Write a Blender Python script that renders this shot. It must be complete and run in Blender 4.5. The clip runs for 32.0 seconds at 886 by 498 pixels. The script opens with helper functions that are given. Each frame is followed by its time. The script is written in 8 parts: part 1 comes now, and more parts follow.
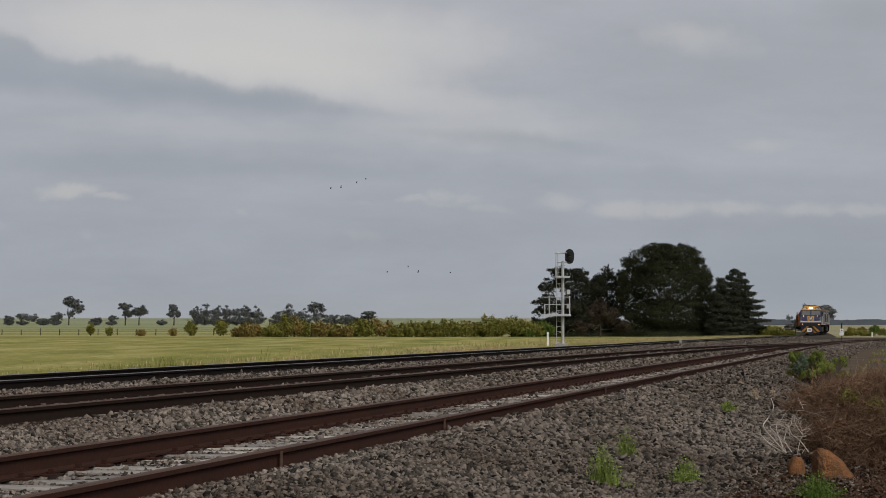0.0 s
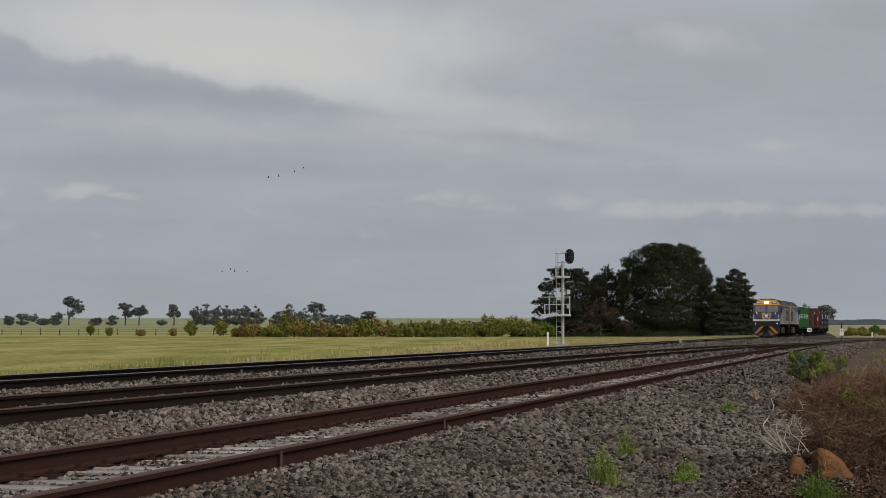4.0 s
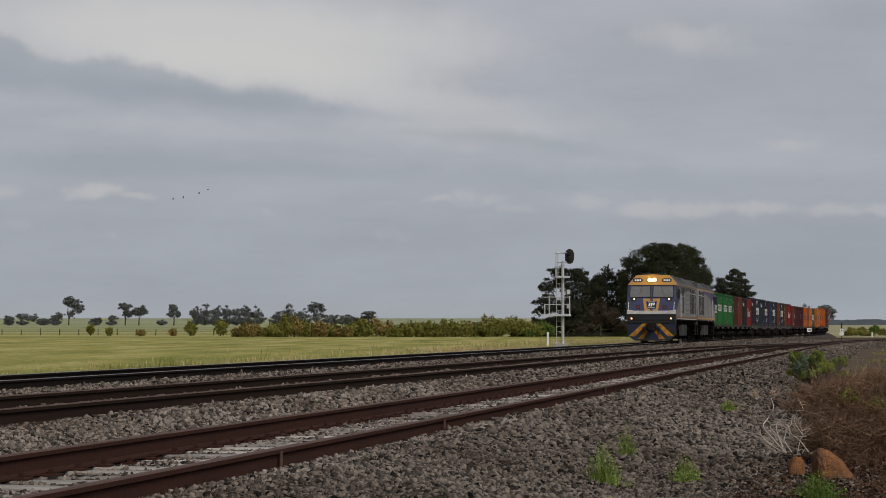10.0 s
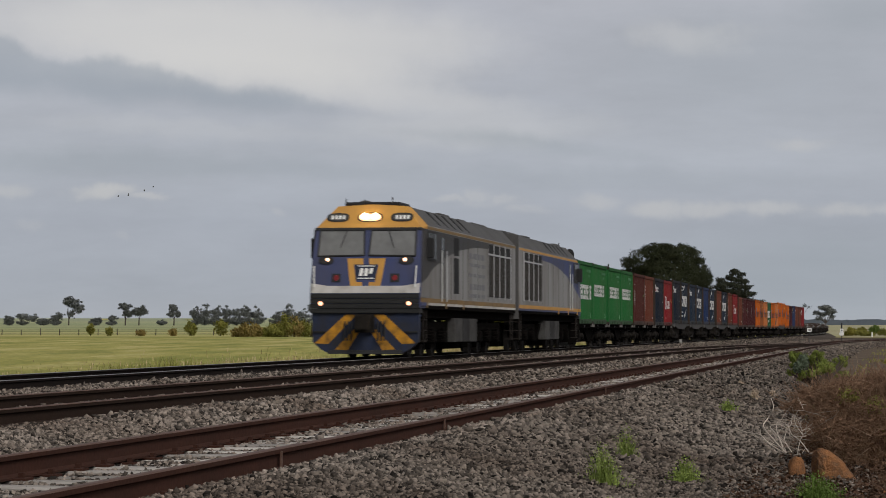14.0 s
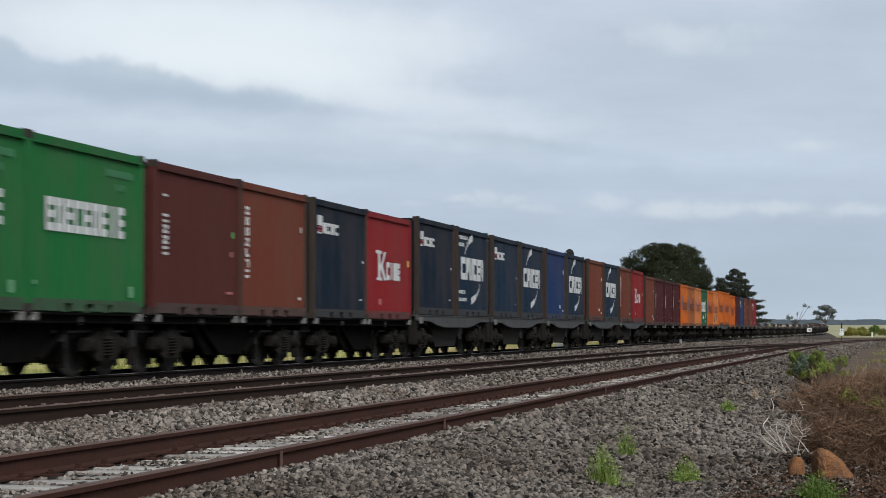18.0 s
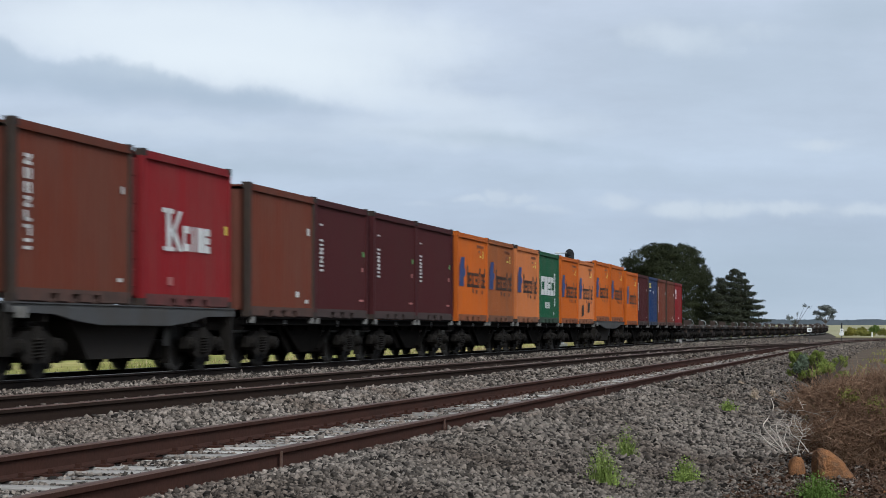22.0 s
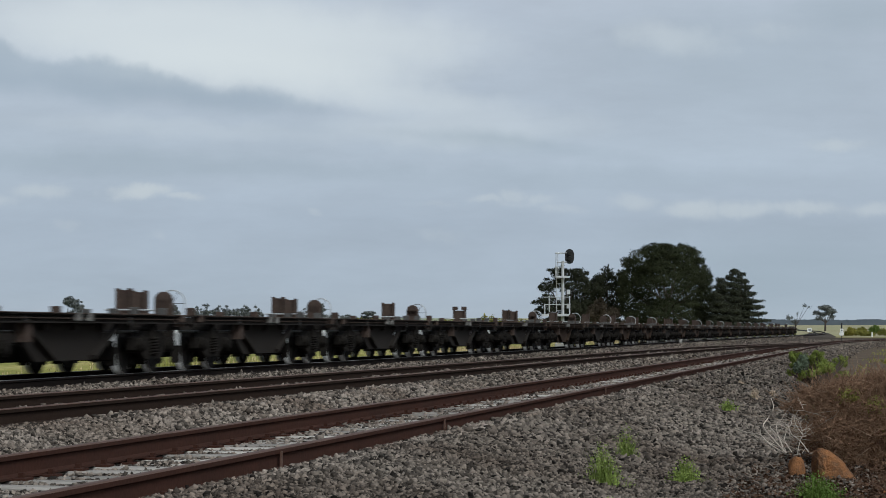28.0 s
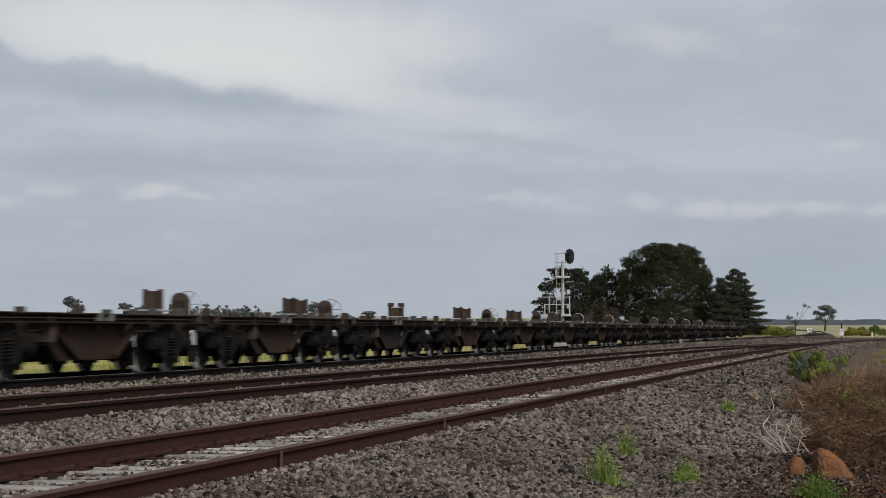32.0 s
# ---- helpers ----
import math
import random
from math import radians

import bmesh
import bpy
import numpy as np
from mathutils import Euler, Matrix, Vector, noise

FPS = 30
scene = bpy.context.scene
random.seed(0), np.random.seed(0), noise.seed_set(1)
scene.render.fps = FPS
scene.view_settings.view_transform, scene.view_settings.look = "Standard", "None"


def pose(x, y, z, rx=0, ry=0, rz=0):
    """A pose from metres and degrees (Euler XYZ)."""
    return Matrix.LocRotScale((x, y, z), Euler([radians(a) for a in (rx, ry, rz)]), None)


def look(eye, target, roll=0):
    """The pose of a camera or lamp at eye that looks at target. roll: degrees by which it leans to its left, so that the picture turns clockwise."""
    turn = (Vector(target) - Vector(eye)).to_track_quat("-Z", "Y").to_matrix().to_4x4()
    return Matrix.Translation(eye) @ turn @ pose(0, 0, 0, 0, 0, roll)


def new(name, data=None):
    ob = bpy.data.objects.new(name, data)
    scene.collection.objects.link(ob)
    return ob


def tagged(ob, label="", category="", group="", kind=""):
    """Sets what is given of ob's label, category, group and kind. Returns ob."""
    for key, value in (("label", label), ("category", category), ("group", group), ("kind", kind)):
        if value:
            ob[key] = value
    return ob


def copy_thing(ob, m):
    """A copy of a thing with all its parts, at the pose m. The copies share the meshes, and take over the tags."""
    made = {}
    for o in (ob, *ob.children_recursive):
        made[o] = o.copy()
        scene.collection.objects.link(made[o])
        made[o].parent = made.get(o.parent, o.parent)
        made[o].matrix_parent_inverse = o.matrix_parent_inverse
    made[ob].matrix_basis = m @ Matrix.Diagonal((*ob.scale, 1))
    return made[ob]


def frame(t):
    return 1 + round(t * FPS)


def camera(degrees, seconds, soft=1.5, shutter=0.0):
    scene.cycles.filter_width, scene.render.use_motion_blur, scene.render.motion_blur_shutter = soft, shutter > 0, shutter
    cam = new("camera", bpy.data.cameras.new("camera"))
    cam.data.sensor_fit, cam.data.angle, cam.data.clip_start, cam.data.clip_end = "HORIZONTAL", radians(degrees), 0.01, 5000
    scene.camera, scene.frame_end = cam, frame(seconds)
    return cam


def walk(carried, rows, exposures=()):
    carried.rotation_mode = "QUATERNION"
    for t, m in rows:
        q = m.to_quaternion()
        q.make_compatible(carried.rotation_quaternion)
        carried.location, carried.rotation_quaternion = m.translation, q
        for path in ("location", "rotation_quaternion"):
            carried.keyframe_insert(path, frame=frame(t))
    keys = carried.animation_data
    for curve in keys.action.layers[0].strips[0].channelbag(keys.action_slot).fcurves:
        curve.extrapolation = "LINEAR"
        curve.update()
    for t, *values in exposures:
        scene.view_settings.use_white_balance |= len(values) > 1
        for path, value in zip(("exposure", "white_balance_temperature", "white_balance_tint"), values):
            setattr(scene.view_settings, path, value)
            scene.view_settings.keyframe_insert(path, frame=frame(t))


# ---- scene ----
cam = camera(19.27, 32.0, soft=0.85, shutter=0.45)
EYE = 0.722
walk(cam, [(0.0, pose(0, 0, EYE, 91.782, 0, 0)), (32.0, pose(0, 0, EYE, 91.782, 0, 0))],
     exposures=[(0.0, -0.09, 6500, 10), (9.0, -0.08, 6500, 10), (12.0, 0.0, 6500, 10), (14.5, 0.08, 6450, 10), (16.5, 0.44, 6130, 6.5), (19.5, 0.52, 5800, 5), (24.0, 0.48, 5720, 5), (27.5, 0.25, 5850, 3), (30.0, 0.20, 6100, 7), (32.0, 0.22, 6300, 8)])

# ---- light ----
world = bpy.data.worlds.new("sky")
scene.world = world
world.use_nodes = True
wn, wl = world.node_tree.nodes, world.node_tree.links
wn.clear()
w_out, w_bg, w_sky, w_hsv = wn.new("ShaderNodeOutputWorld"), wn.new("ShaderNodeBackground"), wn.new("ShaderNodeTexSky"), wn.new("ShaderNodeHueSaturation")
w_sky.sky_type, w_sky.sun_disc, w_sky.sun_elevation, w_sky.sun_rotation = "NISHITA", False, radians(43), radians(147)
w_sky.dust_density, w_sky.air_density = 4.0, 1.0
w_hsv.inputs["Saturation"].default_value = 0.35
w_bg.inputs["Strength"].default_value = 0.067
wl.new(w_sky.outputs[0], w_hsv.inputs["Color"])
wl.new(w_hsv.outputs[0], w_bg.inputs[0])
wl.new(w_bg.outputs[0], w_out.inputs[0])
sun = new("sun", bpy.data.lights.new("sun", "SUN"))
sun.data.energy, sun.data.angle, sun.data.color = 1.50, radians(24), (1.0, 0.96, 0.90)
sun.matrix_world = look((50, -78, 88), (0, 0, 0))



# ---- sky ----
# A far curtain of overcast sky, and before it a thin one with the low white puffs; both drift.
SKY_Y, PUFF_Y = 4500.0, 4300.0


def cloud_nodes(m, sway=(150, 0, 40)):
    m.use_nodes = True
    n, l = m.node_tree.nodes, m.node_tree.links
    n.clear()
    tc = n.new("ShaderNodeTexCoord")
    warp = n.new("ShaderNodeTexNoise")
    warp.inputs["Scale"].default_value, warp.inputs["Detail"].default_value, warp.inputs["Roughness"].default_value = 0.012, 6, 0.6
    sub, mul, add = n.new("ShaderNodeVectorMath"), n.new("ShaderNodeVectorMath"), n.new("ShaderNodeVectorMath")
    sub.operation, mul.operation, add.operation = "SUBTRACT", "MULTIPLY", "ADD"
    sub.inputs[1].default_value, mul.inputs[1].default_value = (0.5, 0.5, 0.5), sway
    l.new(tc.outputs["Object"], warp.inputs[0])
    l.new(warp.outputs["Color"], sub.inputs[0])
    l.new(sub.outputs[0], mul.inputs[0])
    l.new(mul.outputs[0], add.inputs[0])
    l.new(tc.outputs["Object"], add.inputs[1])
    return n, l, tc, add.outputs[0]


def blob(n, l, co, x, z, rx, rz, tilt=0.0, power=1.0):
    """A soft ellipse of cloud about (x, z)."""
    mp, g = n.new("ShaderNodeMapping"), n.new("ShaderNodeTexGradient")
    mp.vector_type = "TEXTURE"
    g.gradient_type = "SPHERICAL"
    mp.inputs["Location"].default_value, mp.inputs["Scale"].default_value, mp.inputs["Rotation"].default_value = (x, 0, z), (rx, 5000, rz), (0, radians(tilt), 0)
    l.new(co, mp.inputs[0])
    l.new(mp.outputs[0], g.inputs[0])
    mr = n.new("ShaderNodeMapRange")
    mr.interpolation_type = "SMOOTHSTEP"
    mr.inputs["From Max"].default_value, mr.inputs["To Max"].default_value = 0.85, power
    l.new(g.outputs["Fac"], mr.inputs[0])
    return mr.outputs[0]


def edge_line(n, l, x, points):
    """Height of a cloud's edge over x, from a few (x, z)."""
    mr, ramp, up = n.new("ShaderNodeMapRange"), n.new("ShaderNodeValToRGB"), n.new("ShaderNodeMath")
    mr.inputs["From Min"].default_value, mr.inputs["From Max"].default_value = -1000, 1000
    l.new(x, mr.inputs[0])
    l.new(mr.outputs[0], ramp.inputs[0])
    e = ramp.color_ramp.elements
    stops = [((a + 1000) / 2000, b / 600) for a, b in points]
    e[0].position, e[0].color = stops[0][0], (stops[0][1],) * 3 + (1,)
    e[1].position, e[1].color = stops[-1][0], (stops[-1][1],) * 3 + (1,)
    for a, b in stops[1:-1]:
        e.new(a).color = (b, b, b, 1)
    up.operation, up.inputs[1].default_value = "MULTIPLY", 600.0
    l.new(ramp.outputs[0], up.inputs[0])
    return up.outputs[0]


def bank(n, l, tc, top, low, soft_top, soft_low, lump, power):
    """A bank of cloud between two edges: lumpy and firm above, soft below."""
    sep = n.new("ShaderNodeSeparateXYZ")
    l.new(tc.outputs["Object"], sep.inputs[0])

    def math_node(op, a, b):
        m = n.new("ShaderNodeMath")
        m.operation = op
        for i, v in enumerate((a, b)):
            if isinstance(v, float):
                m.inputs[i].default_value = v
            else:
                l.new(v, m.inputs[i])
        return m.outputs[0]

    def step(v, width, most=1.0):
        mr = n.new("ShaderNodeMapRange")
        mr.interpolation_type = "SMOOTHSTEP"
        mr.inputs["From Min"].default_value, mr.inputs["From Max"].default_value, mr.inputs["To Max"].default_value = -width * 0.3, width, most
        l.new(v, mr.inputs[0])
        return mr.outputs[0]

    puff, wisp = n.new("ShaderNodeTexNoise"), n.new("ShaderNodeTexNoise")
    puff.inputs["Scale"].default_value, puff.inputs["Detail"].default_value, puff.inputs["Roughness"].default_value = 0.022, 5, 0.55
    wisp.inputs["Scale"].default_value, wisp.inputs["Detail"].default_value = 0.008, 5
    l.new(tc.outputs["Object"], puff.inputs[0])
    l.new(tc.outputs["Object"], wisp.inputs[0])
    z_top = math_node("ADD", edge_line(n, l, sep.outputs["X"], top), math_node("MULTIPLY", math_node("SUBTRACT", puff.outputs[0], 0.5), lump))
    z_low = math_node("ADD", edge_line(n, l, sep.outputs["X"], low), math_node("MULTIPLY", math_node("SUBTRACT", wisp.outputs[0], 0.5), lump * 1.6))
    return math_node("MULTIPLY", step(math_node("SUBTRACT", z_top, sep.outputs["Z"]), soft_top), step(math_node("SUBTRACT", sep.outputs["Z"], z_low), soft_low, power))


def sky_material():
    m = bpy.data.materials.new("overcast_sky")
    n, l, tc, co = cloud_nodes(m)
    sep, mr, ramp = n.new("ShaderNodeSeparateXYZ"), n.new("ShaderNodeMapRange"), n.new("ShaderNodeValToRGB")
    l.new(co, sep.inputs[0])
    mr.inputs["From Min"].default_value, mr.inputs["From Max"].default_value = -20, 580
    l.new(sep.outputs["Z"], mr.inputs[0])
    e = ramp.color_ramp.elements
    e[0].position, e[0].color = 0.0, (0.347, 0.364, 0.392, 1)
    e[1].position, e[1].color = 1.0, (0.402, 0.416, 0.458, 1)
    for p, c in ((0.15, (0.337, 0.362, 0.402)), (0.35, (0.337, 0.362, 0.407)), (0.55, (0.372, 0.396, 0.438)), (0.7, (0.367, 0.387, 0.428))):
        e.new(p).color = (*c, 1)
    l.new(mr.outputs[0], ramp.inputs[0])
    last = ramp.outputs[0]
    streak = n.new("ShaderNodeTexNoise")
    mp = n.new("ShaderNodeMapping")
    mp.inputs["Scale"].default_value = (0.0022, 1, 0.009)
    streak.inputs["Scale"].default_value, streak.inputs["Detail"].default_value, streak.inputs["Roughness"].default_value = 1.0, 7, 0.62
    l.new(tc.outputs["Object"], mp.inputs[0])
    l.new(mp.outputs[0], streak.inputs[0])
    sr = n.new("ShaderNodeMapRange")
    sr.inputs["From Min"].default_value, sr.inputs["From Max"].default_value, sr.inputs["To Min"].default_value, sr.inputs["To Max"].default_value = 0.3, 0.7, 0.93, 1.08
    l.new(streak.outputs[0], sr.inputs[0])
    ml = n.new("ShaderNodeMixRGB")
    ml.blend_type, ml.inputs[0].default_value = "MULTIPLY", 1.0
    l.new(last, ml.inputs[1])
    l.new(sr.outputs[0], ml.inputs[2])
    last = ml.outputs[0]
    bright, dark = (0.575, 0.57, 0.56, 1), (0.285, 0.318, 0.35, 1)
    layers = [(blob(n, l, co, x, z, rx, rz, tilt, k), c) for x, z, rx, rz, tilt, k, c in (
        (-420, 520, 640, 120, 3, 0.8, bright), (-300, 455, 420, 60, 6, 0.75, bright), (-100, 490, 330, 90, 0, 0.4, bright), (-60, 400, 300, 36, 4, 0.40, bright), (60, 350, 330, 50, 0, 0.3, bright), (-430, 350, 360, 26, 3, 0.15, bright),
        (-560, 290, 420, 40, 0, 0.45, dark), (-200, 275, 300, 26, 0, 0.30, dark), (560, 480, 420, 160, 0, 0.35, dark), (300, 262, 520, 36, 0, 0.25, dark), (660, 90, 460, 130, 0, 0.5, dark), (430, 505, 130, 40, 10, 0.3, bright), (760, 560, 180, 70, 0, 0.4, dark))]
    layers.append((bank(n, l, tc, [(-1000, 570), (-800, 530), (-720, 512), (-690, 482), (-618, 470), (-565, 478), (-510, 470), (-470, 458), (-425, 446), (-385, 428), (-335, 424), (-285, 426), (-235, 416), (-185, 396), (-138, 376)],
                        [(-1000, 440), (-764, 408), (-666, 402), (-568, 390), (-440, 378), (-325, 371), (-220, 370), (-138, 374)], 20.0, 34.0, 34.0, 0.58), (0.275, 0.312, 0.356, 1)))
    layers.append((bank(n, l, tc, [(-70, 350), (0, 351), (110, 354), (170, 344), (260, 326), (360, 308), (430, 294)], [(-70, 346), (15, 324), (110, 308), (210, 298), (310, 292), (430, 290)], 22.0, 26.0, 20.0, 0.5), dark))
    for fac, c in layers:
        mx = n.new("ShaderNodeMixRGB")
        l.new(fac, mx.inputs[0])
        l.new(last, mx.inputs[1])
        mx.inputs[2].default_value = c
        last = mx.outputs[0]
    em, out = n.new("ShaderNodeEmission"), n.new("ShaderNodeOutputMaterial")
    em.inputs["Strength"].default_value = 1.08
    l.new(last, em.inputs[0])
    l.new(em.outputs[0], out.inputs[0])
    return m


def puff_material():
    m = bpy.data.materials.new("low_white_clouds")
    n, l, tc, co = cloud_nodes(m, (90, 0, 34))
    fine = n.new("ShaderNodeTexNoise")
    fine.inputs["Scale"].default_value, fine.inputs["Detail"].default_value, fine.inputs["Roughness"].default_value = 0.028, 7, 0.62
    l.new(tc.outputs["Object"], fine.inputs[0])
    total = None
    for x, z, rx, rz, k in ((-618, 227, 61, 15, 0.7), (-646, 224, 37, 13, 0.5), (-549, 220, 41, 8, 0.5), (-592, 159, 20, 11, 0.28), (-330, 193, 20, 8, 0.28), (-125, 156, 51, 13, 0.26), (-52, 216, 41, 9, 0.42), (-8, 224, 37, 14, 0.42), (41, 217, 43, 11, 0.4), (15, 213, 102, 11, 0.3), (82, 202, 47, 11, 0.34), (204, 212, 50, 16, 0.42), (294, 200, 65, 20, 0.55), (378, 199, 75, 18, 0.5), (471, 200, 84, 16, 0.5), (602, 200, 75, 14, 0.46), (685, 199, 93, 13, 0.46), (481, 197, 279, 15, 0.25), (538, 307, 58, 12, 0.45), (420, 494, 75, 22, 0.28), (-786, 228, 65, 16, 0.45), (-879, 217, 65, 16, 0.45), (797, 202, 75, 16, 0.45), (-134, 210, 47, 8, 0.22), (-739, 171, 43, 13, 0.28)):
        f = blob(n, l, co, x, z, rx * 1.5, rz * 1.5, 0, min(1.0, k * 1.3))
        if total is None:
            total = f
        else:
            a = n.new("ShaderNodeMath")
            a.operation = "MAXIMUM"
            l.new(total, a.inputs[0])
            l.new(f, a.inputs[1])
            total = a.outputs[0]
    ragged, firm = n.new("ShaderNodeMath"), n.new("ShaderNodeMapRange")
    ragged.operation, ragged.inputs[1].default_value = "MULTIPLY_ADD", 0.9
    l.new(fine.outputs[0], ragged.inputs[0])
    l.new(total, ragged.inputs[2])
    firm.interpolation_type = "SMOOTHSTEP"
    firm.inputs["From Min"].default_value, firm.inputs["From Max"].default_value, firm.inputs["To Max"].default_value = 0.42, 1.20, 0.62
    l.new(ragged.outputs[0], firm.inputs[0])
    thin = n.new("ShaderNodeMath")
    thin.operation = "MULTIPLY"
    l.new(firm.outputs[0], thin.inputs[0])
    l.new(total, thin.inputs[1])
    ml = n.new("ShaderNodeMath")
    ml.operation, ml.inputs[1].default_value, ml.use_clamp = "MULTIPLY", 1.5, True
    l.new(thin.outputs[0], ml.inputs[0])
    em, tr, mx, out = n.new("ShaderNodeEmission"), n.new("ShaderNodeBsdfTransparent"), n.new("ShaderNodeMixShader"), n.new("ShaderNodeOutputMaterial")
    em.inputs[0].default_value = (0.50, 0.505, 0.51, 1)
    l.new(ml.outputs[0], mx.inputs[0])
    l.new(tr.outputs[0], mx.inputs[1])
    l.new(em.outputs[0], mx.inputs[2])
    l.new(mx.outputs[0], out.inputs[0])
    return m


def curtain(name, y, mat, label):
    me = bpy.data.meshes.new(name)
    me.from_pydata([(-1500, 0, -120), (1500, 0, -120), (1500, 0, 900), (-1500, 0, 900)], [], [(0, 1, 2, 3)])
    me.materials.append(mat)
    ob = new(name, me)
    ob.location = (0, y, 0)
    return tagged(ob, label, "sky", kind="structure")


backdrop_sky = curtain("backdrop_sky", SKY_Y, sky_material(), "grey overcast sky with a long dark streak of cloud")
backdrop_clouds = curtain("backdrop_clouds", PUFF_Y, puff_material(), "row of small pale clouds low over the plain")

# ---- materials ----


def material(name, color, rough=0.7, metal=0.0, vary=0.25, scale=3.0, fine=40.0, bump=0.2, dirt=None, dirt_amount=0.4, stretch=(1, 1, 1), random_tint=0.0, spec=0.4, island=0.0, space="Object"):
    """A surface with stains at one scale, grain at another, and a fine relief."""
    m = bpy.data.materials.new(name)
    m.use_nodes = True
    n, l = m.node_tree.nodes, m.node_tree.links
    b = n["Principled BSDF"]
    b.inputs["Roughness"].default_value, b.inputs["Metallic"].default_value = rough, metal
    b.inputs["Specular IOR Level"].default_value = spec
    tc, mp = n.new("ShaderNodeTexCoord"), n.new("ShaderNodeMapping")
    mp.inputs["Scale"].default_value = stretch
    l.new(tc.outputs[space], mp.inputs[0])
    big, small = n.new("ShaderNodeTexNoise"), n.new("ShaderNodeTexNoise")
    big.inputs["Scale"].default_value, big.inputs["Detail"].default_value, big.inputs["Roughness"].default_value = scale, 5, 0.6
    small.inputs["Scale"].default_value, small.inputs["Detail"].default_value = fine, 3
    l.new(mp.outputs[0], big.inputs[0])
    l.new(mp.outputs[0], small.inputs[0])
    mix = n.new("ShaderNodeMixRGB")
    mix.inputs[1].default_value = (*[c * (1 - vary) for c in color], 1)
    mix.inputs[2].default_value = (*[min(1, c * (1 + vary)) for c in color], 1)
    l.new(small.outputs[0], mix.inputs[0])
    last = mix.outputs[0]
    if dirt:
        ramp, over = n.new("ShaderNodeValToRGB"), n.new("ShaderNodeMixRGB")
        ramp.color_ramp.elements[0].position, ramp.color_ramp.elements[1].position = 0.42, 0.72
        ramp.color_ramp.elements[0].color, ramp.color_ramp.elements[1].color = (0, 0, 0, 1), (dirt_amount,) * 3 + (1,)
        l.new(big.outputs[0], ramp.inputs[0])
        l.new(ramp.outputs[0], over.inputs[0])
        l.new(last, over.inputs[1])
        over.inputs[2].default_value = (*dirt, 1)
        last = over.outputs[0]
    if random_tint or island:
        info, hsv, mr = (n.new("ShaderNodeNewGeometry") if island else n.new("ShaderNodeObjectInfo")), n.new("ShaderNodeHueSaturation"), n.new("ShaderNodeMapRange")
        k = island or random_tint
        mr.inputs["To Min"].default_value, mr.inputs["To Max"].default_value = 1 - k, 1 + k
        l.new(info.outputs["Random Per Island" if island else "Random"], mr.inputs[0])
        l.new(mr.outputs[0], hsv.inputs["Value"])
        l.new(last, hsv.inputs["Color"])
        last = hsv.outputs[0]
    l.new(last, b.inputs["Base Color"])
    if bump:
        bp = n.new("ShaderNodeBump")
        bp.inputs["Strength"].default_value, bp.inputs["Distance"].default_value = bump, 0.01
        l.new(small.outputs[0], bp.inputs["Height"])
        l.new(bp.outputs[0], b.inputs["Normal"])
    return m


def glow(name, color, strength):
    m = bpy.data.materials.new(name)
    m.use_nodes = True
    b = m.node_tree.nodes["Principled BSDF"]
    b.inputs["Base Color"].default_value = (*color, 1)
    b.inputs["Emission Color"].default_value = (*color, 1)
    b.inputs["Emission Strength"].default_value = strength
    return m


M = {}
# Near-black brown paints the shade in the gaps between loose stones.
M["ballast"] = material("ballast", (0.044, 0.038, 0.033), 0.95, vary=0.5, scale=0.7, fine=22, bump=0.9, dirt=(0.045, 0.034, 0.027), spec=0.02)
M["stone"] = material("crushed_stone", (0.176, 0.149, 0.127), 0.95, vary=0.25, scale=0.45, fine=60, bump=0.3, dirt=(0.085, 0.060, 0.045), dirt_amount=0.8, island=0.9, spec=0.15)
# Darker base colour for the stones on the siding's shoulder.
M["stone_darker"] = material("darker_crushed_stone", (0.138, 0.116, 0.098), 0.95, vary=0.25, scale=0.45, fine=60, bump=0.3, dirt=(0.058, 0.042, 0.032), dirt_amount=0.85, island=0.95, spec=0.15)
# Bed beyond the dense stones: their self-shadowing is put into this colour.
M["stone_far"] = material("far_stone_with_gap_shade", (0.070, 0.059, 0.051), 0.95, vary=0.55, scale=0.25, fine=9, bump=0.9, dirt=(0.070, 0.054, 0.044), spec=0.05)
M["rail"] = material("rusted_rail", (0.051, 0.0235, 0.0172), 0.9, vary=0.35, scale=1.2, fine=30, dirt=(0.022, 0.015, 0.013), spec=0.08)
M["rail_head"] = material("worn_rail_head", (0.12, 0.07, 0.052), 0.6, 0.3, vary=0.25, scale=2, fine=30, spec=0.3)
M["rail_dark"] = material("dark_rail", (0.014, 0.011, 0.010), 0.9, vary=0.35, scale=1.2, fine=30, dirt=(0.022, 0.015, 0.012), spec=0.06)
M["rail_mid"] = material("dull_brown_rail", (0.027, 0.0168, 0.0125), 0.9, vary=0.35, scale=1.2, fine=30, dirt=(0.024, 0.016, 0.013), spec=0.08)
M["rail_bright"] = material("polished_rail_head", (0.26, 0.25, 0.25), 0.5, 0.6, vary=0.1, scale=2, fine=30)
M["sleeper"] = material("weathered_timber", (0.36, 0.335, 0.31), 0.95, vary=0.35, scale=2, fine=10, stretch=(1, 12, 12), bump=0.5, dirt=(0.14, 0.12, 0.10), random_tint=0.35, spec=0.1)
M["steel_dark"] = material("grimy_black_steel", (0.024, 0.0205, 0.0185), 0.80, vary=0.35, scale=1.5, fine=14, dirt=(0.024, 0.019, 0.016), dirt_amount=0.6, spec=0.12)
M["steel_rusty"] = material("rust_stained_wagon_steel", (0.034, 0.0235, 0.0180), 0.85, vary=0.4, scale=1.5, fine=14, dirt=(0.055, 0.036, 0.026), dirt_amount=0.7, spec=0.08)
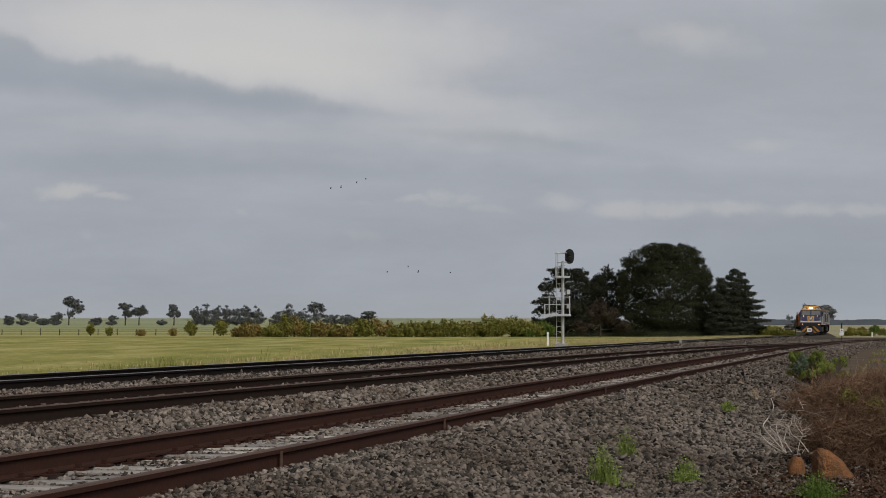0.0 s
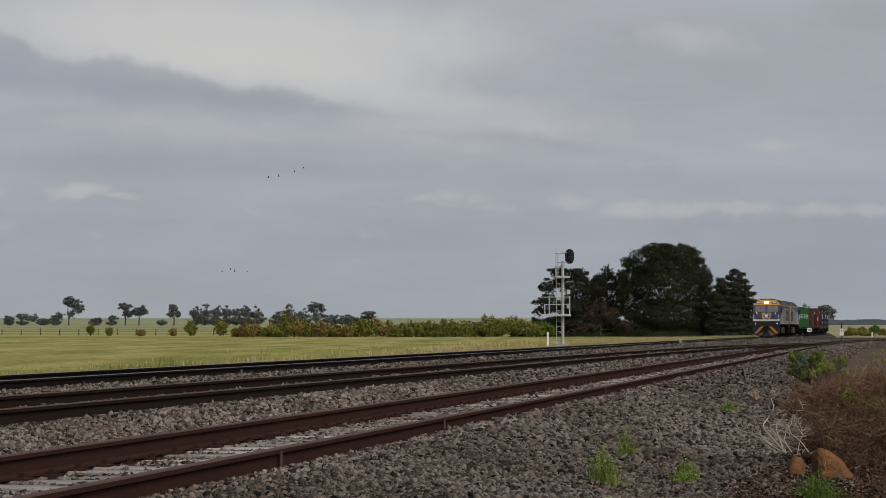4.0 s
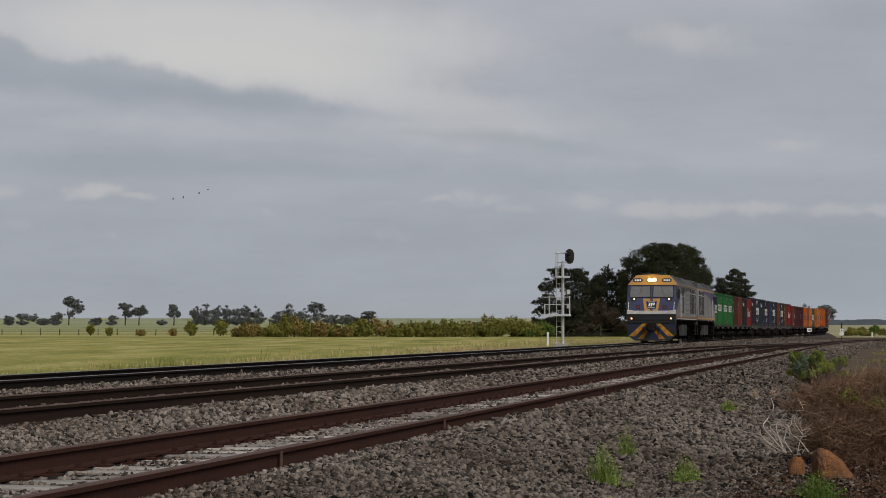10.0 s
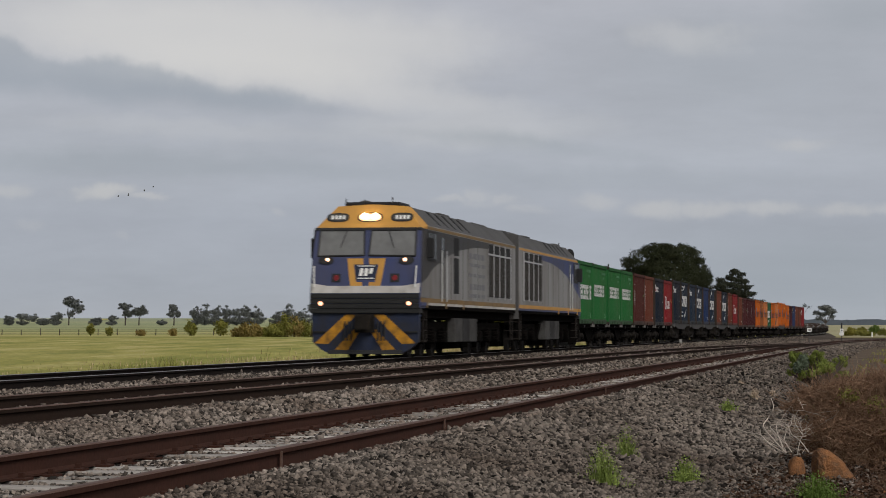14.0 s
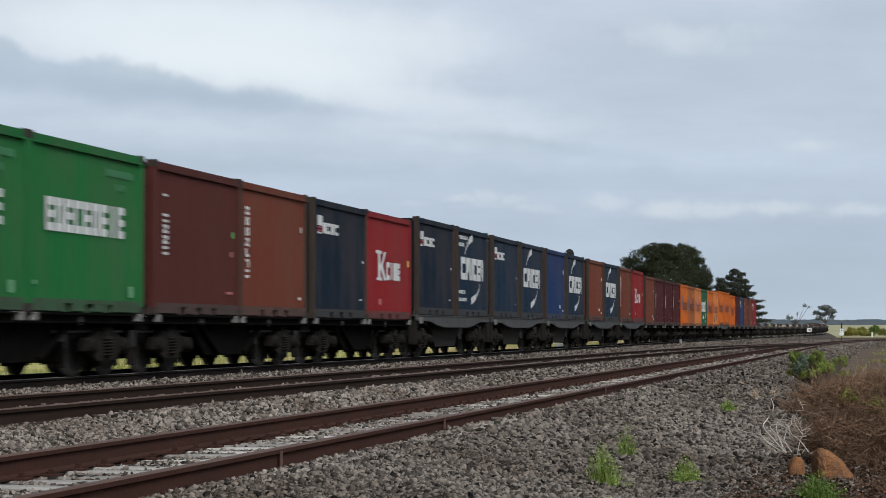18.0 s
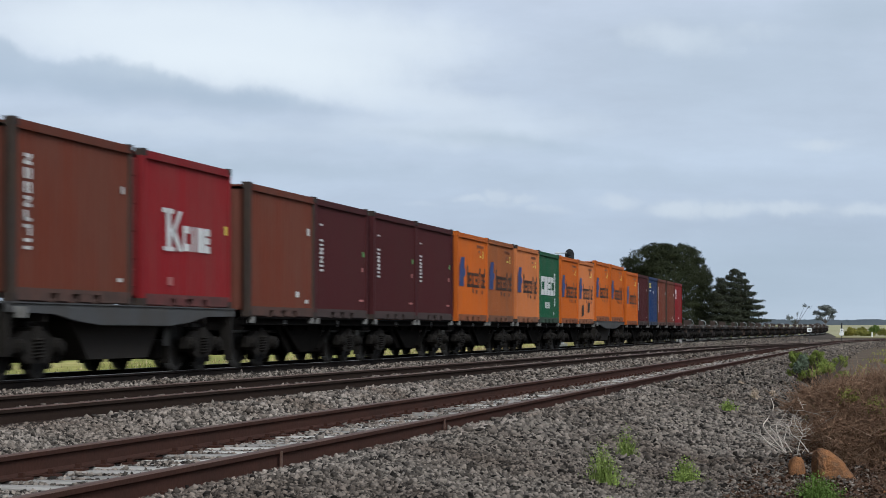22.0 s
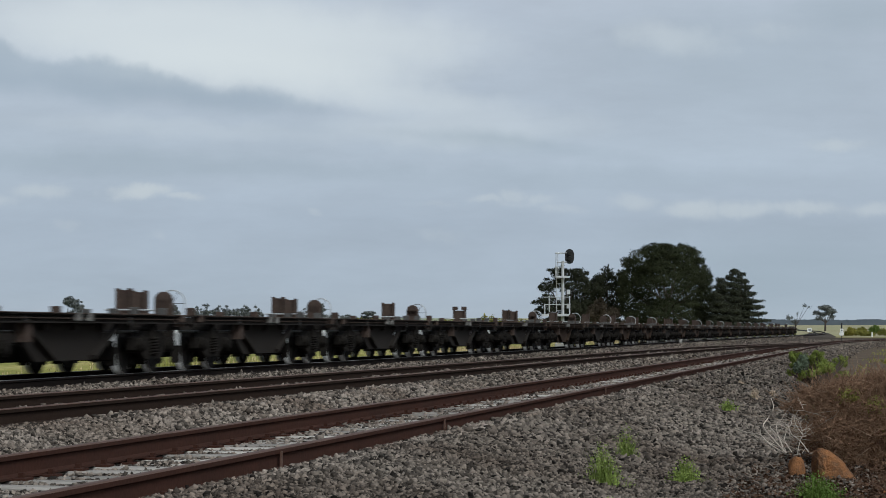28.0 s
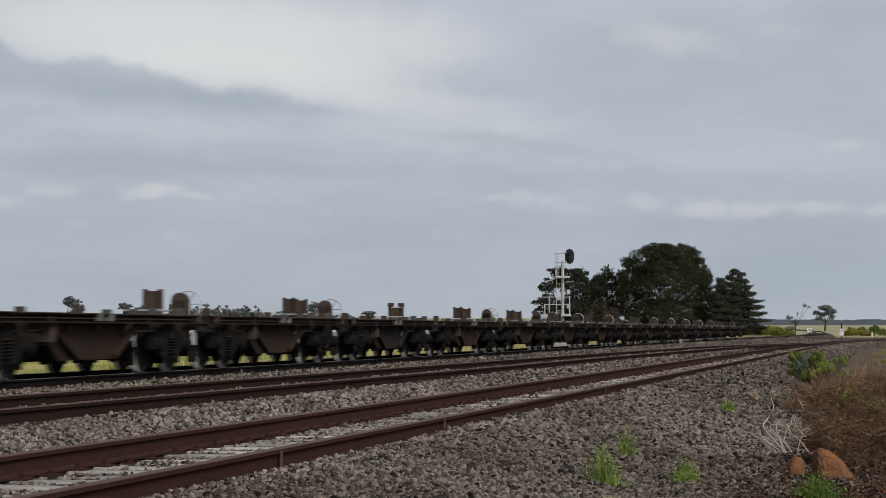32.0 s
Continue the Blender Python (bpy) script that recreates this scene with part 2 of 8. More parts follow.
M["bogie"] = material("bogie_grime", (0.0125, 0.0108, 0.0094), 0.85, vary=0.4, scale=3, fine=18, dirt=(0.030, 0.025, 0.021), dirt_amount=0.7, spec=0.1)
M["wheel"] = material("wheel_steel", (0.014, 0.012, 0.011), 0.8, 0.1, vary=0.3, scale=4, fine=20, spec=0.3)
# Bare tread; the near-white base paints in the glint of the sky.
M["tread"] = material("polished_tread_with_glint", (0.92, 0.92, 0.92), 0.40, 0.40, vary=0.08, scale=2, fine=20, bump=0.02)
M["frame_grey"] = material("grey_painted_beam", (0.068, 0.068, 0.070), 0.8, vary=0.2, scale=1.0, fine=9, dirt=(0.06, 0.052, 0.046), dirt_amount=0.8, spec=0.15)
M["rust_steel"] = material("rusty_steel", (0.072, 0.052, 0.043), 0.9, vary=0.35, scale=3, fine=16, dirt=(0.05, 0.035, 0.03), dirt_amount=0.8, spec=0.15)
M["white"] = material("white_paint", (0.78, 0.78, 0.76), 0.6, vary=0.08, scale=3, fine=20, bump=0.05)
M["black"] = material("black_paint", (0.015, 0.015, 0.016), 0.6, vary=0.3, scale=3, fine=20, bump=0.05)
# Base greyed to suggest sky reflected in the glass.
M["glass"] = material("dark_glass", (0.12, 0.125, 0.13), 0.12, vary=0.15, scale=2, fine=8, bump=0.0, spec=0.8)
M["glass_dark"] = material("tinted_side_glass", (0.028, 0.030, 0.033), 0.15, vary=0.15, scale=2, fine=8, bump=0.0, spec=0.4)
M["galv"] = material("galvanised_steel", (0.52, 0.53, 0.54), 0.6, 0.3, vary=0.15, scale=2, fine=25, dirt=(0.3, 0.29, 0.28), bump=0.1)
M["lock_grey"] = material("worn_grey_lock_block", (0.19, 0.185, 0.175), 0.8, vary=0.3, scale=5, fine=20, bump=0.2, dirt=(0.06, 0.045, 0.035), dirt_amount=0.8, spec=0.15)
M["dull_metal"] = material("dull_metal", (0.10, 0.096, 0.092), 0.6, 0.5, vary=0.3, scale=3, fine=20)

# ---- meshes ----


def mesh_of(name, verts, faces, mats, which=None, smooth=False):
    me = bpy.data.meshes.new(name)
    me.from_pydata([tuple(v) for v in verts], [], faces)
    for m in (mats if isinstance(mats, (list, tuple)) else [mats]):
        me.materials.append(m)
    if which is not None:
        me.polygons.foreach_set("material_index", which)
    if smooth:
        me.polygons.foreach_set("use_smooth", [True] * len(me.polygons))
    me.update()
    return me


def part(name, bm, mat, parent=None, label="", m=None):
    """Links a bmesh (or a ready mesh) as one object under a thing or under a part."""
    if isinstance(bm, bmesh.types.BMesh):
        me = bpy.data.meshes.new(name)
        bm.to_mesh(me)
        bm.free()
        me.materials.append(mat)
    else:
        me = bm
    ob = new(name, me)
    if m is not None:
        ob.matrix_basis = m
    ob.parent = parent
    if label:
        ob["label"] = label
    return ob


def box(*specs, bevel=0.0):
    """One bmesh of boxes (x0, x1, y0, y1, z0, z1)."""
    bm = bmesh.new()
    for x0, x1, y0, y1, z0, z1 in specs:
        r = bmesh.ops.create_cube(bm, size=1)
        bmesh.ops.transform(bm, matrix=Matrix.Translation(((x0 + x1) / 2, (y0 + y1) / 2, (z0 + z1) / 2)) @ Matrix.Diagonal((x1 - x0, y1 - y0, z1 - z0, 1)), verts=r["verts"])
    if bevel:
        bmesh.ops.bevel(bm, geom=bm.edges[:], offset=bevel, segments=1, affect="EDGES")
    return bm


def add_box(bm, x0, x1, y0, y1, z0, z1, m=None):
    r = bmesh.ops.create_cube(bm, size=1)
    t = Matrix.Translation(((x0 + x1) / 2, (y0 + y1) / 2, (z0 + z1) / 2)) @ Matrix.Diagonal((x1 - x0, y1 - y0, z1 - z0, 1))
    bmesh.ops.transform(bm, matrix=(m @ t) if m is not None else t, verts=r["verts"])
    return bm


def tube(p, q, r, n=8, r2=None, bm=None):
    """A round bar from p to q."""
    bm = bm or bmesh.new()
    p, q = Vector(p), Vector(q)
    d = q - p
    t = Matrix.Translation((p + q) / 2) @ d.to_track_quat("Z", "Y").to_matrix().to_4x4()
    bmesh.ops.create_cone(bm, cap_ends=True, segments=n, radius1=r, radius2=r if r2 is None else r2, depth=d.length, matrix=t)
    return bm


def extrude_profile(points, x0, x1, axis="x"):
    """A closed profile of (y, z) swept along x (or of (x, z) along y)."""
    bm = bmesh.new()
    a = [bm.verts.new((x0, u, v) if axis == "x" else (u, x0, v)) for u, v in points]
    b = [bm.verts.new((x1, u, v) if axis == "x" else (u, x1, v)) for u, v in points]
    k = len(points)
    for i in range(k):
        bm.faces.new((a[i], a[(i + 1) % k], b[(i + 1) % k], b[i]))
    bm.faces.new(a[::-1])
    bm.faces.new(b)
    bmesh.ops.recalc_face_normals(bm, faces=bm.faces[:])
    return bm


def ring(r, thick, center, normal_axis="y", n=20, m=6):
    """A hoop of round bar."""
    verts, faces = [], []
    for i in range(n):
        a = 2 * math.pi * i / n
        for j in range(m):
            b = 2 * math.pi * j / m
            d = r + thick * math.cos(b)
            u, v, w = d * math.cos(a), d * math.sin(a), thick * math.sin(b)
            verts.append({"y": (u, w, v), "x": (w, u, v), "z": (u, v, w)}[normal_axis])
            faces.append((i * m + j, i * m + (j + 1) % m, (i + 1) % n * m + (j + 1) % m, (i + 1) % n * m + j))
    return [tuple(Vector(v) + Vector(center)) for v in verts], faces


# ---- the lines of the tracks ----
# The train's line: straight near the eye, then a slow bend one way and a quicker one back.
A_OFF, A_TURN = 13.157, 0.1645
S_MIN, S_MAX = -60.0, 1000.0
_s = np.arange(S_MIN, S_MAX, 1.0)
_turn = np.interp(_s, [-60, 170, 330, 375, 455, 1000], [A_TURN, A_TURN, 0.196, 0.196, 0.120, 0.120])
_px = np.concatenate([[0], np.cumsum((np.sin(_turn[1:]) + np.sin(_turn[:-1])) / 2)])
_py = np.concatenate([[0], np.cumsum((np.cos(_turn[1:]) + np.cos(_turn[:-1])) / 2)])
_px += -A_OFF * math.cos(A_TURN) - _px[60]
_py += A_OFF * math.sin(A_TURN) - _py[60]


def rise(y):
    """The plain rises a little beyond 340 m."""
    return 0.0053 * 0.5 * ((y - 380) + np.sqrt((y - 380) ** 2 + 60 ** 2)) - 0.0053 * 2.35


def plain(x, y):
    """Height of the plain over its near level; beyond 480 m it climbs less towards the bend of the line."""
    near = np.maximum(rise(np.minimum(y, 480.0)), 0) * np.clip((y - 250) / 80, 0, 1)
    u = np.clip((x / np.maximum(y, 1.0) - 0.03) / 0.08, 0, 1)
    return near + np.maximum(0, y - 480.0) * 0.0053 * (1 - 0.72 * u) + np.maximum(0, y - 900.0) * 0.0018 * u


_pz = plain(_px, _py)


def line_a(s):
    """Place and heading of the train's line at s metres."""
    return (float(np.interp(s, _s, _px)), float(np.interp(s, _s, _py)), float(np.interp(s, _s, _pz)), float(np.interp(s, _s, _turn)))


def smooth_line(pts, y0, y1, step):
    """x over y by monotone cubic pieces through a few places."""
    ys, xs = np.array([p[0] for p in pts], float), np.array([p[1] for p in pts], float)
    d = np.diff(xs) / np.diff(ys)
    t = np.concatenate([[d[0]], (d[1:] + d[:-1]) / 2, [d[-1]]])
    y = np.arange(y0, y1 + step / 2, step)
    i = np.clip(np.searchsorted(ys, y) - 1, 0, len(d) - 1)
    h = ys[i + 1] - ys[i]
    u = (y - ys[i]) / h
    x = (2 * u ** 3 - 3 * u ** 2 + 1) * xs[i] + (u ** 3 - 2 * u ** 2 + u) * h * t[i] + (-2 * u ** 3 + 3 * u ** 2) * xs[i + 1] + (u ** 3 - u ** 2) * h * t[i + 1]
    return x, y


DE_PTS = [(-60, -15.57), (0, -5.07), (100, 12.43), (150, 21.2), (190, 28.9), (235, 40.0), (300, 60), (420, 105)]
BC_PTS = [(-60, -19.4), (10, -6.65), (40, -1.21), (80, 6.15), (115, 13.1), (149, 20.3), (175, 25.9), (190, 28.9)]
DE_Z, BC_Z = -0.09, 0.06

# ---- ground, ballast and tracks ----


def x_a(y):
    return np.interp(y, _py, _px)


_dx, _dy = smooth_line(DE_PTS, -60, 420, 1.0)
_bx, _by = smooth_line(BC_PTS, -60, 190, 1.0)


def x_de(y):
    return np.interp(y, _dy, _dx)


def x_bc(y):
    return np.interp(y, _by, _bx)


def bc_z(y):
    """The middle line comes down to the siding where they join."""
    return np.interp(y, [0, 110, 175], [BC_Z, BC_Z, DE_Z - 0.003])


def ballast_z(x, y):
    """Height of the stone bed."""
    da, dd = np.abs(x - x_a(y)), np.abs(x - x_de(y))
    db = np.where(y < 190, np.abs(x - x_bc(y)), dd)
    za = np.maximum(np.interp(y, _py, _pz), 0) - 0.175 - 0.45 * np.maximum(0, da - 1.45)
    zb = bc_z(y) - 0.165 - 0.35 * np.maximum(0, db - 1.35)
    zd = DE_Z - 0.145 - 0.054 * (dd < 0.84) - 0.19 * np.maximum(0, dd - 1.25)
    return np.where((dd < 1.15) & (y > 60), zd, np.maximum(np.maximum(za, zb), zd))


def ground_z(x, y):
    return plain(x, y) - 0.62


def grid_mesh(name, X, Y, Z, mat, smooth=True):
    r, c = X.shape
    v = np.stack([X, Y, Z], -1).reshape(-1, 3)
    i = np.arange(r * c).reshape(r, c)
    f = np.stack([i[:-1, :-1], i[:-1, 1:], i[1:, 1:], i[1:, :-1]], -1).reshape(-1, 4)
    return mesh_of(name, v.tolist(), f.tolist(), mat, smooth=smooth)


def field_material():
    """Grass over the plain: mown green field, far fields paled for haze, straw-coloured verges, bare earth by the
    track.
    """
    m = bpy.data.materials.new("grass_and_earth")
    m.use_nodes = True
    n, l = m.node_tree.nodes, m.node_tree.links
    b = n["Principled BSDF"]
    b.inputs["Roughness"].default_value, b.inputs["Specular IOR Level"].default_value = 1.0, 0.05
    tc = n.new("ShaderNodeTexCoord")

    def tex(scale, stretch=(1, 1, 1), detail=4):
        mp, t = n.new("ShaderNodeMapping"), n.new("ShaderNodeTexNoise")
        mp.inputs["Scale"].default_value = stretch
        t.inputs["Scale"].default_value, t.inputs["Detail"].default_value = scale, detail
        l.new(tc.outputs["Object"], mp.inputs[0])
        l.new(mp.outputs[0], t.inputs[0])
        return t.outputs[0]

    def ramp(fac, stops):
        r = n.new("ShaderNodeValToRGB")
        e = r.color_ramp.elements
        e[0].position, e[0].color = stops[0][0], (*stops[0][1], 1)
        e[1].position, e[1].color = stops[-1][0], (*stops[-1][1], 1)
        for p, c in stops[1:-1]:
            e.new(p).color = (*c, 1)
        l.new(fac, r.inputs[0])
        return r.outputs[0]

    def mix(f, a, c):
        x = n.new("ShaderNodeMixRGB")
        l.new(f, x.inputs[0])
        l.new(a, x.inputs[1])
        l.new(c, x.inputs[2])
        return x.outputs[0]

    near = ramp(tex(0.05, (1, 0.35, 1)), [(0.3, (0.27, 0.27, 0.078)), (0.5, (0.36, 0.34, 0.112)), (0.7, (0.45, 0.395, 0.165))])
    swath = ramp(tex(0.35, (0.8, 0.10, 1), 6), [(0.36, (0.17, 0.20, 0.055)), (0.5, (0.36, 0.34, 0.112)), (0.64, (0.54, 0.46, 0.23))])
    half = n.new("ShaderNodeValue")
    half.outputs[0].default_value = 0.60
    near = mix(half.outputs[0], near, swath)
    sep, wob, span = n.new("ShaderNodeSeparateXYZ"), n.new("ShaderNodeMath"), n.new("ShaderNodeMapRange")
    l.new(tc.outputs["Object"], sep.inputs[0])
    wob.operation, wob.inputs[1].default_value = "MULTIPLY_ADD", 60.0
    l.new(tex(0.01), wob.inputs[0])
    l.new(sep.outputs["Y"], wob.inputs[2])
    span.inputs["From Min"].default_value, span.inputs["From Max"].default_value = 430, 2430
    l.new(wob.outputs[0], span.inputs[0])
    # Far crop bands; their paler, greyer tones also carry distance haze.
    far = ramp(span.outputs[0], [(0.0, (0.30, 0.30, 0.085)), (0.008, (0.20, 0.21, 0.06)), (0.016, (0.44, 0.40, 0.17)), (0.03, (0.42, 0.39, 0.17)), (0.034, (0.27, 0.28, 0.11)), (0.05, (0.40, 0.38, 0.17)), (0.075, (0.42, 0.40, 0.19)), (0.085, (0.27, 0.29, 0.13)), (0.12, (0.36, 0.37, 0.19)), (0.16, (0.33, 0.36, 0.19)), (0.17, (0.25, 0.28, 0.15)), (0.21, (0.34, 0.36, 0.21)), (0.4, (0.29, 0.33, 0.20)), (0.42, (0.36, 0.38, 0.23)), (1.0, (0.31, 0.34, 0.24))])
    # dry: right-hand far fields get a paler mix in place of haze.
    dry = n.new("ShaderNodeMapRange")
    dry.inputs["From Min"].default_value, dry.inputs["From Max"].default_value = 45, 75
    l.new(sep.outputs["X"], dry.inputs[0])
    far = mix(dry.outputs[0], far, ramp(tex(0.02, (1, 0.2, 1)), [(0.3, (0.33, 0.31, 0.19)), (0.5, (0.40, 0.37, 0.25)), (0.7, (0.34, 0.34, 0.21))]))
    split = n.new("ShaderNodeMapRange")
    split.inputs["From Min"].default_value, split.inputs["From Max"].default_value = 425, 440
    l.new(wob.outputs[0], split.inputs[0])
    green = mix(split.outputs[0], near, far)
    fine = ramp(tex(3.0, (1, 0.3, 1)), [(0.3, (0.76, 0.76, 0.70)), (0.7, (1.12, 1.10, 1.05))])
    mul = n.new("ShaderNodeMixRGB")
    mul.blend_type, mul.inputs[0].default_value = "MULTIPLY", 1.0
    l.new(green, mul.inputs[1])
    l.new(fine, mul.inputs[2])
    earth = ramp(tex(0.6), [(0.3, (0.092, 0.070, 0.053)), (0.55, (0.130, 0.101, 0.077)), (0.75, (0.165, 0.132, 0.086))])
    at = n.new("ShaderNodeAttribute")
    at.attribute_name = "earth"
    l.new(mix(at.outputs["Fac"], mul.outputs[0], earth), b.inputs["Base Color"])
    bp = n.new("ShaderNodeBump")
    bp.inputs["Strength"].default_value, bp.inputs["Distance"].default_value = 0.7, 0.08
    l.new(tex(4.0), bp.inputs["Height"])
    l.new(bp.outputs[0], b.inputs["Normal"])
    return m


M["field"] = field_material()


def build_ground():
    gy = np.concatenate([np.arange(-40, 120, 2.0), np.geomspace(120, 4600, 90)])
    gu = np.concatenate([-np.geomspace(1.2, 0.21, 12), np.linspace(-0.2, 0.2, 110), np.geomspace(0.21, 1.2, 12)])
    Y = np.repeat(gy[:, None], len(gu), 1)
    X = gu[None, :] * np.maximum(Y, 60) * 1.0
    Z = ground_z(X, Y)
    rng = np.random.default_rng(3)
    Z = Z + rng.normal(0, 0.02, Z.shape) * (Y < 300)
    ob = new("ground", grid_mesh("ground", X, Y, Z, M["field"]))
    d = X - np.where(Y < 420, x_de(np.minimum(Y, 420)), 105 + (Y - 420) * 0.4)
    e = np.clip((X - x_a(Y) + 1.0) / 2.0, 0, 1) * np.clip((430 - Y) / 50, 0, 1)
    a = ob.data.attributes.new("earth", "FLOAT", "POINT")
    a.data.foreach_set("value", e.reshape(-1).astype(np.float32))
    tagged(ob, "flat green pasture with bare earth beside the railway", "ground", kind="structure")


def build_ballast():
    ys = np.concatenate([np.arange(8, 60, 0.12), np.arange(60, 130, 0.4), np.arange(130, 460, 2.0)])
    u = np.linspace(0, 1, 130)
    Y = np.repeat(ys[:, None], len(u), 1)
    left = x_a(Y) - 2.45
    right = np.where(Y < 330, x_de(Y) + 3.6 - 1.7 * np.clip((Y - 45) / 45, 0, 1), x_a(Y) + 2.5)
    X = left + u[None, :] * (right - left)
    Z = ballast_z(X, Y)
    rng = np.random.default_rng(5)
    Z = np.maximum(Z, ground_z(X, Y) + 0.03)
    near = np.clip((200 - Y) / 150, 0.2, 1)
    Z = Z + rng.normal(0, 0.008, Z.shape) * near + 0.008 * np.sin(X * 2.1 + 0.7 * np.sin(Y * 0.8)) * near
    lone = (np.minimum(np.abs(X - x_a(Y)), np.abs(X - x_de(Y))) > 2.6) & (Y > 190)
    Z = np.where(lone, ground_z(X, Y) - 0.1, Z)
    edge = np.minimum(u, 1 - u)[None, :]
    Z = np.where(edge < 0.012, ground_z(X, Y) - 0.1, Z)
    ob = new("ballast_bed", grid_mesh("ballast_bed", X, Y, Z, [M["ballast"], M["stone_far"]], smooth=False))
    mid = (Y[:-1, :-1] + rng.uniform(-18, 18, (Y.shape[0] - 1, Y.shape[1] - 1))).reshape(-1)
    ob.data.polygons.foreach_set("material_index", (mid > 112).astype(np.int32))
    tagged(ob, "grey-brown crushed stone ballast bed under the rails", "ballast", kind="structure")


def build_stones():
    """Loose stones of the ballast, where they can be told apart."""
    rng = np.random.default_rng(8)
    shard = np.array([(0.85 * math.cos(a), 0.85 * math.sin(a), 0.6) for a in (0, 2.09, 4.19)] + [(math.cos(a), math.sin(a), -0.6) for a in (1.05, 3.14, 5.24)])
    shard_f = np.array([(0, 1, 2), (5, 4, 3), (0, 3, 1), (1, 4, 2), (2, 5, 0), (3, 4, 1), (4, 5, 2), (5, 3, 0)])
    chip, chip_f = np.array([(1, 0, 0), (-0.5, 0.87, 0), (-0.5, -0.87, 0), (0.15, 0.1, 0.62), (-0.15, 0, -0.62)], float), np.array([(0, 1, 3), (1, 2, 3), (2, 0, 3), (1, 0, 4), (2, 1, 4), (0, 2, 4)])
    verts, faces, shoulder, count = [], [], [], 0
    for y0, y1, dens, size, shape, fs in ((11, 24, 1250, 0.0160, shard, shard_f), (24, 42, 560, 0.0220, shard, shard_f), (42, 75, 190, 0.033, chip, chip_f), (75, 130, 62, 0.042, chip, chip_f), (130, 215, 30, 0.046, chip, chip_f), (215, 330, 9, 0.06, chip, chip_f)):
        k = int((y1 - y0) * 25 * dens)
        y = rng.uniform(y0, y1, k)
        x = x_a(y) - 2.3 + rng.uniform(0, 1, k) * (x_de(y) + 4.9 - x_a(y) + 2.3)
        far = x - x_de(y)
        keep = (np.abs(x / y) < 0.183) & ~((far > 2.9 - 1.0 * np.clip((y - 32) / 30, 0, 1)) & (rng.uniform(0, 1, k) < (far - 2.9 + 1.0 * np.clip((y - 32) / 30, 0, 1)) / (2.0 - np.clip((y - 32) / 30, 0, 1)))) & ((np.abs(far) > 1.3) | (rng.uniform(0, 1, k) < np.where(np.abs(far) < 0.85, np.where(y > 34, 0.42, 0.60), 0.85)))
        for xl in (x_a(y), x_bc(np.minimum(y, 190)), x_de(y)):
            keep &= np.abs(np.abs(x - xl) - 0.7525) > 0.09
        x, y = x[keep], y[keep]
        k, nv = len(x), len(shape)
        r = 1.08 * size * np.clip(rng.lognormal(0, 0.3, k), 0.5, 1.7)
        z = np.maximum(ballast_z(x, y), ground_z(x, y) + 0.03) + r * rng.uniform(-0.25, 1.0, k) - 0.25 * r * (np.abs(x - x_de(y)) < 0.85)
        v = shape[None] * rng.uniform(0.82, 1.15, (k, nv, 1)) + rng.normal(0, 0.09, (k, nv, 3))
        v = v * np.stack([rng.uniform(0.9, 1.45, k), rng.uniform(0.7, 1.15, k), rng.uniform(0.55, 0.95, k)], -1)[:, None, :]
        q = rng.normal(0, 1, (k, 4)) * (0.28, 0.28, 1, 1)
        q /= np.linalg.norm(q, axis=1)[:, None]
        u, w = q[:, None, :3], q[:, None, 3:]
        c = np.cross(u, v)
        v = v + 2 * w * c + 2 * np.cross(u, c)
        v = v * r[:, None, None] + np.stack([x, y, z], -1)[:, None, :]
        verts.append(v.reshape(-1, 3))
        faces.append((fs[None] + count + nv * np.arange(k)[:, None, None]).reshape(-1, 3))
        shoulder.append(np.repeat((x - x_de(y) > 1.15) & (y < 130), len(fs)))
        count += k * nv
    v, f, side = np.concatenate(verts), np.concatenate(faces), np.concatenate(shoulder)
    for pick, mat, words in ((~side, "stone", "loose angular grey and brown ballast stones"), (side, "stone_darker", "darker ballast stones on the shoulder of the siding")):
        me = bpy.data.meshes.new("ballast_stones")
        used, back = np.unique(f[pick].reshape(-1), return_inverse=True)
        me.vertices.add(len(used))
        me.vertices.foreach_set("co", v[used].astype(np.float32).reshape(-1))
        me.loops.add(len(back))
        me.loops.foreach_set("vertex_index", back.reshape(-1).astype(np.int32))
        me.polygons.add(len(back) // 3)
        me.polygons.foreach_set("loop_start", (np.arange(len(back) // 3) * 3).astype(np.int32))
        me.update(calc_edges=True)
        me.materials.append(M[mat])
        tagged(new("ballast_stones", me), words, "stones", kind="stuff")


RAIL = [(-0.07, 0), (-0.07, 0.014), (-0.012, 0.03), (-0.009, 0.112), (-0.034, 0.124), (-0.035, 0.152), (-0.025, 0.16), (0.025, 0.16), (0.035, 0.152), (0.034, 0.124), (0.009, 0.112), (0.012, 0.03), (0.07, 0.014), (0.07, 0)]


def rail_mesh(name, cx, cy, cz, off, mats):
    """A rail of real section along a line, off metres beside it; the head's top has the second material."""
    t = np.gradient(np.stack([cx, cy], -1), axis=0)
    t /= np.linalg.norm(t, axis=1)[:, None]
    nx, ny = t[:, 1], -t[:, 0]
    k = len(RAIL)
    v = []
    for px, py, pz, ax, ay in zip(cx, cy, cz, nx, ny):
        for u, w in RAIL:
            v.append((px + (off + u) * ax, py + (off + u) * ay, pz - 0.16 + w))
    f, which = [], []
    for i in range(len(cx) - 1):
        for j in range(k):
            f.append((i * k + j, i * k + (j + 1) % k, (i + 1) * k + (j + 1) % k, (i + 1) * k + j))
            which.append(1 if 5 <= j <= 7 else 0)
    return mesh_of(name, v, f, mats, which)


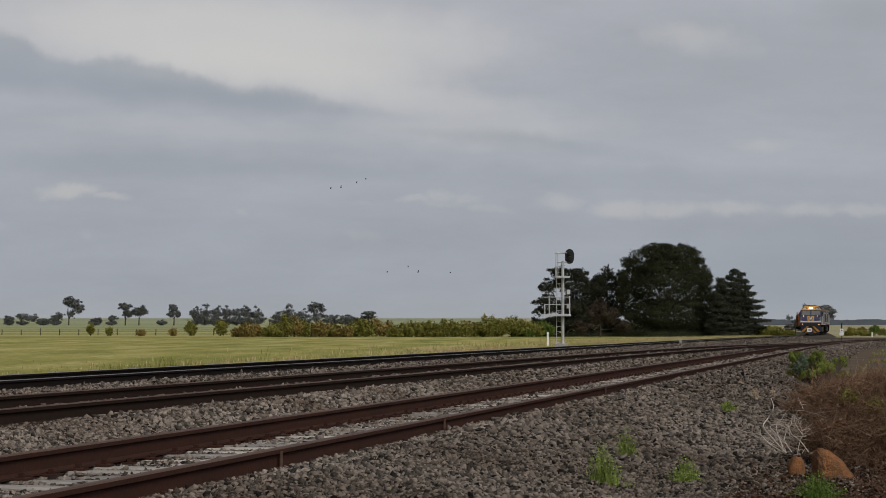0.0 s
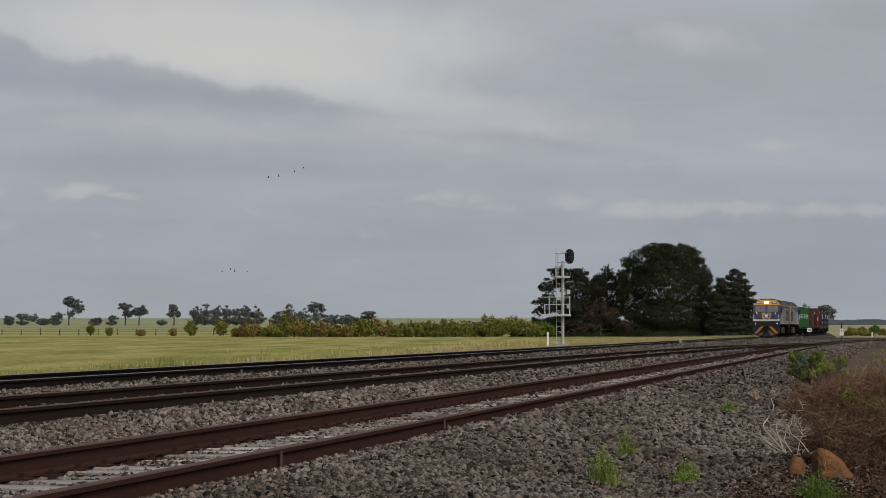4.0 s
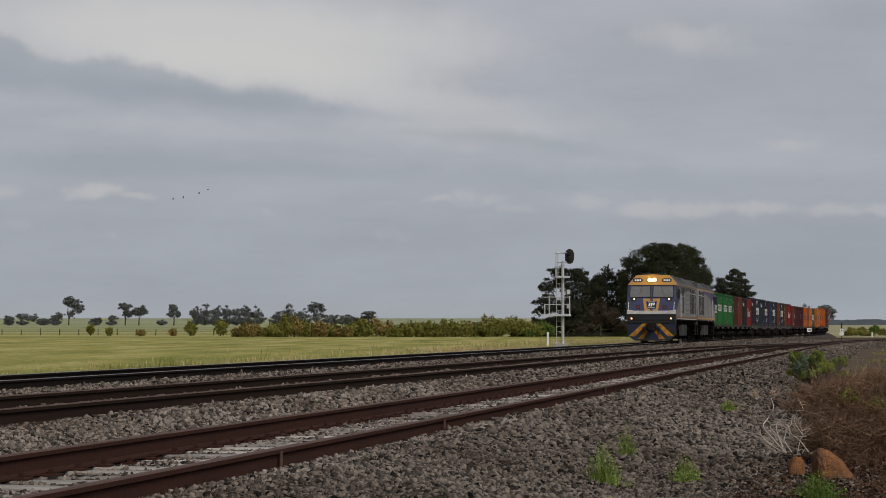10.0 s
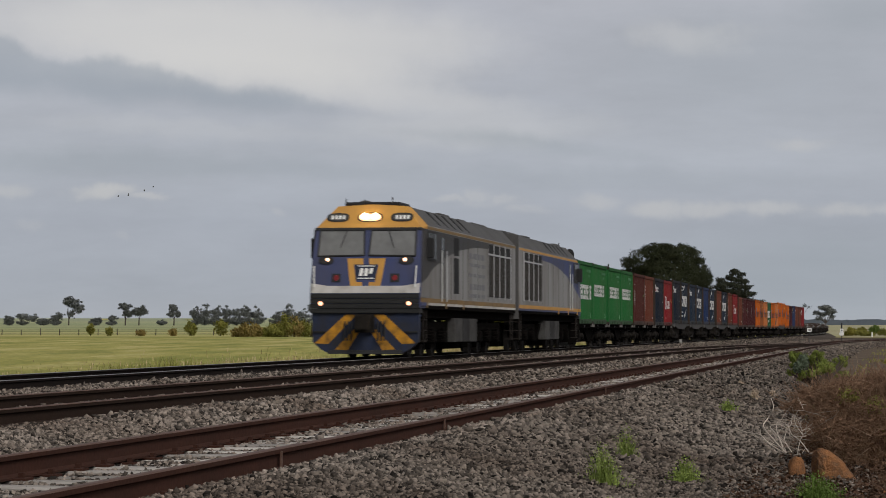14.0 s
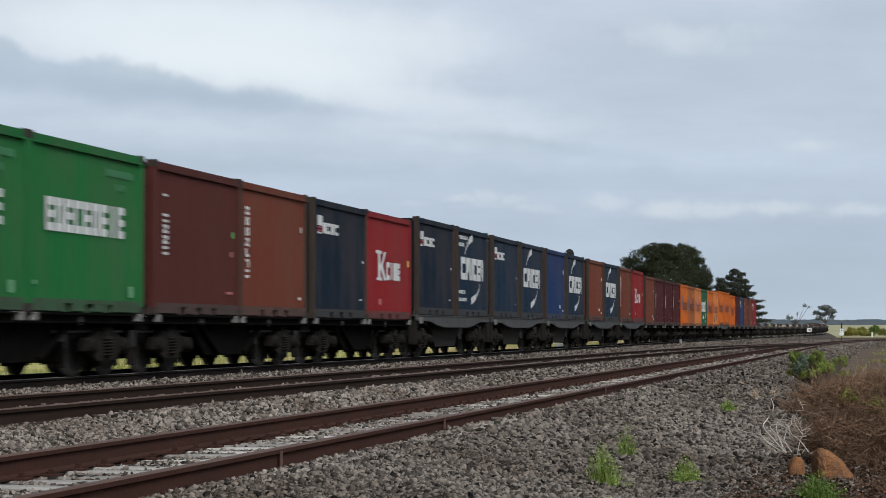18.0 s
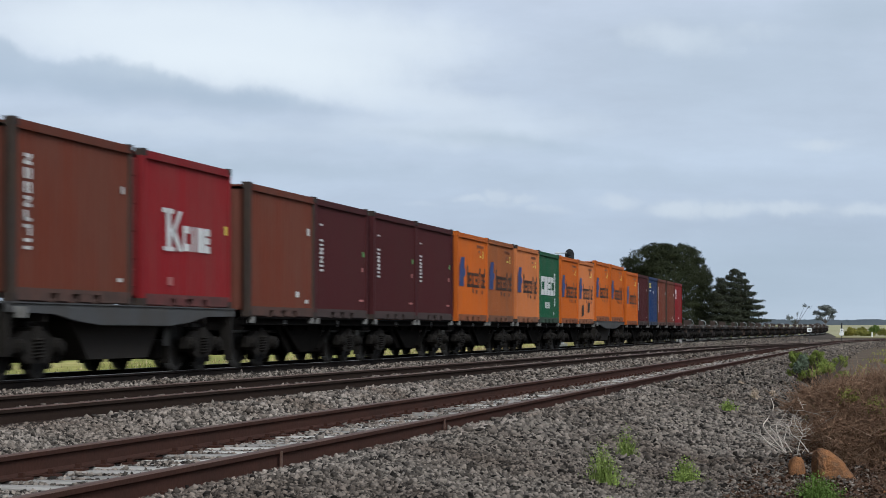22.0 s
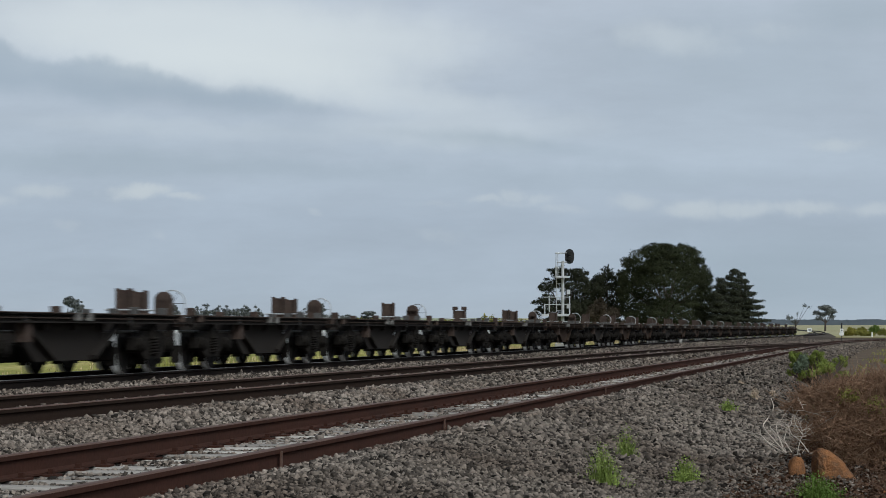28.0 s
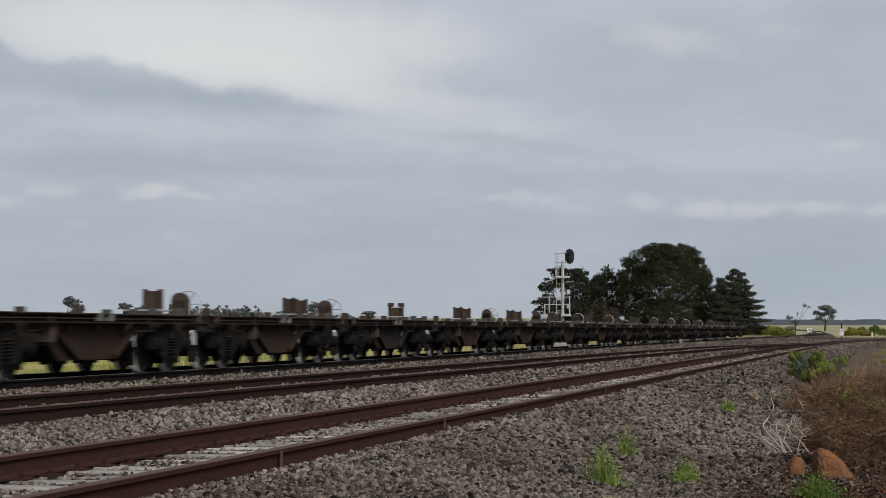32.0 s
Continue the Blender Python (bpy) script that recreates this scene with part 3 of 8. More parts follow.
def build_track(name, cx, cy, cz, mats, label, sleepers_y, gauge=1.505, sleeper_z=-0.165):
    track = new(name)
    tagged(track, label, "railway track", kind="structure")
    for off in (-gauge / 2, gauge / 2):
        part("rail", rail_mesh("rail", cx, cy, cz, off, mats), None, track)
    length = np.concatenate([[0], np.cumsum(np.hypot(np.diff(cx), np.diff(cy)))])
    bm = box((-1.25, 1.25, -0.105, 0.105, -0.12, 0.0), bevel=0.015)
    sl = bpy.data.meshes.new("sleeper")
    bm.to_mesh(sl)
    bm.free()
    sl.materials.append(M["sleeper"])
    pl = mesh_of("tie_plate", *plate_data(gauge), mats[0])
    rng = random.Random(name)
    s = 0.0
    while s < length[-1]:
        y = float(np.interp(s, length, cy))
        if sleepers_y[0] < y < sleepers_y[1]:
            x, z = float(np.interp(y, cy, cx)), float(np.interp(y, cy, cz))
            h = float(np.interp(y + 0.5, cy, cx)) - float(np.interp(y - 0.5, cy, cx))
            m = pose(x, y, z + sleeper_z + rng.uniform(-0.015, 0.004), rng.uniform(-1, 1), rng.uniform(-0.6, 0.6), -math.degrees(math.atan(h)) + rng.uniform(-1.5, 1.5))
            ob = part("sleeper", sl, None, track, m=m)
            part("tie_plate", pl, None, ob)
        s += 0.62 + rng.uniform(-0.03, 0.03)
    return track


def plate_data(gauge):
    v, f = [], []
    for side in (-1, 1):
        for x0, x1, y0, y1, z0, z1 in ((-0.16, 0.16, -0.08, 0.08, 0.001, 0.018), (-0.115, -0.08, -0.05, -0.01, 0.015, 0.05), (0.08, 0.115, 0.01, 0.05, 0.015, 0.05)):
            k = len(v)
            c = side * gauge / 2
            v += [(c + a, b, d) for d in (z0, z1) for a, b in ((x0, y0), (x1, y0), (x1, y1), (x0, y1))]
            f += [tuple(k + i for i in q) for q in ((0, 3, 2, 1), (4, 5, 6, 7), (0, 1, 5, 4), (1, 2, 6, 5), (2, 3, 7, 6), (3, 0, 4, 7))]
    return v, f


build_ground()
build_ballast()
build_stones()
_k = slice(20, 1060, 2)
build_track("railway_track_1", _px[_k], _py[_k], _pz[_k], [M["rail_dark"], M["rail_bright"]], "main line with polished dark steel rails on timber sleepers", (30, 110), sleeper_z=-0.185)
build_track("railway_track_2", _bx, _by, bc_z(_by), [M["rail_mid"], M["rail_head"]], "middle line with dark rusty rails in stone ballast", (18, 90), sleeper_z=-0.185)
build_track("railway_track_3", _dx, _dy, np.full(len(_dx), DE_Z), [M["rail"], M["rail_head"]], "rusty siding rails on bleached timber sleepers", (9, 180))

# rail joints of the siding
_bond = box((0.036, 0.046, -0.02, 0.02, -0.14, -0.02))
_bond_me = bpy.data.meshes.new("rail_bond")
_bond.to_mesh(_bond_me)
_bond.free()
_bond_me.materials.append(M["rail_head"])
for _y in (18.15, 24.6, 38.0, 51.5):
    _h = math.degrees(math.atan(0.175))
    _m = pose(float(x_de(_y)) + 0.7525 * math.cos(radians(_h)), _y - 0.7525 * math.sin(radians(_h)), DE_Z, 0, 0, -_h)
    part("rail_bond", _bond_me, None, bpy.data.objects["railway_track_3"], m=_m)

# ---- the train ----
SPEED = 21.96
FRONT = -43.0 + 19 * SPEED  # the nose on its line at the start


def ride(thing, s0, z=0.0, turned=0):
    """Carry a thing along the train's line; s0 is its middle at the start."""
    rows = []
    for i in range(33):
        t = float(i)
        x, y, h, turn = line_a(max(S_MIN + 1, min(S_MAX - 2, s0 - SPEED * t)))
        rows.append((t, pose(x, y, h + z, 0, 0, 90 - math.degrees(turn) + turned)))
    walk(thing, rows)


RIDERS = []
# In a vehicle's own space +x runs back along the line, -x is the way it goes, -y is the side towards the eye.


def thing(name, label, category, group=""):
    return tagged(new(name), label, category, group)


CORR = 0.036


def corrugated(name, length, height, y, out, mat, pitch=0.278):
    """A corrugated wall panel in the xz plane at y; out is +1 or -1."""
    n = int(length / pitch)
    p = length / n
    xs, ds = [], []
    for i in range(n):
        x = -length / 2 + i * p
        xs += [x, x + 0.26 * p, x + 0.5 * p, x + 0.76 * p]
        ds += [0, 0, CORR, CORR]
    xs.append(length / 2)
    ds.append(0)
    v = [(a, y - out * d, z) for z in (0, height) for a, d in zip(xs, ds)]
    k = len(xs)
    f = [(i, i + 1, k + i + 1, k + i) for i in range(k - 1)]
    if out > 0:
        f = [q[::-1] for q in f]
    return mesh_of(name, v, f, mat)


CL, CW, CH = 5.92, 2.438, 2.591
KIND_PARTS = {}
M["rusty_post"] = material("rust_stained_post", (0.050, 0.036, 0.028), 0.85, vary=0.3, scale=2, fine=12, dirt=(0.03, 0.03, 0.035), dirt_amount=0.8, stretch=(1, 1, 0.4), spec=0.1)


def paint(name, color, rough=0.66, dirt=(0.10, 0.075, 0.06), amount=0.30):
    return material(name, color, rough, vary=0.16, scale=0.9, fine=7, bump=0.05, dirt=dirt, dirt_amount=amount, stretch=(1, 1, 0.35), random_tint=0.06, spec=0.10)


C = {
    "green": paint("green_container_paint", (0.016, 0.112, 0.030)),
    "deep_green": paint("deep_green_container_paint", (0.014, 0.078, 0.038)),
    "maroon": paint("maroon_container_paint", (0.052, 0.0135, 0.0150), dirt=(0.055, 0.026, 0.022)),
    "oxide": paint("oxide_red_container_paint", (0.066, 0.0200, 0.0165), dirt=(0.07, 0.035, 0.028)),
    "brown": paint("red_brown_container_paint", (0.116, 0.0315, 0.0185)),
    "red": paint("red_container_paint", (0.180, 0.0125, 0.0160)),
    "navy": paint("navy_container_paint", (0.0070, 0.0130, 0.0240)),
    "blue": paint("blue_container_paint", (0.0125, 0.031, 0.094)),
    "slate": paint("slate_blue_container_paint", (0.0085, 0.0205, 0.039)),
    "orange": paint("orange_container_paint", (0.43, 0.098, 0.012), dirt=(0.25, 0.10, 0.05)),
    "rusty_orange": paint("faded_orange_container_paint", (0.27, 0.085, 0.028), dirt=(0.15, 0.07, 0.04), amount=0.6),
    "pale_orange": paint("sun_bleached_orange_container_paint", (0.46, 0.15, 0.05), dirt=(0.30, 0.13, 0.07)),
}
PAINTS = {"green": (0.016, 0.112, 0.030), "deep_green": (0.014, 0.078, 0.038), "maroon": (0.052, 0.0135, 0.0150), "oxide": (0.066, 0.0200, 0.0165), "brown": (0.116, 0.0315, 0.0185), "red": (0.180, 0.0125, 0.0160), "navy": (0.0070, 0.0130, 0.0240), "blue": (0.0125, 0.031, 0.094), "slate": (0.0085, 0.0205, 0.039), "orange": (0.43, 0.098, 0.012), "rusty_orange": (0.27, 0.085, 0.028), "pale_orange": (0.46, 0.15, 0.05)}


def dusty(color, soil=(0.075, 0.072, 0.066), k=0.55):
    """A container's paint under road dust, for its lower rails."""
    name = "dusty_" + color
    if name not in M:
        b = PAINTS[color]
        M[name] = material("dusty_" + color + "_paint", tuple(a * (1 - k) + c * k for a, c in zip(b, soil)), 0.85, vary=0.25, scale=1.6, fine=9, bump=0.06, dirt=(0.045, 0.04, 0.036), dirt_amount=0.7, spec=0.08)
    return M[name]


def container_shell(color):
    """The shared meshes of a container of one colour."""
    if color in KIND_PARTS:
        return KIND_PARTS[color]
    mat = C[color]
    hl, hw = CL / 2, CW / 2
    p = {}
    p["side_panel"] = [corrugated("side_panel", CL - 0.24, CH - 0.30, s * (hw - 0.035), s, mat) for s in (-1, 1)]
    post = bmesh.new()
    add_box(post, 0, 0.16, 0, 0.13, 0.0, CH)
    bmesh.ops.bevel(post, geom=post.edges[:], offset=0.012, segments=1, affect="EDGES")
    p["post"] = post
    rail = box((-hl + 0.12, hl - 0.12, -hw, -hw + 0.08, CH - 0.14, CH - 0.01))
    p["top_rail"] = rail
    low = bmesh.new()
    add_box(low, -hl + 0.12, hl - 0.12, -hw + 0.01, -hw + 0.09, 0.135, 0.20)
    for a, b in ((-hl + 0.12, -1.25), (-0.89, -0.23), (0.23, 0.89), (1.25, hl - 0.12)):
        add_box(low, a, b, -hw + 0.012, -hw + 0.06, 0.02, 0.14)
    add_box(low, -hl + 0.12, hl - 0.12, -hw + 0.07, -hw + 0.085, 0.004, 0.14)
    p["bottom_rail"] = low
    cast = bmesh.new()
    add_box(cast, -0.091, 0.091, -0.083, 0.083, 0, 0.118)
    p["casting"] = cast
    p["roof"] = box((-hl + 0.1, hl - 0.1, -hw + 0.06, hw - 0.06, CH - 0.06, CH - 0.025))
    p["floor"] = box((-hl + 0.1, hl - 0.1, -hw + 0.08, hw - 0.08, 0.12, 0.20))
    prof = [(-hl + 0.06, 0.16), (-hl + 0.02, 0.16)]
    for k in range(5):
        z = 0.3 + k * 0.46
        prof += [(-hl + 0.02, z), (-hl + 0.005, z + 0.02), (-hl + 0.005, z + 0.28), (-hl + 0.02, z + 0.30)]
    prof += [(-hl + 0.02, CH - 0.14), (-hl + 0.06, CH - 0.14)]
    p["door"] = extrude_profile(prof, 0.012, hw - 0.14, "y")
    rods = bmesh.new()
    tube((-hl - 0.01, 0, 0.14), (-hl - 0.01, 0, CH - 0.1), 0.018, 6, bm=rods)
    for z in (0.5, 1.2, 1.9):
        add_box(rods, -hl - 0.03, -hl + 0.03, -0.06, 0.06, z, z + 0.05)
    p["rods"] = rods
    p["end_panel"] = [corrugated("end_panel", CW - 0.24, CH - 0.26, -(hl - 0.03), -1, mat, 0.272)]
    out = {}
    for k, b in p.items():
        if isinstance(b, list):
            out[k] = b
            continue
        me = bpy.data.meshes.new(k)
        b.to_mesh(me)
        b.free()
        if k == "rods":
            use = M["dull_metal"]
        elif k == "bottom_rail":
            use = dusty(color)
        elif k == "casting":
            use = mat if color == "orange" else M["rusty_post"]
        elif k == "post" and color in ("navy", "slate", "blue", "brown"):
            use = M["rusty_post"]
        else:
            use = mat
        me.materials.append(use)
        out[k] = me
    KIND_PARTS[color] = out
    return out


def build_container(color, label):
    p = container_shell(color)
    ob = thing("shipping_container", label, "shipping container", "containers on the train")
    hl, hw = CL / 2, CW / 2
    for me in p["side_panel"]:
        part("side_panel", me, None, ob, m=pose(0, 0, 0.17))
    for x, y, rz in ((-hl, -hw, 0), (hl, -hw, 90), (hl, hw, 180), (-hl, hw, 270)):
        part("corner_post", p["post"], None, ob, m=pose(x, y, 0, 0, 0, rz))
    for rz in (0, 180):
        part("top_rail", p["top_rail"], None, ob, m=pose(0, 0, 0, 0, 0, rz))
        part("bottom_rail", p["bottom_rail"], None, ob, m=pose(0, 0, 0, 0, 0, rz))
    for x in (-1, 1):
        for y in (-1, 1):
            for z in (0, CH - 0.118):
                part("corner_casting", p["casting"], None, ob, m=pose(x * (hl - 0.086), y * (hw - 0.078), z if z == 0 else z + 0.016))
    part("roof_panel", p["roof"], None, ob)
    part("floor_panel", p["floor"], None, ob)
    back = 180 if color in ("blue", "brown", "orange", "rusty_orange", "pale_orange", "navy") else 0
    part("end_panel", p["end_panel"][0], None, ob, m=pose(0, 0, 0.14, 0, 0, 90 + back))
    for shift in (0.0, -hw + 0.128):
        d = part("door", p["door"], None, ob, m=pose(0, 0, 0, 0, 0, back) @ pose(0, shift, 0))
        for y in (0.36, 0.88) if shift == 0 else (0.21, 0.73):
            part("locking_rod", p["rods"], None, d, m=pose(0, y, 0))
    if color in DOOR_LABELS:
        for y0, z0, w, h in ((-1.02, 1.80, 0.42, 0.16), (-0.98, 1.52, 0.30, 0.07), (-1.02, 1.40, 0.36, 0.05), (-0.95, 0.62, 0.22, 0.10)):
            part("door_label", box((-hl - 0.006, -hl + 0.02, y0, y0 + w, z0, z0 + h)), M["mark_white"], ob, "white printed label on the door")
    return ob


DOOR_LABELS = ("green", "oxide", "slate", "maroon")


# ---- wagons ----


def lathe_wheel(bm, y, r=0.475):
    """A flanged wheel across y."""
    s = 1 if y > 0 else -1
    prof = [(0.0, 0.07), (0.12, 0.075), (0.14, 0.03), (r - 0.09, 0.02), (r - 0.07, 0.065), (r, 0.065), (r + 0.002, -0.045), (r + 0.028, -0.055), (r + 0.028, -0.07), (r - 0.07, -0.07), (r - 0.09, -0.02), (0.14, -0.03), (0.12, -0.08), (0.0, -0.08)]
    n = 32
    rows = []
    for i in range(n):
        a = 2 * math.pi * i / n
        rows.append([bm.verts.new((q * math.cos(a), y + s * w, q * math.sin(a))) for q, w in prof])
    for i in range(n):
        for j in range(len(prof) - 1):
            fc = bm.faces.new((rows[i][j], rows[(i + 1) % n][j], rows[(i + 1) % n][j + 1], rows[i][j + 1]))
            fc.material_index = 1 if j == 5 else 0
            fc.smooth = j == 5


def wheelset_mesh(r=0.475):
    bm = bmesh.new()
    for y in (-0.7525, 0.7525):
        lathe_wheel(bm, y, r)
    tube((0, -1.02, 0), (0, 1.02, 0), 0.075, 10, bm=bm)
    bmesh.ops.remove_doubles(bm, verts=bm.verts[:], dist=1e-5)
    bmesh.ops.recalc_face_normals(bm, faces=bm.faces[:])
    me = bpy.data.meshes.new("wheelset")
    bm.to_mesh(me)
    bm.free()
    me.materials.append(M["wheel"])
    me.materials.append(M["tread"])
    return me


WHEELSET = wheelset_mesh()
# Loaded wagons get treads without the painted glint.
DULL_WHEELSET = WHEELSET.copy()
DULL_WHEELSET.materials[1] = M["dull_metal"]


def coil(bm, x, y, z0, h, r, turns=5):
    """A coil spring as one bar wound upwards."""
    n = turns * 10
    rows = []
    for i in range(n + 1):
        a = 2 * math.pi * i * turns / n
        z = z0 + h * i / n
        rows.append([bm.verts.new((x + (r + 0.02 * math.cos(b)) * math.cos(a), y + (r + 0.02 * math.cos(b)) * math.sin(a), z + 0.02 * math.sin(b))) for b in (0.0, 1.57, 3.14, 4.71)])
    for p, q in zip(rows, rows[1:]):
        for j in range(4):
            bm.faces.new((p[j], p[(j + 1) % 4], q[(j + 1) % 4], q[j]))
    return bm


def bogie_meshes():
    out = {}
    prof = [(-1.12, 0.40), (-1.12, 0.60), (-0.75, 0.62), (-0.45, 0.71), (0.45, 0.71), (0.75, 0.62), (1.12, 0.60), (1.12, 0.40), (0.78, 0.38), (0.42, 0.24), (-0.42, 0.24), (-0.78, 0.38)]
    bm = extrude_profile(prof, -0.06, 0.06, "y")
    out["side_frame"] = bm
    b = bmesh.new()
    tube((0, -0.16, 0.47), (0, 0.12, 0.47), 0.13, 12, bm=b)
    tube((0, -0.20, 0.47), (0, -0.15, 0.47), 0.09, 10, bm=b)
    out["axle_box"] = b
    b = bmesh.new()
    coil(b, 0, -0.09, 0.30, 0.30, 0.058, 6)
    out["spring"] = b
    out["bolster"] = box((-0.2, 0.2, -1.1, 1.1, 0.56, 0.78), bevel=0.03)
    out["brake_beam"] = box((-0.04, 0.04, -0.72, 0.72, 0.42, 0.50), bevel=0.01)
    out["brake_shoe"] = box((-0.04, 0.04, -0.08, 0.08, 0.14, 0.45), bevel=0.015)
    res = {}
    for k, b in out.items():
        me = bpy.data.meshes.new(k)
        b.to_mesh(me)
        b.free()
        me.materials.append(M["bogie"])
        res[k] = me
    return res


BOGIE = bogie_meshes()


def build_bogie(parent, x, wheels=None):
    ob = new("bogie", BOGIE["bolster"])
    ob.parent, ob.matrix_basis = parent, pose(x, 0, 0)
    for s in (-1, 1):
        part("side_frame", BOGIE["side_frame"], None, ob, m=pose(0, s * 1.0, 0, 0, 0, 0 if s < 0 else 180))
        for a in (-0.875, 0.875):
            part("axle_box", BOGIE["axle_box"], None, ob, m=pose(a, s * 1.0, 0, 0, 0, 0 if s < 0 else 180))
        for a in (-0.085, 0.085):
            part("spring", BOGIE["spring"], None, ob, m=pose(a, s * 1.0, 0, 0, 0, 0 if s < 0 else 180))
    for a in (-1.41, -0.38, 0.38, 1.41):
        if abs(a) < 1:
            part("brake_beam", BOGIE["brake_beam"], None, ob, m=pose(a, 0, 0))
        for q in (-0.7525, 0.7525):
            part("brake_shoe", BOGIE["brake_shoe"], None, ob, m=pose(a, q, 0))
    for a in (-0.875, 0.875):
        part("wheelset", wheels or DULL_WHEELSET, None, ob, m=pose(a, 0, 0.475))
    return ob


def coupler(parent, x, way, z=0.80):
    bm = bmesh.new()
    add_box(bm, min(x, x + way * 0.42), max(x, x + way * 0.42), -0.09, 0.09, z - 0.09, z + 0.09)
    add_box(bm, min(x + way * 0.36, x + way * 0.56), max(x + way * 0.36, x + way * 0.56), -0.15, 0.12, z - 0.15, z + 0.15)
    tube((x + way * 0.1, -0.3, z - 0.05), (x + way * 0.55, -0.3, z - 0.35), 0.03, 6, bm=bm)
    part("coupler", bm, M["bogie"], parent)


DECK_A, DECK_B = 0.988, 1.131


def build_skeletal(label, gear=0, steel="steel_dark"):
    """A low skeletal container wagon."""
    w = thing("flat_wagon", label, "freight wagon", "wagons of the train")
    hl = 6.05
    part("centre_sill", box((-hl, hl, -0.18, 0.18, 0.52, 0.93), bevel=0.01), M[steel], w)
    for s in (-1, 1):
        y = s * 1.12
        prof = [(-0.10, 0.83), (0.10, 0.83), (0.10, 0.85), (0.02, 0.85), (0.02, 0.955), (0.10, 0.955), (0.10, 0.985), (-0.10, 0.985), (-0.10, 0.955), (-0.02, 0.955), (-0.02, 0.85), (-0.10, 0.85)]
        part("side_beam", extrude_profile([(y + a, b) for a, b in prof], -hl, hl), M[steel], w)
        web = extrude_profile([(-2.9, 0.84), (1.95, 0.84), (1.2, 0.26), (-1.7, 0.26)], s * 0.98 - 0.02, s * 0.98 + 0.02, "y")
        part("belly_web", web, M[steel], w)
        for x in (-1.55, 1.55):
            m = Matrix.Translation((x * 1.15, s * 1.05, 0.60)) @ Matrix.Rotation(math.copysign(0.36, -x), 4, "Y")
            part("brace", add_box(bmesh.new(), -0.85, 0.85, -0.05, 0.05, -0.035, 0.035, m), M[steel], w)
    cross = bpy.data.meshes.new("crossbearer")
    b = box((-0.07, 0.07, -1.1, 1.1, 0.72, 0.95))
    b.to_mesh(cross)
    b.free()
    cross.materials.append(M[steel])
    for x in (-5.95, -4.35, -2.9, -1.45, 0, 1.45, 2.9, 4.35, 5.95):
        part("crossbearer", cross, None, w, m=pose(x, 0, 0))
    for x in (-5.7, -0.3, 0.3, 5.7):
        for s in (-1, 1):
            part("lock_pedestal", box((x - 0.11, x + 0.11, s * 1.13 - 0.11, s * 1.13 + 0.11, 0.86, DECK_A - 0.002), bevel=0.01), M["rust_steel" if gear and abs(x) > 1 else "lock_grey"], w)
    tank = bmesh.new()
    tube((-0.9, 0.35, 0.55), (0.5, 0.35, 0.55), 0.2, 12, bm=tank)
    part("air_tank", tank, M[steel], w)
    # Added black block: bulks out the rigging and closes the view beneath.
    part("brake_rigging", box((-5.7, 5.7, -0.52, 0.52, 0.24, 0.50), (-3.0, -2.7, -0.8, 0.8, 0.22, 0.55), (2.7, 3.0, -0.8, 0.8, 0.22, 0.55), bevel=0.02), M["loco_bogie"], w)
    part("brake_cylinder", tube((1.0, -0.45, 0.6), (1.7, -0.45, 0.6), 0.14, 10), M["bogie"], w)
    part("pipe", tube((-5.9, -0.85, 0.70), (5.9, -0.85, 0.70), 0.025, 6), M["dull_metal"], w)
    for x, z0, z1, k in ((-2.55, 0.82, 0.93, 0.14), (2.75, 0.80, 0.94, 0.1)):
        part("plate", add_box(bmesh.new(), x - k, x + k, -1.145, -1.135, z0, z1), M["dull_metal"], w)
    for x in (-4.35, 4.35):
        build_bogie(w, x, WHEELSET if gear else None)
    coupler(w, -hl, -1)
    coupler(w, hl, 1)
    if gear:
        for s in (-1, 1):
            part("deck_flange", box((-hl, hl, s * 1.12 - 0.115, s * 1.12 + 0.115, 0.972, 0.9865)), M["rust_steel"], w)
            part("side_ledge", box((-hl + 0.3, hl - 0.3, min(s * 1.14, s * 1.19), max(s * 1.14, s * 1.19), 0.895, 0.912)), M["rust_steel"], w)
        way = -1

        def at(a, b):
            return (min(way * a, way * b), max(way * a, way * b))

        posts = ((0.24, 0.50, 1.46), (0.54, 0.80, 1.50)) if gear == 1 else (((0.27, 0.60, 1.50),) if gear == 2 else ((0.22, 0.62, 1.40),))
        for y0, y1, top in posts:
            up = bmesh.new()
            add_box(up, *at(4.08, 4.24), y0 + 0.03, y1 - 0.03, 0.93, top - 0.03)
            for yy in (y0, y1 - 0.035):
                add_box(up, *at(4.02, 4.30), yy, yy + 0.035, 0.93, top)
            if gear == 3:
                for yy in (y0, y1 - 0.10):
                    add_box(up, *at(4.02, 4.30), yy - 0.02, yy + 0.12, top - 0.01, top + 0.10)
            part("end_post", up, M["rust_steel"], w, "rusty upright post box")
        part("post_foot", box((*at(3.8, 4.6), 0.1, 0.95, 0.93, 1.03), bevel=0.02), M["rust_steel"], w)
        drum = bmesh.new()
        if gear == 3:
            add_box(drum, *at(5.78, 5.98), -0.66, -0.50, 0.95, 1.06)
        else:
            add_box(drum, *at(5.78, 5.98), -0.72, -0.42, 0.95, 1.26)
            tube((way * 5.78, -0.57, 1.26), (way * 5.98, -0.57, 1.26), 0.15, 14, bm=drum)
        part("brake_stand", drum, M["rust_steel"], w, "rusty round-topped brake stand")
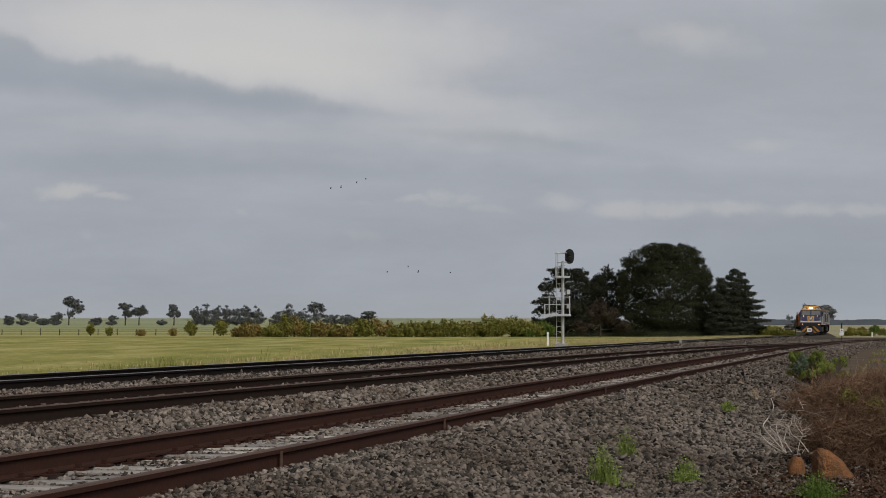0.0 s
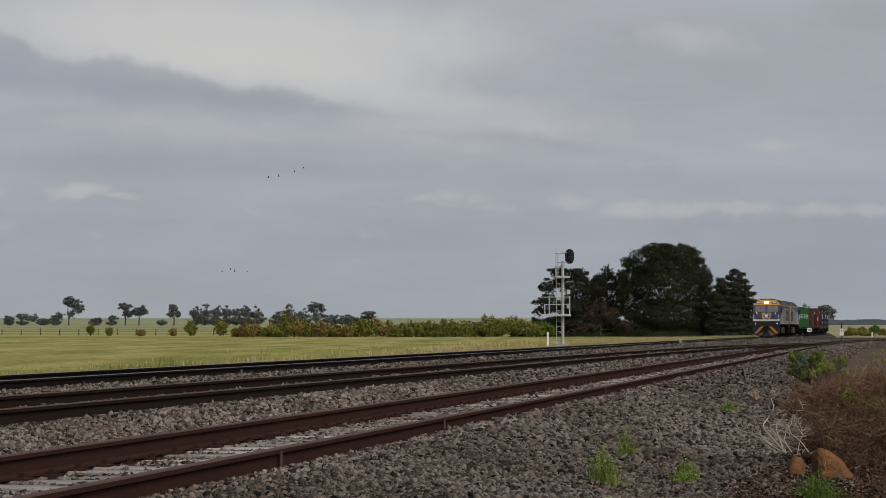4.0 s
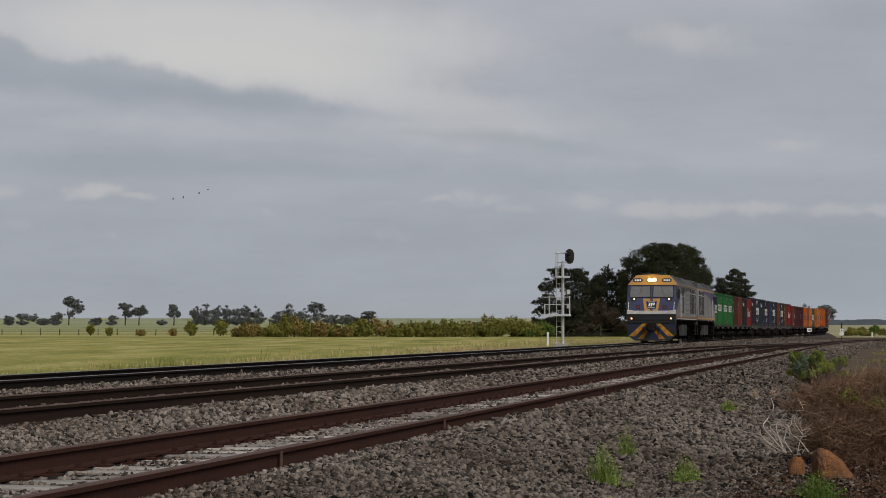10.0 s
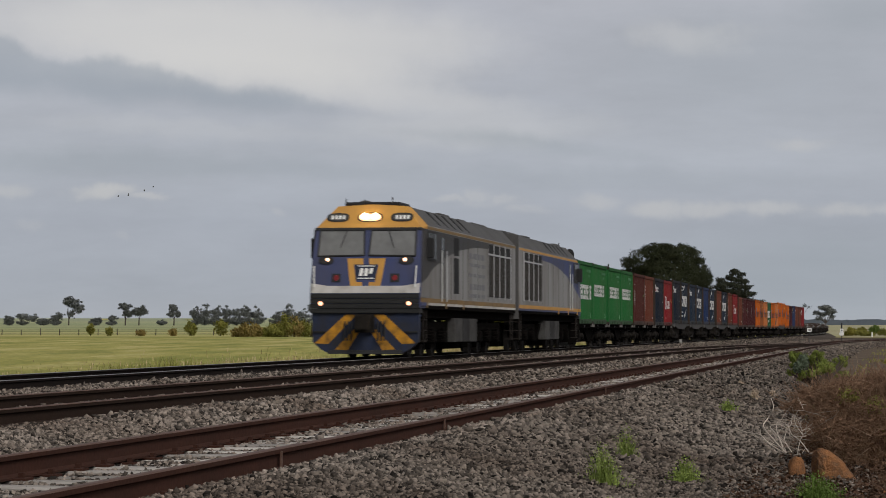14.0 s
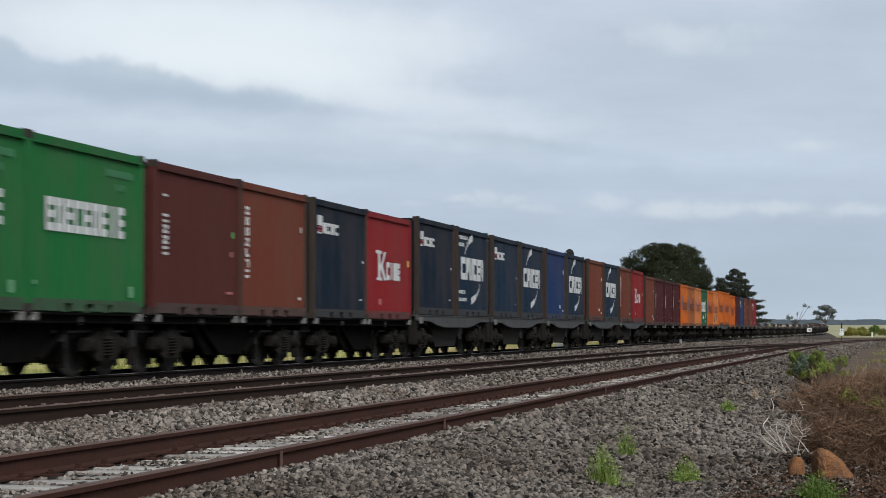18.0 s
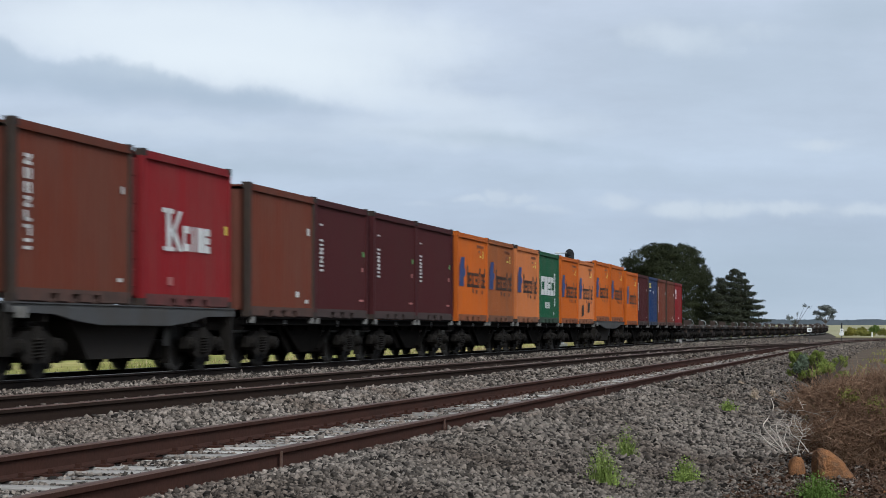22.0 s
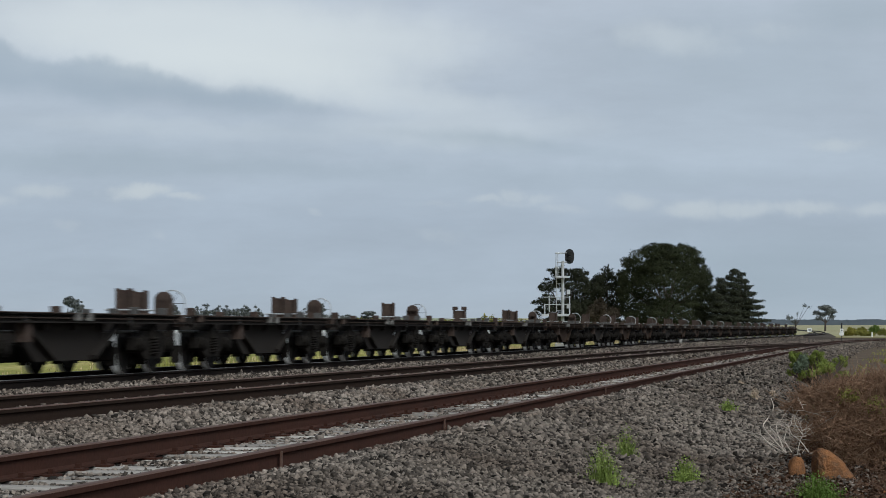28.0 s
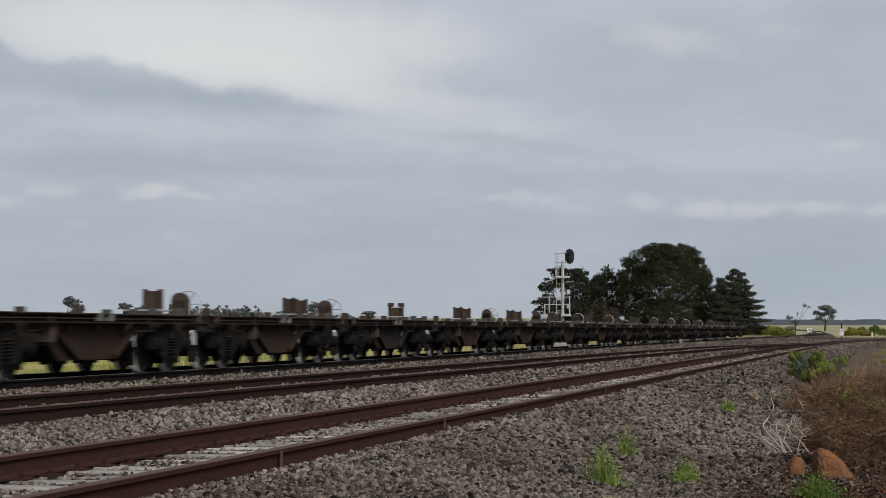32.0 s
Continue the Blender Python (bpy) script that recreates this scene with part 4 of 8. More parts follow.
        if gear != 3:
            v, f = ring(0.24, 0.012, (way * 5.72, -0.68, 1.20), "x")
            hoop = part("brake_wheel", mesh_of("brake_wheel", v, f, M["galv"]), None, w, "pale steel brake wheel")
            for q in (0, 60, 120):
                c, sn = 0.23 * math.cos(radians(q)), 0.23 * math.sin(radians(q))
                part("spoke", tube((way * 5.72, -0.68 - c, 1.20 - sn), (way * 5.72, -0.68 + c, 1.20 + sn), 0.006, 5), M["dull_metal"], hoop)
        part("rod", tube((way * 4.4, -0.2, 1.08), (way * 5.9, -0.2, 1.08), 0.014, 6), M["galv"], w)
        part("rod", tube((way * 4.45, 0.1, 1.10), (way * 4.45, 0.95, 1.10), 0.014, 6), M["galv"], w)
        y = -0.85
        for a, h in ((0.6, 0.10), (-0.9, 0.07), (-2.4, 0.09), (-3.6, 0.12), (3.4, 0.08), (5.5, 0.14), (-5.3, 0.12)):
            part("twist_lock", box((*at(a, a + 0.14), y - 0.2, y - 0.06, 0.98, 0.985 + h), bevel=0.01), M["rust_steel"] if a > 0 else M["dull_metal"], w)
        part("patch_panel", box((*at(-6.0, -5.4), -1.16, -1.13, 0.78, 0.97)), M["rust_steel"], w, "rust-brown end panel")
        part("step_box", box((*at(2.35, 2.6), -1.17, -1.0, 0.55, 0.86)), M["rust_steel"], w)
    return w


def build_fishbelly(label):
    """A container wagon with grey fish-bellied side beams."""
    w = thing("flat_wagon", label, "freight wagon", "wagons of the train")
    hl = 6.5
    for s in (-1, 1):
        prof = [(-hl, 1.12), (hl, 1.12), (hl, 0.98), (4.4, 0.96), (3.3, 0.86), (2.0, 0.80), (-2.0, 0.80), (-3.3, 0.86), (-4.4, 0.96), (-hl, 0.98)]
        part("side_beam", extrude_profile(prof, s * 1.20 - 0.03, s * 1.20 + 0.03, "y"), M["frame_grey"], w, "grey painted fish-bellied beam")
        part("top_flange", box((-hl, hl, s * 1.16 - 0.09, s * 1.16 + 0.09, 1.105, 1.128)), M["frame_grey"], w)
    part("centre_sill", box((-hl, hl, -0.2, 0.2, 0.55, 1.05)), M["steel_dark"], w)
    part("belly", extrude_profile([(-2.6, 0.9), (2.6, 0.9), (1.7, 0.26), (-1.7, 0.26)], -0.9, 0.9, "y"), M["steel_dark"], w)
    cross = bpy.data.meshes.new("crossbearer")
    b = box((-0.07, 0.07, -1.15, 1.15, 0.85, 1.10))
    b.to_mesh(cross)
    b.free()
    cross.materials.append(M["steel_dark"])
    for x in (-6.3, -4.6, -3, -1.5, 0, 1.5, 3, 4.6, 6.3):
        part("crossbearer", cross, None, w, m=pose(x, 0, 0))
    # The same added black block under the fish-bellied wagon.
    part("brake_rigging", box((-6.1, 6.1, -0.52, 0.52, 0.24, 0.50), (-3.0, -2.7, -0.8, 0.8, 0.22, 0.55), (2.7, 3.0, -0.8, 0.8, 0.22, 0.55), bevel=0.02), M["loco_bogie"], w)
    part("sign_plate", box((-6.25, -5.75, -1.26, -1.24, 0.90, 1.06)), M["lock_grey"], w, "weathered grey-white plate")
    part("buffer_step", box((-6.48, -6.3, -1.2, -1.0, 0.35, 1.0)), M["bogie"], w)
    part("buffer_step", box((6.3, 6.48, -1.2, -1.0, 0.35, 1.0)), M["bogie"], w)
    for x in (-4.75, 4.75):
        build_bogie(w, x)
    coupler(w, -hl, -1, 0.82)
    coupler(w, hl, 1, 0.82)
    return w

# ---- locomotives ----
L_BLUE = material("locomotive_blue_paint", (0.052, 0.066, 0.155), 0.5, vary=0.12, scale=1.0, fine=6, bump=0.03, dirt=(0.07, 0.065, 0.075), dirt_amount=0.6, stretch=(1, 1, 0.3), spec=0.15)
L_SILVER = material("locomotive_silver_paint", (0.255, 0.252, 0.252), 0.5, vary=0.12, scale=0.8, fine=6, bump=0.03, dirt=(0.115, 0.10, 0.088), dirt_amount=0.85, stretch=(1, 1, 0.3), spec=0.15)
L_GREY = material("locomotive_grey_blue_paint", (0.052, 0.053, 0.058), 0.5, vary=0.12, scale=0.8, fine=6, bump=0.03, dirt=(0.055, 0.048, 0.042), dirt_amount=0.7, stretch=(1, 1, 0.3), spec=0.15)
L_WORN = material("worn_grey_lettering", (0.17, 0.172, 0.19), 0.6, vary=0.2, scale=2, fine=9, bump=0.02, dirt=(0.24, 0.24, 0.24), dirt_amount=0.8, spec=0.12)
L_ROOF = material("sooty_roof_paint", (0.085, 0.083, 0.082), 0.65, vary=0.15, scale=0.7, fine=8, bump=0.05, dirt=(0.05, 0.046, 0.042), dirt_amount=0.85, spec=0.25)
L_YELLOW = material("golden_yellow_paint", (0.52, 0.27, 0.055), 0.5, vary=0.10, scale=1.2, fine=8, bump=0.03, dirt=(0.30, 0.15, 0.05), dirt_amount=0.5, spec=0.35)
L_GRILLE = material("dark_grille", (0.010, 0.010, 0.011), 0.8, vary=0.3, scale=2, fine=20, bump=0.1)
L_SILL = material("soiled_yellow_stripe", (0.24, 0.15, 0.06), 0.6, vary=0.2, scale=1.5, fine=8, bump=0.03, dirt=(0.12, 0.09, 0.06), dirt_amount=0.8, spec=0.2)
M["box_dark"] = material("sooty_grey_box", (0.040, 0.039, 0.040), 0.8, vary=0.2, scale=2, fine=10, dirt=(0.02, 0.018, 0.017), dirt_amount=0.8, spec=0.1)
M["box_grey"] = material("soiled_grey_box", (0.072, 0.070, 0.068), 0.8, vary=0.2, scale=2, fine=10, dirt=(0.018, 0.016, 0.015), dirt_amount=0.8, spec=0.1)
# Sky reflection is painted into the windscreen as a mid-grey, mottled base.
L_SCREEN = material("dusty_windscreen", (0.17, 0.17, 0.168), 0.18, vary=0.2, scale=1.2, fine=3, bump=0.0, dirt=(0.10, 0.10, 0.10), dirt_amount=0.7, spec=0.7)
L_CHEVRON = material("scuffed_yellow_paint", (0.50, 0.235, 0.022), 0.6, vary=0.25, scale=4.5, fine=14, bump=0.05, dirt=(0.07, 0.045, 0.025), dirt_amount=0.8, spec=0.2)
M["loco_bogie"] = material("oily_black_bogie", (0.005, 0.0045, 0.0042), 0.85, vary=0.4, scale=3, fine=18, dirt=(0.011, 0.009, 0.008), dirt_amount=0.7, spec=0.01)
L_WHITE = material("grubby_white_paint", (0.52, 0.50, 0.48), 0.6, vary=0.12, scale=2.5, fine=10, bump=0.03, dirt=(0.25, 0.22, 0.19), dirt_amount=0.7, spec=0.2)
L_RED = material("red_lens", (0.18, 0.012, 0.015), 0.3, vary=0.1, scale=4, fine=20, bump=0.0)
LAMP_HEAD = glow("headlamp_glow", (1.0, 0.74, 0.48), 26.0)
# Weak orange emission for the halo plate, not a lamp of its own.
LAMP_HALO = glow("headlamp_halo_glow", (1.0, 0.50, 0.24), 1.3)
LAMP_MARK = glow("marker_glow", (1.0, 0.56, 0.34), 3.6)
LAMP_DITCH = glow("ditch_lamp_glow", (1.0, 0.44, 0.25), 2.6)


def poly(points, faces, mat, name="panel"):
    return mesh_of(name, points, faces, mat)


def slab(points, y0, y1, mat, name="panel"):
    """A flat plate with the outline (x, z), between y0 and y1."""
    bm = extrude_profile(points, y0, y1, "y")
    me = bpy.data.meshes.new(name)
    bm.to_mesh(me)
    bm.free()
    me.materials.append(mat)
    return me


def wheel_big():
    me = wheelset_mesh(0.52)
    me.materials[1] = M["wheel"]
    return me


BIG_WHEELSET = wheel_big()


def face_point(y, z):
    """Depth of the cab's front at a height: upright below, raked windscreen, sloped brow."""
    return float(np.interp(z, [0.0, 1.7, 2.62, 3.40, 4.0], [0.02, 0.02, 0.24, 0.54, 0.95]))


def front_plate(outline, mat, lift=0.004, name="plate", thick=0.02):
    """A plate lying on the cab's front, with the outline (y, z)."""
    k = len(outline)
    v = [(face_point(y, z) - lift, y, z) for y, z in outline] + [(face_point(y, z) + thick, y, z) for y, z in outline]
    f = [tuple(range(k)), tuple(range(2 * k - 1, k - 1, -1))] + [(i, i + k, (i + 1) % k + k, (i + 1) % k) for i in range(k)]
    bm = bmesh.new()
    vs = [bm.verts.new(p) for p in v]
    for q in f:
        bm.faces.new([vs[i] for i in q])
    bmesh.ops.recalc_face_normals(bm, faces=bm.faces[:])
    me = bpy.data.meshes.new(name)
    bm.to_mesh(me)
    bm.free()
    me.materials.append(mat)
    return me


L_APRON = material("grimy_dark_blue_paint", (0.022, 0.030, 0.062), 0.6, vary=0.2, scale=2.0, fine=9, bump=0.04, dirt=(0.03, 0.028, 0.026), dirt_amount=0.8, spec=0.2)


def poly_plate(outline, x0, x1, mat, name):
    """A plate with the outline (y, z) between x0 and x1."""
    bm = extrude_profile(outline, x0, x1)
    me = bpy.data.meshes.new(name)
    bm.to_mesh(me)
    bm.free()
    me.materials.append(mat)
    return me


def oval(cy, cz, ry, rz, n=16, e=3.0):
    return [(cy + ry * math.copysign(abs(math.cos(a)) ** (2 / e), math.cos(a)), cz + rz * math.copysign(abs(math.sin(a)) ** (2 / e), math.sin(a))) for a in (2 * math.pi * i / n for i in range(n))]


def build_loco(label, trailing=False):
    """Nose at x = -9.25 in its own space."""
    loco = thing("diesel_locomotive", label, "locomotive", "locomotives")
    O = pose(-9.25, 0, 0)
    END = 18.25
    W = 1.45

    def add(name, me_or_bm, mat=None, lab="", to=loco):
        return part(name, me_or_bm, mat, to, lab, O if to is loco else None)

    # body and roof
    wall_prof = [(-W, 1.38), (-W, 3.50), (-0.2, 3.52), (0.2, 3.52), (W, 3.50), (W, 1.38)]
    body = add("body", extrude_profile(wall_prof, 1.25, END), L_SILVER)
    roof_prof = [(-W, 3.50), (-1.0, 3.98), (-0.45, 4.06), (0.45, 4.06), (1.0, 3.98), (W, 3.50)]
    add("roof", extrude_profile(roof_prof, 1.25, END), L_ROOF)
    # cab
    cab_v, cab_f = [], []
    rows = [(1.30, 1.45), (1.70, 1.47), (2.62, 1.44), (3.40, 1.40)]
    for z, w in rows:
        cab_v += [(face_point(0, z), -w, z), (face_point(0, z), w, z), (1.25, -W, z), (1.25, W, z)]
    for i in range(len(rows) - 1):
        a, b = 4 * i, 4 * i + 4
        cab_f += [(a, a + 1, b + 1, b), (a, b, b + 2, a + 2), (a + 1, a + 3, b + 3, b + 1)]
    cab_f.append((0, 2, 3, 1))
    add("cab_shell", poly(cab_v, cab_f, L_BLUE, "cab_shell"))
    brow_v = [(0.54, -1.42, 3.40), (0.54, 1.42, 3.40), (0.95, 0.90, 4.0), (0.95, -0.90, 4.0), (1.27, -W, 3.50), (1.27, W, 3.50), (1.27, 1.0, 3.99), (1.27, -1.0, 3.99), (1.27, -W, 3.40), (1.27, W, 3.40), (1.27, 0, 4.07), (0.98, 0, 4.05)]
    brow_f = [(0, 1, 2, 11, 3), (0, 3, 7, 4), (1, 5, 6, 2), (3, 11, 10, 7), (2, 6, 10, 11), (0, 4, 8), (1, 9, 5)]
    add("cab_brow", poly(brow_v, brow_f, L_YELLOW, "cab_brow"), lab="golden yellow brow above the windscreen")
    add("brow_trim", front_plate([(-1.43, 3.36), (1.43, 3.36), (1.43, 3.42), (-1.43, 3.42)], M["black"], 0.03))
    # windscreen
    for s in (-1, 1):
        a, b = 0.06 * s, 1.30 * s
        pane = add("windscreen_pane", front_plate([(a, 2.70), (b, 2.68), (b * 0.985, 3.33), (a * 1.6, 3.33)], L_SCREEN, 0.006))
        f = bmesh.new()
        for p, q in (((a, 2.68), (b, 2.66)), ((b, 2.66), (b * 0.985, 3.35)), ((b * 0.985, 3.35), (a * 1.6, 3.35)), ((a * 1.6, 3.35), (a, 2.68))):
            tube((face_point(0, p[1]) - 0.01, *p), (face_point(0, q[1]) - 0.01, *q), 0.024, 6, bm=f)
        add("window_frame", f, M["black"])
        wp = tube((face_point(0, 3.36) - 0.04, s * 0.55, 3.36), (face_point(0, 2.9) - 0.03, s * 0.72, 2.88), 0.010, 5)
        add("wiper", wp, M["black"])
        ln = front_plate([(s * 0.05, 2.62), (s * 0.02, 2.62), (s * 0.02, 3.38), (s * 0.05, 3.38)], L_BLUE, 0.012)
        add("centre_pillar", ln)
    # brow fittings
    add("headlamp_housing", front_plate(oval(0, 3.70, 0.34, 0.125), M["black"], 0.012), lab="black headlamp surround")
    # Glowing plate added behind the two lamps to draw their warm halo.
    if not trailing:
        add("headlamp_reflector", front_plate(oval(0, 3.70, 0.29, 0.10), LAMP_HALO, 0.02), lab="glowing plate giving the headlamps a warm halo")
    for y in (-0.14, 0.14):
        lamp = tube((face_point(0, 3.70) - 0.05, y, 3.70), (face_point(0, 3.70) + 0.1, y, 3.73), 0.088, 16)
        add("headlamp", lamp, M["glass"] if trailing else LAMP_HEAD)
    for s in (-1, 1):
        add("number_box", front_plate(oval(s * 0.86, 3.70, 0.30, 0.12), M["black"], 0.015), lab="oval number box")
        add("number_box_glass", front_plate(oval(s * 0.86, 3.70, 0.25, 0.085), M["dull_metal"], 0.022))
        for k in range(4):
            add("numeral_bar", front_plate([(s * 0.86 - 0.19 + k * 0.10, 3.65), (s * 0.86 - 0.13 + k * 0.10, 3.65), (s * 0.86 - 0.13 + k * 0.10, 3.75), (s * 0.86 - 0.19 + k * 0.10, 3.75)], M["white"], 0.027))
    for y, h in ((-0.55, 0.18), (0.7, 0.14), (0.2, 0.12)):
        add("aerial", tube((1.0, y, 3.95), (1.0, y, 4.06 + h), 0.015, 6), M["black"])
    add("horn", box((1.1, 1.5, 0.1, 0.35, 4.05, 4.16), bevel=0.03), M["dull_metal"])
    add("cab_roof_hatch", box((1.05, 2.6, -0.75, 0.75, 4.0, 4.12), bevel=0.04), L_ROOF if trailing else M["black"])
    # face fittings
    for s in (-1, 1):
        add("marker_housing", front_plate(oval(s * 1.07, 2.55, 0.20, 0.10, e=2.2), M["black"], 0.03))
        add("marker_lamp", tube((face_point(0, 2.56) - 0.06, s * 1.03, 2.57), (0.2, s * 1.03, 2.57), 0.045, 12), M["glass"] if trailing else LAMP_MARK)
        add("tail_lamp", front_plate([(s * 0.66, 1.98), (s * 0.90, 1.98), (s * 0.90, 2.20), (s * 0.66, 2.20)], M["black"], 0.02))
        add("tail_lens", front_plate(oval(s * 0.78, 2.09, 0.075, 0.075, e=2), L_RED, 0.03))
        add("ditch_lamp", tube((-0.05, s * 1.17, 1.42), (0.2, s * 1.17, 1.42), 0.055, 14), M["glass"] if trailing else LAMP_DITCH)
        add("ditch_lamp_rim", tube((-0.02, s * 1.17, 1.42), (0.2, s * 1.17, 1.42), 0.125, 14), M["black"])
        add("handrail", tube((-0.06, s * 1.34, 1.85), (0.02, s * 1.36, 2.4), 0.018, 6), M["white"])
    # badge: yellow brackets about a dark square with pale bars
    for s in (-1, 1):
        o = [(s * 0.08, 2.60), (s * 0.51, 2.60), (s * 0.40, 1.86), (s * 0.09, 1.86), (s * 0.09, 1.98), (s * 0.25, 1.98), (s * 0.33, 2.44), (s * 0.08, 2.44)]
        add("badge_bracket", front_plate(o, L_YELLOW, 0.006), lab="yellow bracket of the nose badge")
    add("badge", front_plate([(-0.27, 2.04), (0.27, 2.04), (0.29, 2.44), (-0.29, 2.44)], L_APRON, 0.01), lab="dark square nose badge")
    for z in (2.40, 2.08):
        add("badge_bar", front_plate([(-0.23, z - 0.012), (0.23, z - 0.012), (0.23, z + 0.012), (-0.23, z + 0.012)], M["white"], 0.014))
    for o in ([(-0.18, 2.14), (-0.09, 2.14), (-0.06, 2.34), (-0.15, 2.34)], [(-0.05, 2.14), (0.04, 2.14), (0.07, 2.34), (-0.02, 2.34)], [(0.08, 2.20), (0.17, 2.20), (0.20, 2.34), (0.11, 2.34)]):
        add("badge_mark", front_plate([(-y, z) for y, z in o], M["white"], 0.015))
    stripe = [(-1.44, 1.69), (1.44, 1.69), (1.45, 1.95), (1.0, 1.88), (-1.0, 1.88), (-1.45, 1.95)]
    add("nose_stripe", front_plate(stripe, L_WHITE, 0.008), lab="white stripe across the nose")
    # pilot: black beam, blue apron, yellow chevrons, plough
    bands = bmesh.new()
    for k in range(4):
        add_box(bands, -0.03 - 0.01 * (k % 2), 0.5, -1.44, 1.44, 1.17 + k * 0.13, 1.285 + k * 0.13)
    add("buffer_beam", bands, M["black"])
    add("apron", poly_plate([(-1.42, 1.17), (1.42, 1.17), (1.40, 0.42), (1.18, 0.22), (1.0, 0.13), (-1.0, 0.13), (-1.18, 0.22), (-1.40, 0.42)], 0.04, 0.35, M["loco_bogie"] if trailing else L_APRON, "apron"), lab="black pilot apron" if trailing else "dark blue pilot apron")
    for s in (-1, 1):
        for o in ([(0.22, 1.13), (0.52, 1.13), (1.34, 0.38), (0.98, 0.36)], [(0.12, 0.74), (0.30, 0.74), (0.80, 0.22), (0.46, 0.20)]):
            v = [(s * y, z) for y, z in o]
            me = mesh_of("chevron", [(0.036, y, z) for y, z in v] + [(0.06, y, z) for y, z in v], [(0, 1, 2, 3), (7, 6, 5, 4), (0, 4, 5, 1), (1, 5, 6, 2), (2, 6, 7, 3), (3, 7, 4, 0)], L_CHEVRON)
            add("chevron", me, lab="yellow warning chevron")
        add("step", box((0.0, 0.25, min(s * 1.05, s * 1.4), max(s * 1.05, s * 1.4), 0.66, 0.70)), M["black"])
        hose = bmesh.new()
        for k in range(3):
            tube((0.0, s * (0.34 + 0.09 * k), 0.95), (-0.08, s * (0.36 + 0.09 * k), 0.45), 0.022, 6, bm=hose)
        add("air_hose", hose, M["black"])
    add("plough", extrude_profile([(0.0, 0.10), (0.02, 0.20), (0.36, 0.24), (0.36, 0.10)], -0.98, 0.98, "y"), M["black"])
    cp = bmesh.new()
    add_box(cp, -0.42, 0.1, -0.11, 0.11, 0.80, 1.02)
    add_box(cp, -0.55, -0.25, -0.20, 0.16, 0.74, 1.08)
    add_box(cp, -0.05, 0.1, -0.26, 0.26, 0.66, 1.14)
    add("coupler", cp, M["bogie"])
    # sides
    for s in (-1, 1):
        y = s * W

        def side(name, outline, mat, lift=0.005, lab="", depth=0.012):
            y0, y1 = sorted((y - s * depth, y + s * lift))
            return add(name, slab(outline, y0, y1, mat, name), lab=lab)

        def rect(x0, x1, z0, z1):
            return [(x0, z0), (x1, z0), (x1, z1), (x0, z1)]

        side("waist_stripe", rect(0.9, END, 1.45, 1.57), L_YELLOW if trailing else L_SILL, 0.006, "yellow stripe along the sill")
        side("sill", rect(0.9, END, 1.38, 1.45), L_BLUE if trailing else L_WHITE, 0.004, "" if trailing else "grubby white line along the sill")
        side("valance", rect(0.9, END, 1.28, 1.38), M["loco_bogie"], 0.002)
        side("cant_stripe", rect(1.2, END, 3.40, 3.47), L_YELLOW if trailing else L_SILL, 0.006, "yellow stripe under the roof edge")
        # blue-grey sweep behind the cab down to the sill
        top_edge = [(1.26, 2.17), (2.3, 2.41), (4.4, 2.75), (6.8, 3.00), (9.4, 3.16), (12.0, 3.20), (13.5, 3.30)]
        side("livery_sweep", [(13.5, 3.38), (1.26, 3.38)] + top_edge, L_BLUE if trailing else L_GREY, 0.003, "blue sweep of paint along the body top" if trailing else "grey-blue sweep of paint along the body top")
        side("cab_side_panel", [(0.14, 1.58), (1.28, 1.58), (1.28, 2.175), (0.8, 2.06), (0.20, 1.95)], L_SILVER, 0.030, "silver lower panel of the cab side", 0.05)
        side("cab_side_panel", [(0.20, 1.955), (0.8, 2.065), (1.28, 2.18), (1.28, 3.38), (0.62, 3.38), (0.38, 2.65)], L_BLUE if trailing else L_GREY, 0.029, "", 0.06)
        side("waist_stripe", rect(0.10, 0.92, 1.45, 1.57), L_YELLOW if trailing else L_SILL, 0.032, "", 0.06)
        side("sill", rect(0.10, 0.92, 1.36, 1.45), L_BLUE, 0.031, "", 0.06)
        for x0 in (1.0, 4.1, 7.2):
            side("sill_patch", rect(x0, x0 + 0.28, 1.32, 1.52), L_YELLOW if trailing else L_SILL, 0.010)
        for x0, x1, z0, z1, frame_w in ((1.20, 2.35, 2.62, 3.30, 0.05),):
            side("cab_window", rect(x0, x1, z0, z1), M["glass_dark"], 0.046, "dark cab side window")
            side("cab_window_frame", rect(x0 - 0.05, x1 + 0.05, z0 - 0.05, z1 + 0.05), M["black"], 0.040)
            for xm in (x0 + 0.40, x0 + 0.80):
                side("window_bar", rect(xm - 0.02, xm + 0.02, z0, z1), M["black"], 0.054)
        mir = box((0.98, 1.10, min(y + s * 0.02, y + s * 0.20), max(y + s * 0.02, y + s * 0.20), 2.62, 3.16), bevel=0.02)
        add("mirror", mir, M["black"])
        for x in (3.28, 3.98):
            side("door_joint", rect(x, x + 0.03, 1.60, 3.36), M["dull_metal"], 0.008)
        side("door_window", rect(3.42, 3.83, 2.5, 3.25), M["glass_dark"], 0.014)
        for x in (3.22, 4.03):
            add("grab_rail", tube((x, y + s * 0.06, 1.5), (x, y + s * 0.06, 2.9), 0.018, 6), M["galv"])
        if not trailing:
            side("intake_grille", rect(5.6, 6.45, 1.75, 2.75), L_GRILLE, 0.01, "tall dark intake grille")
            side("intake_grille", rect(5.6, 6.45, 2.82, 3.32), L_GRILLE, 0.01)
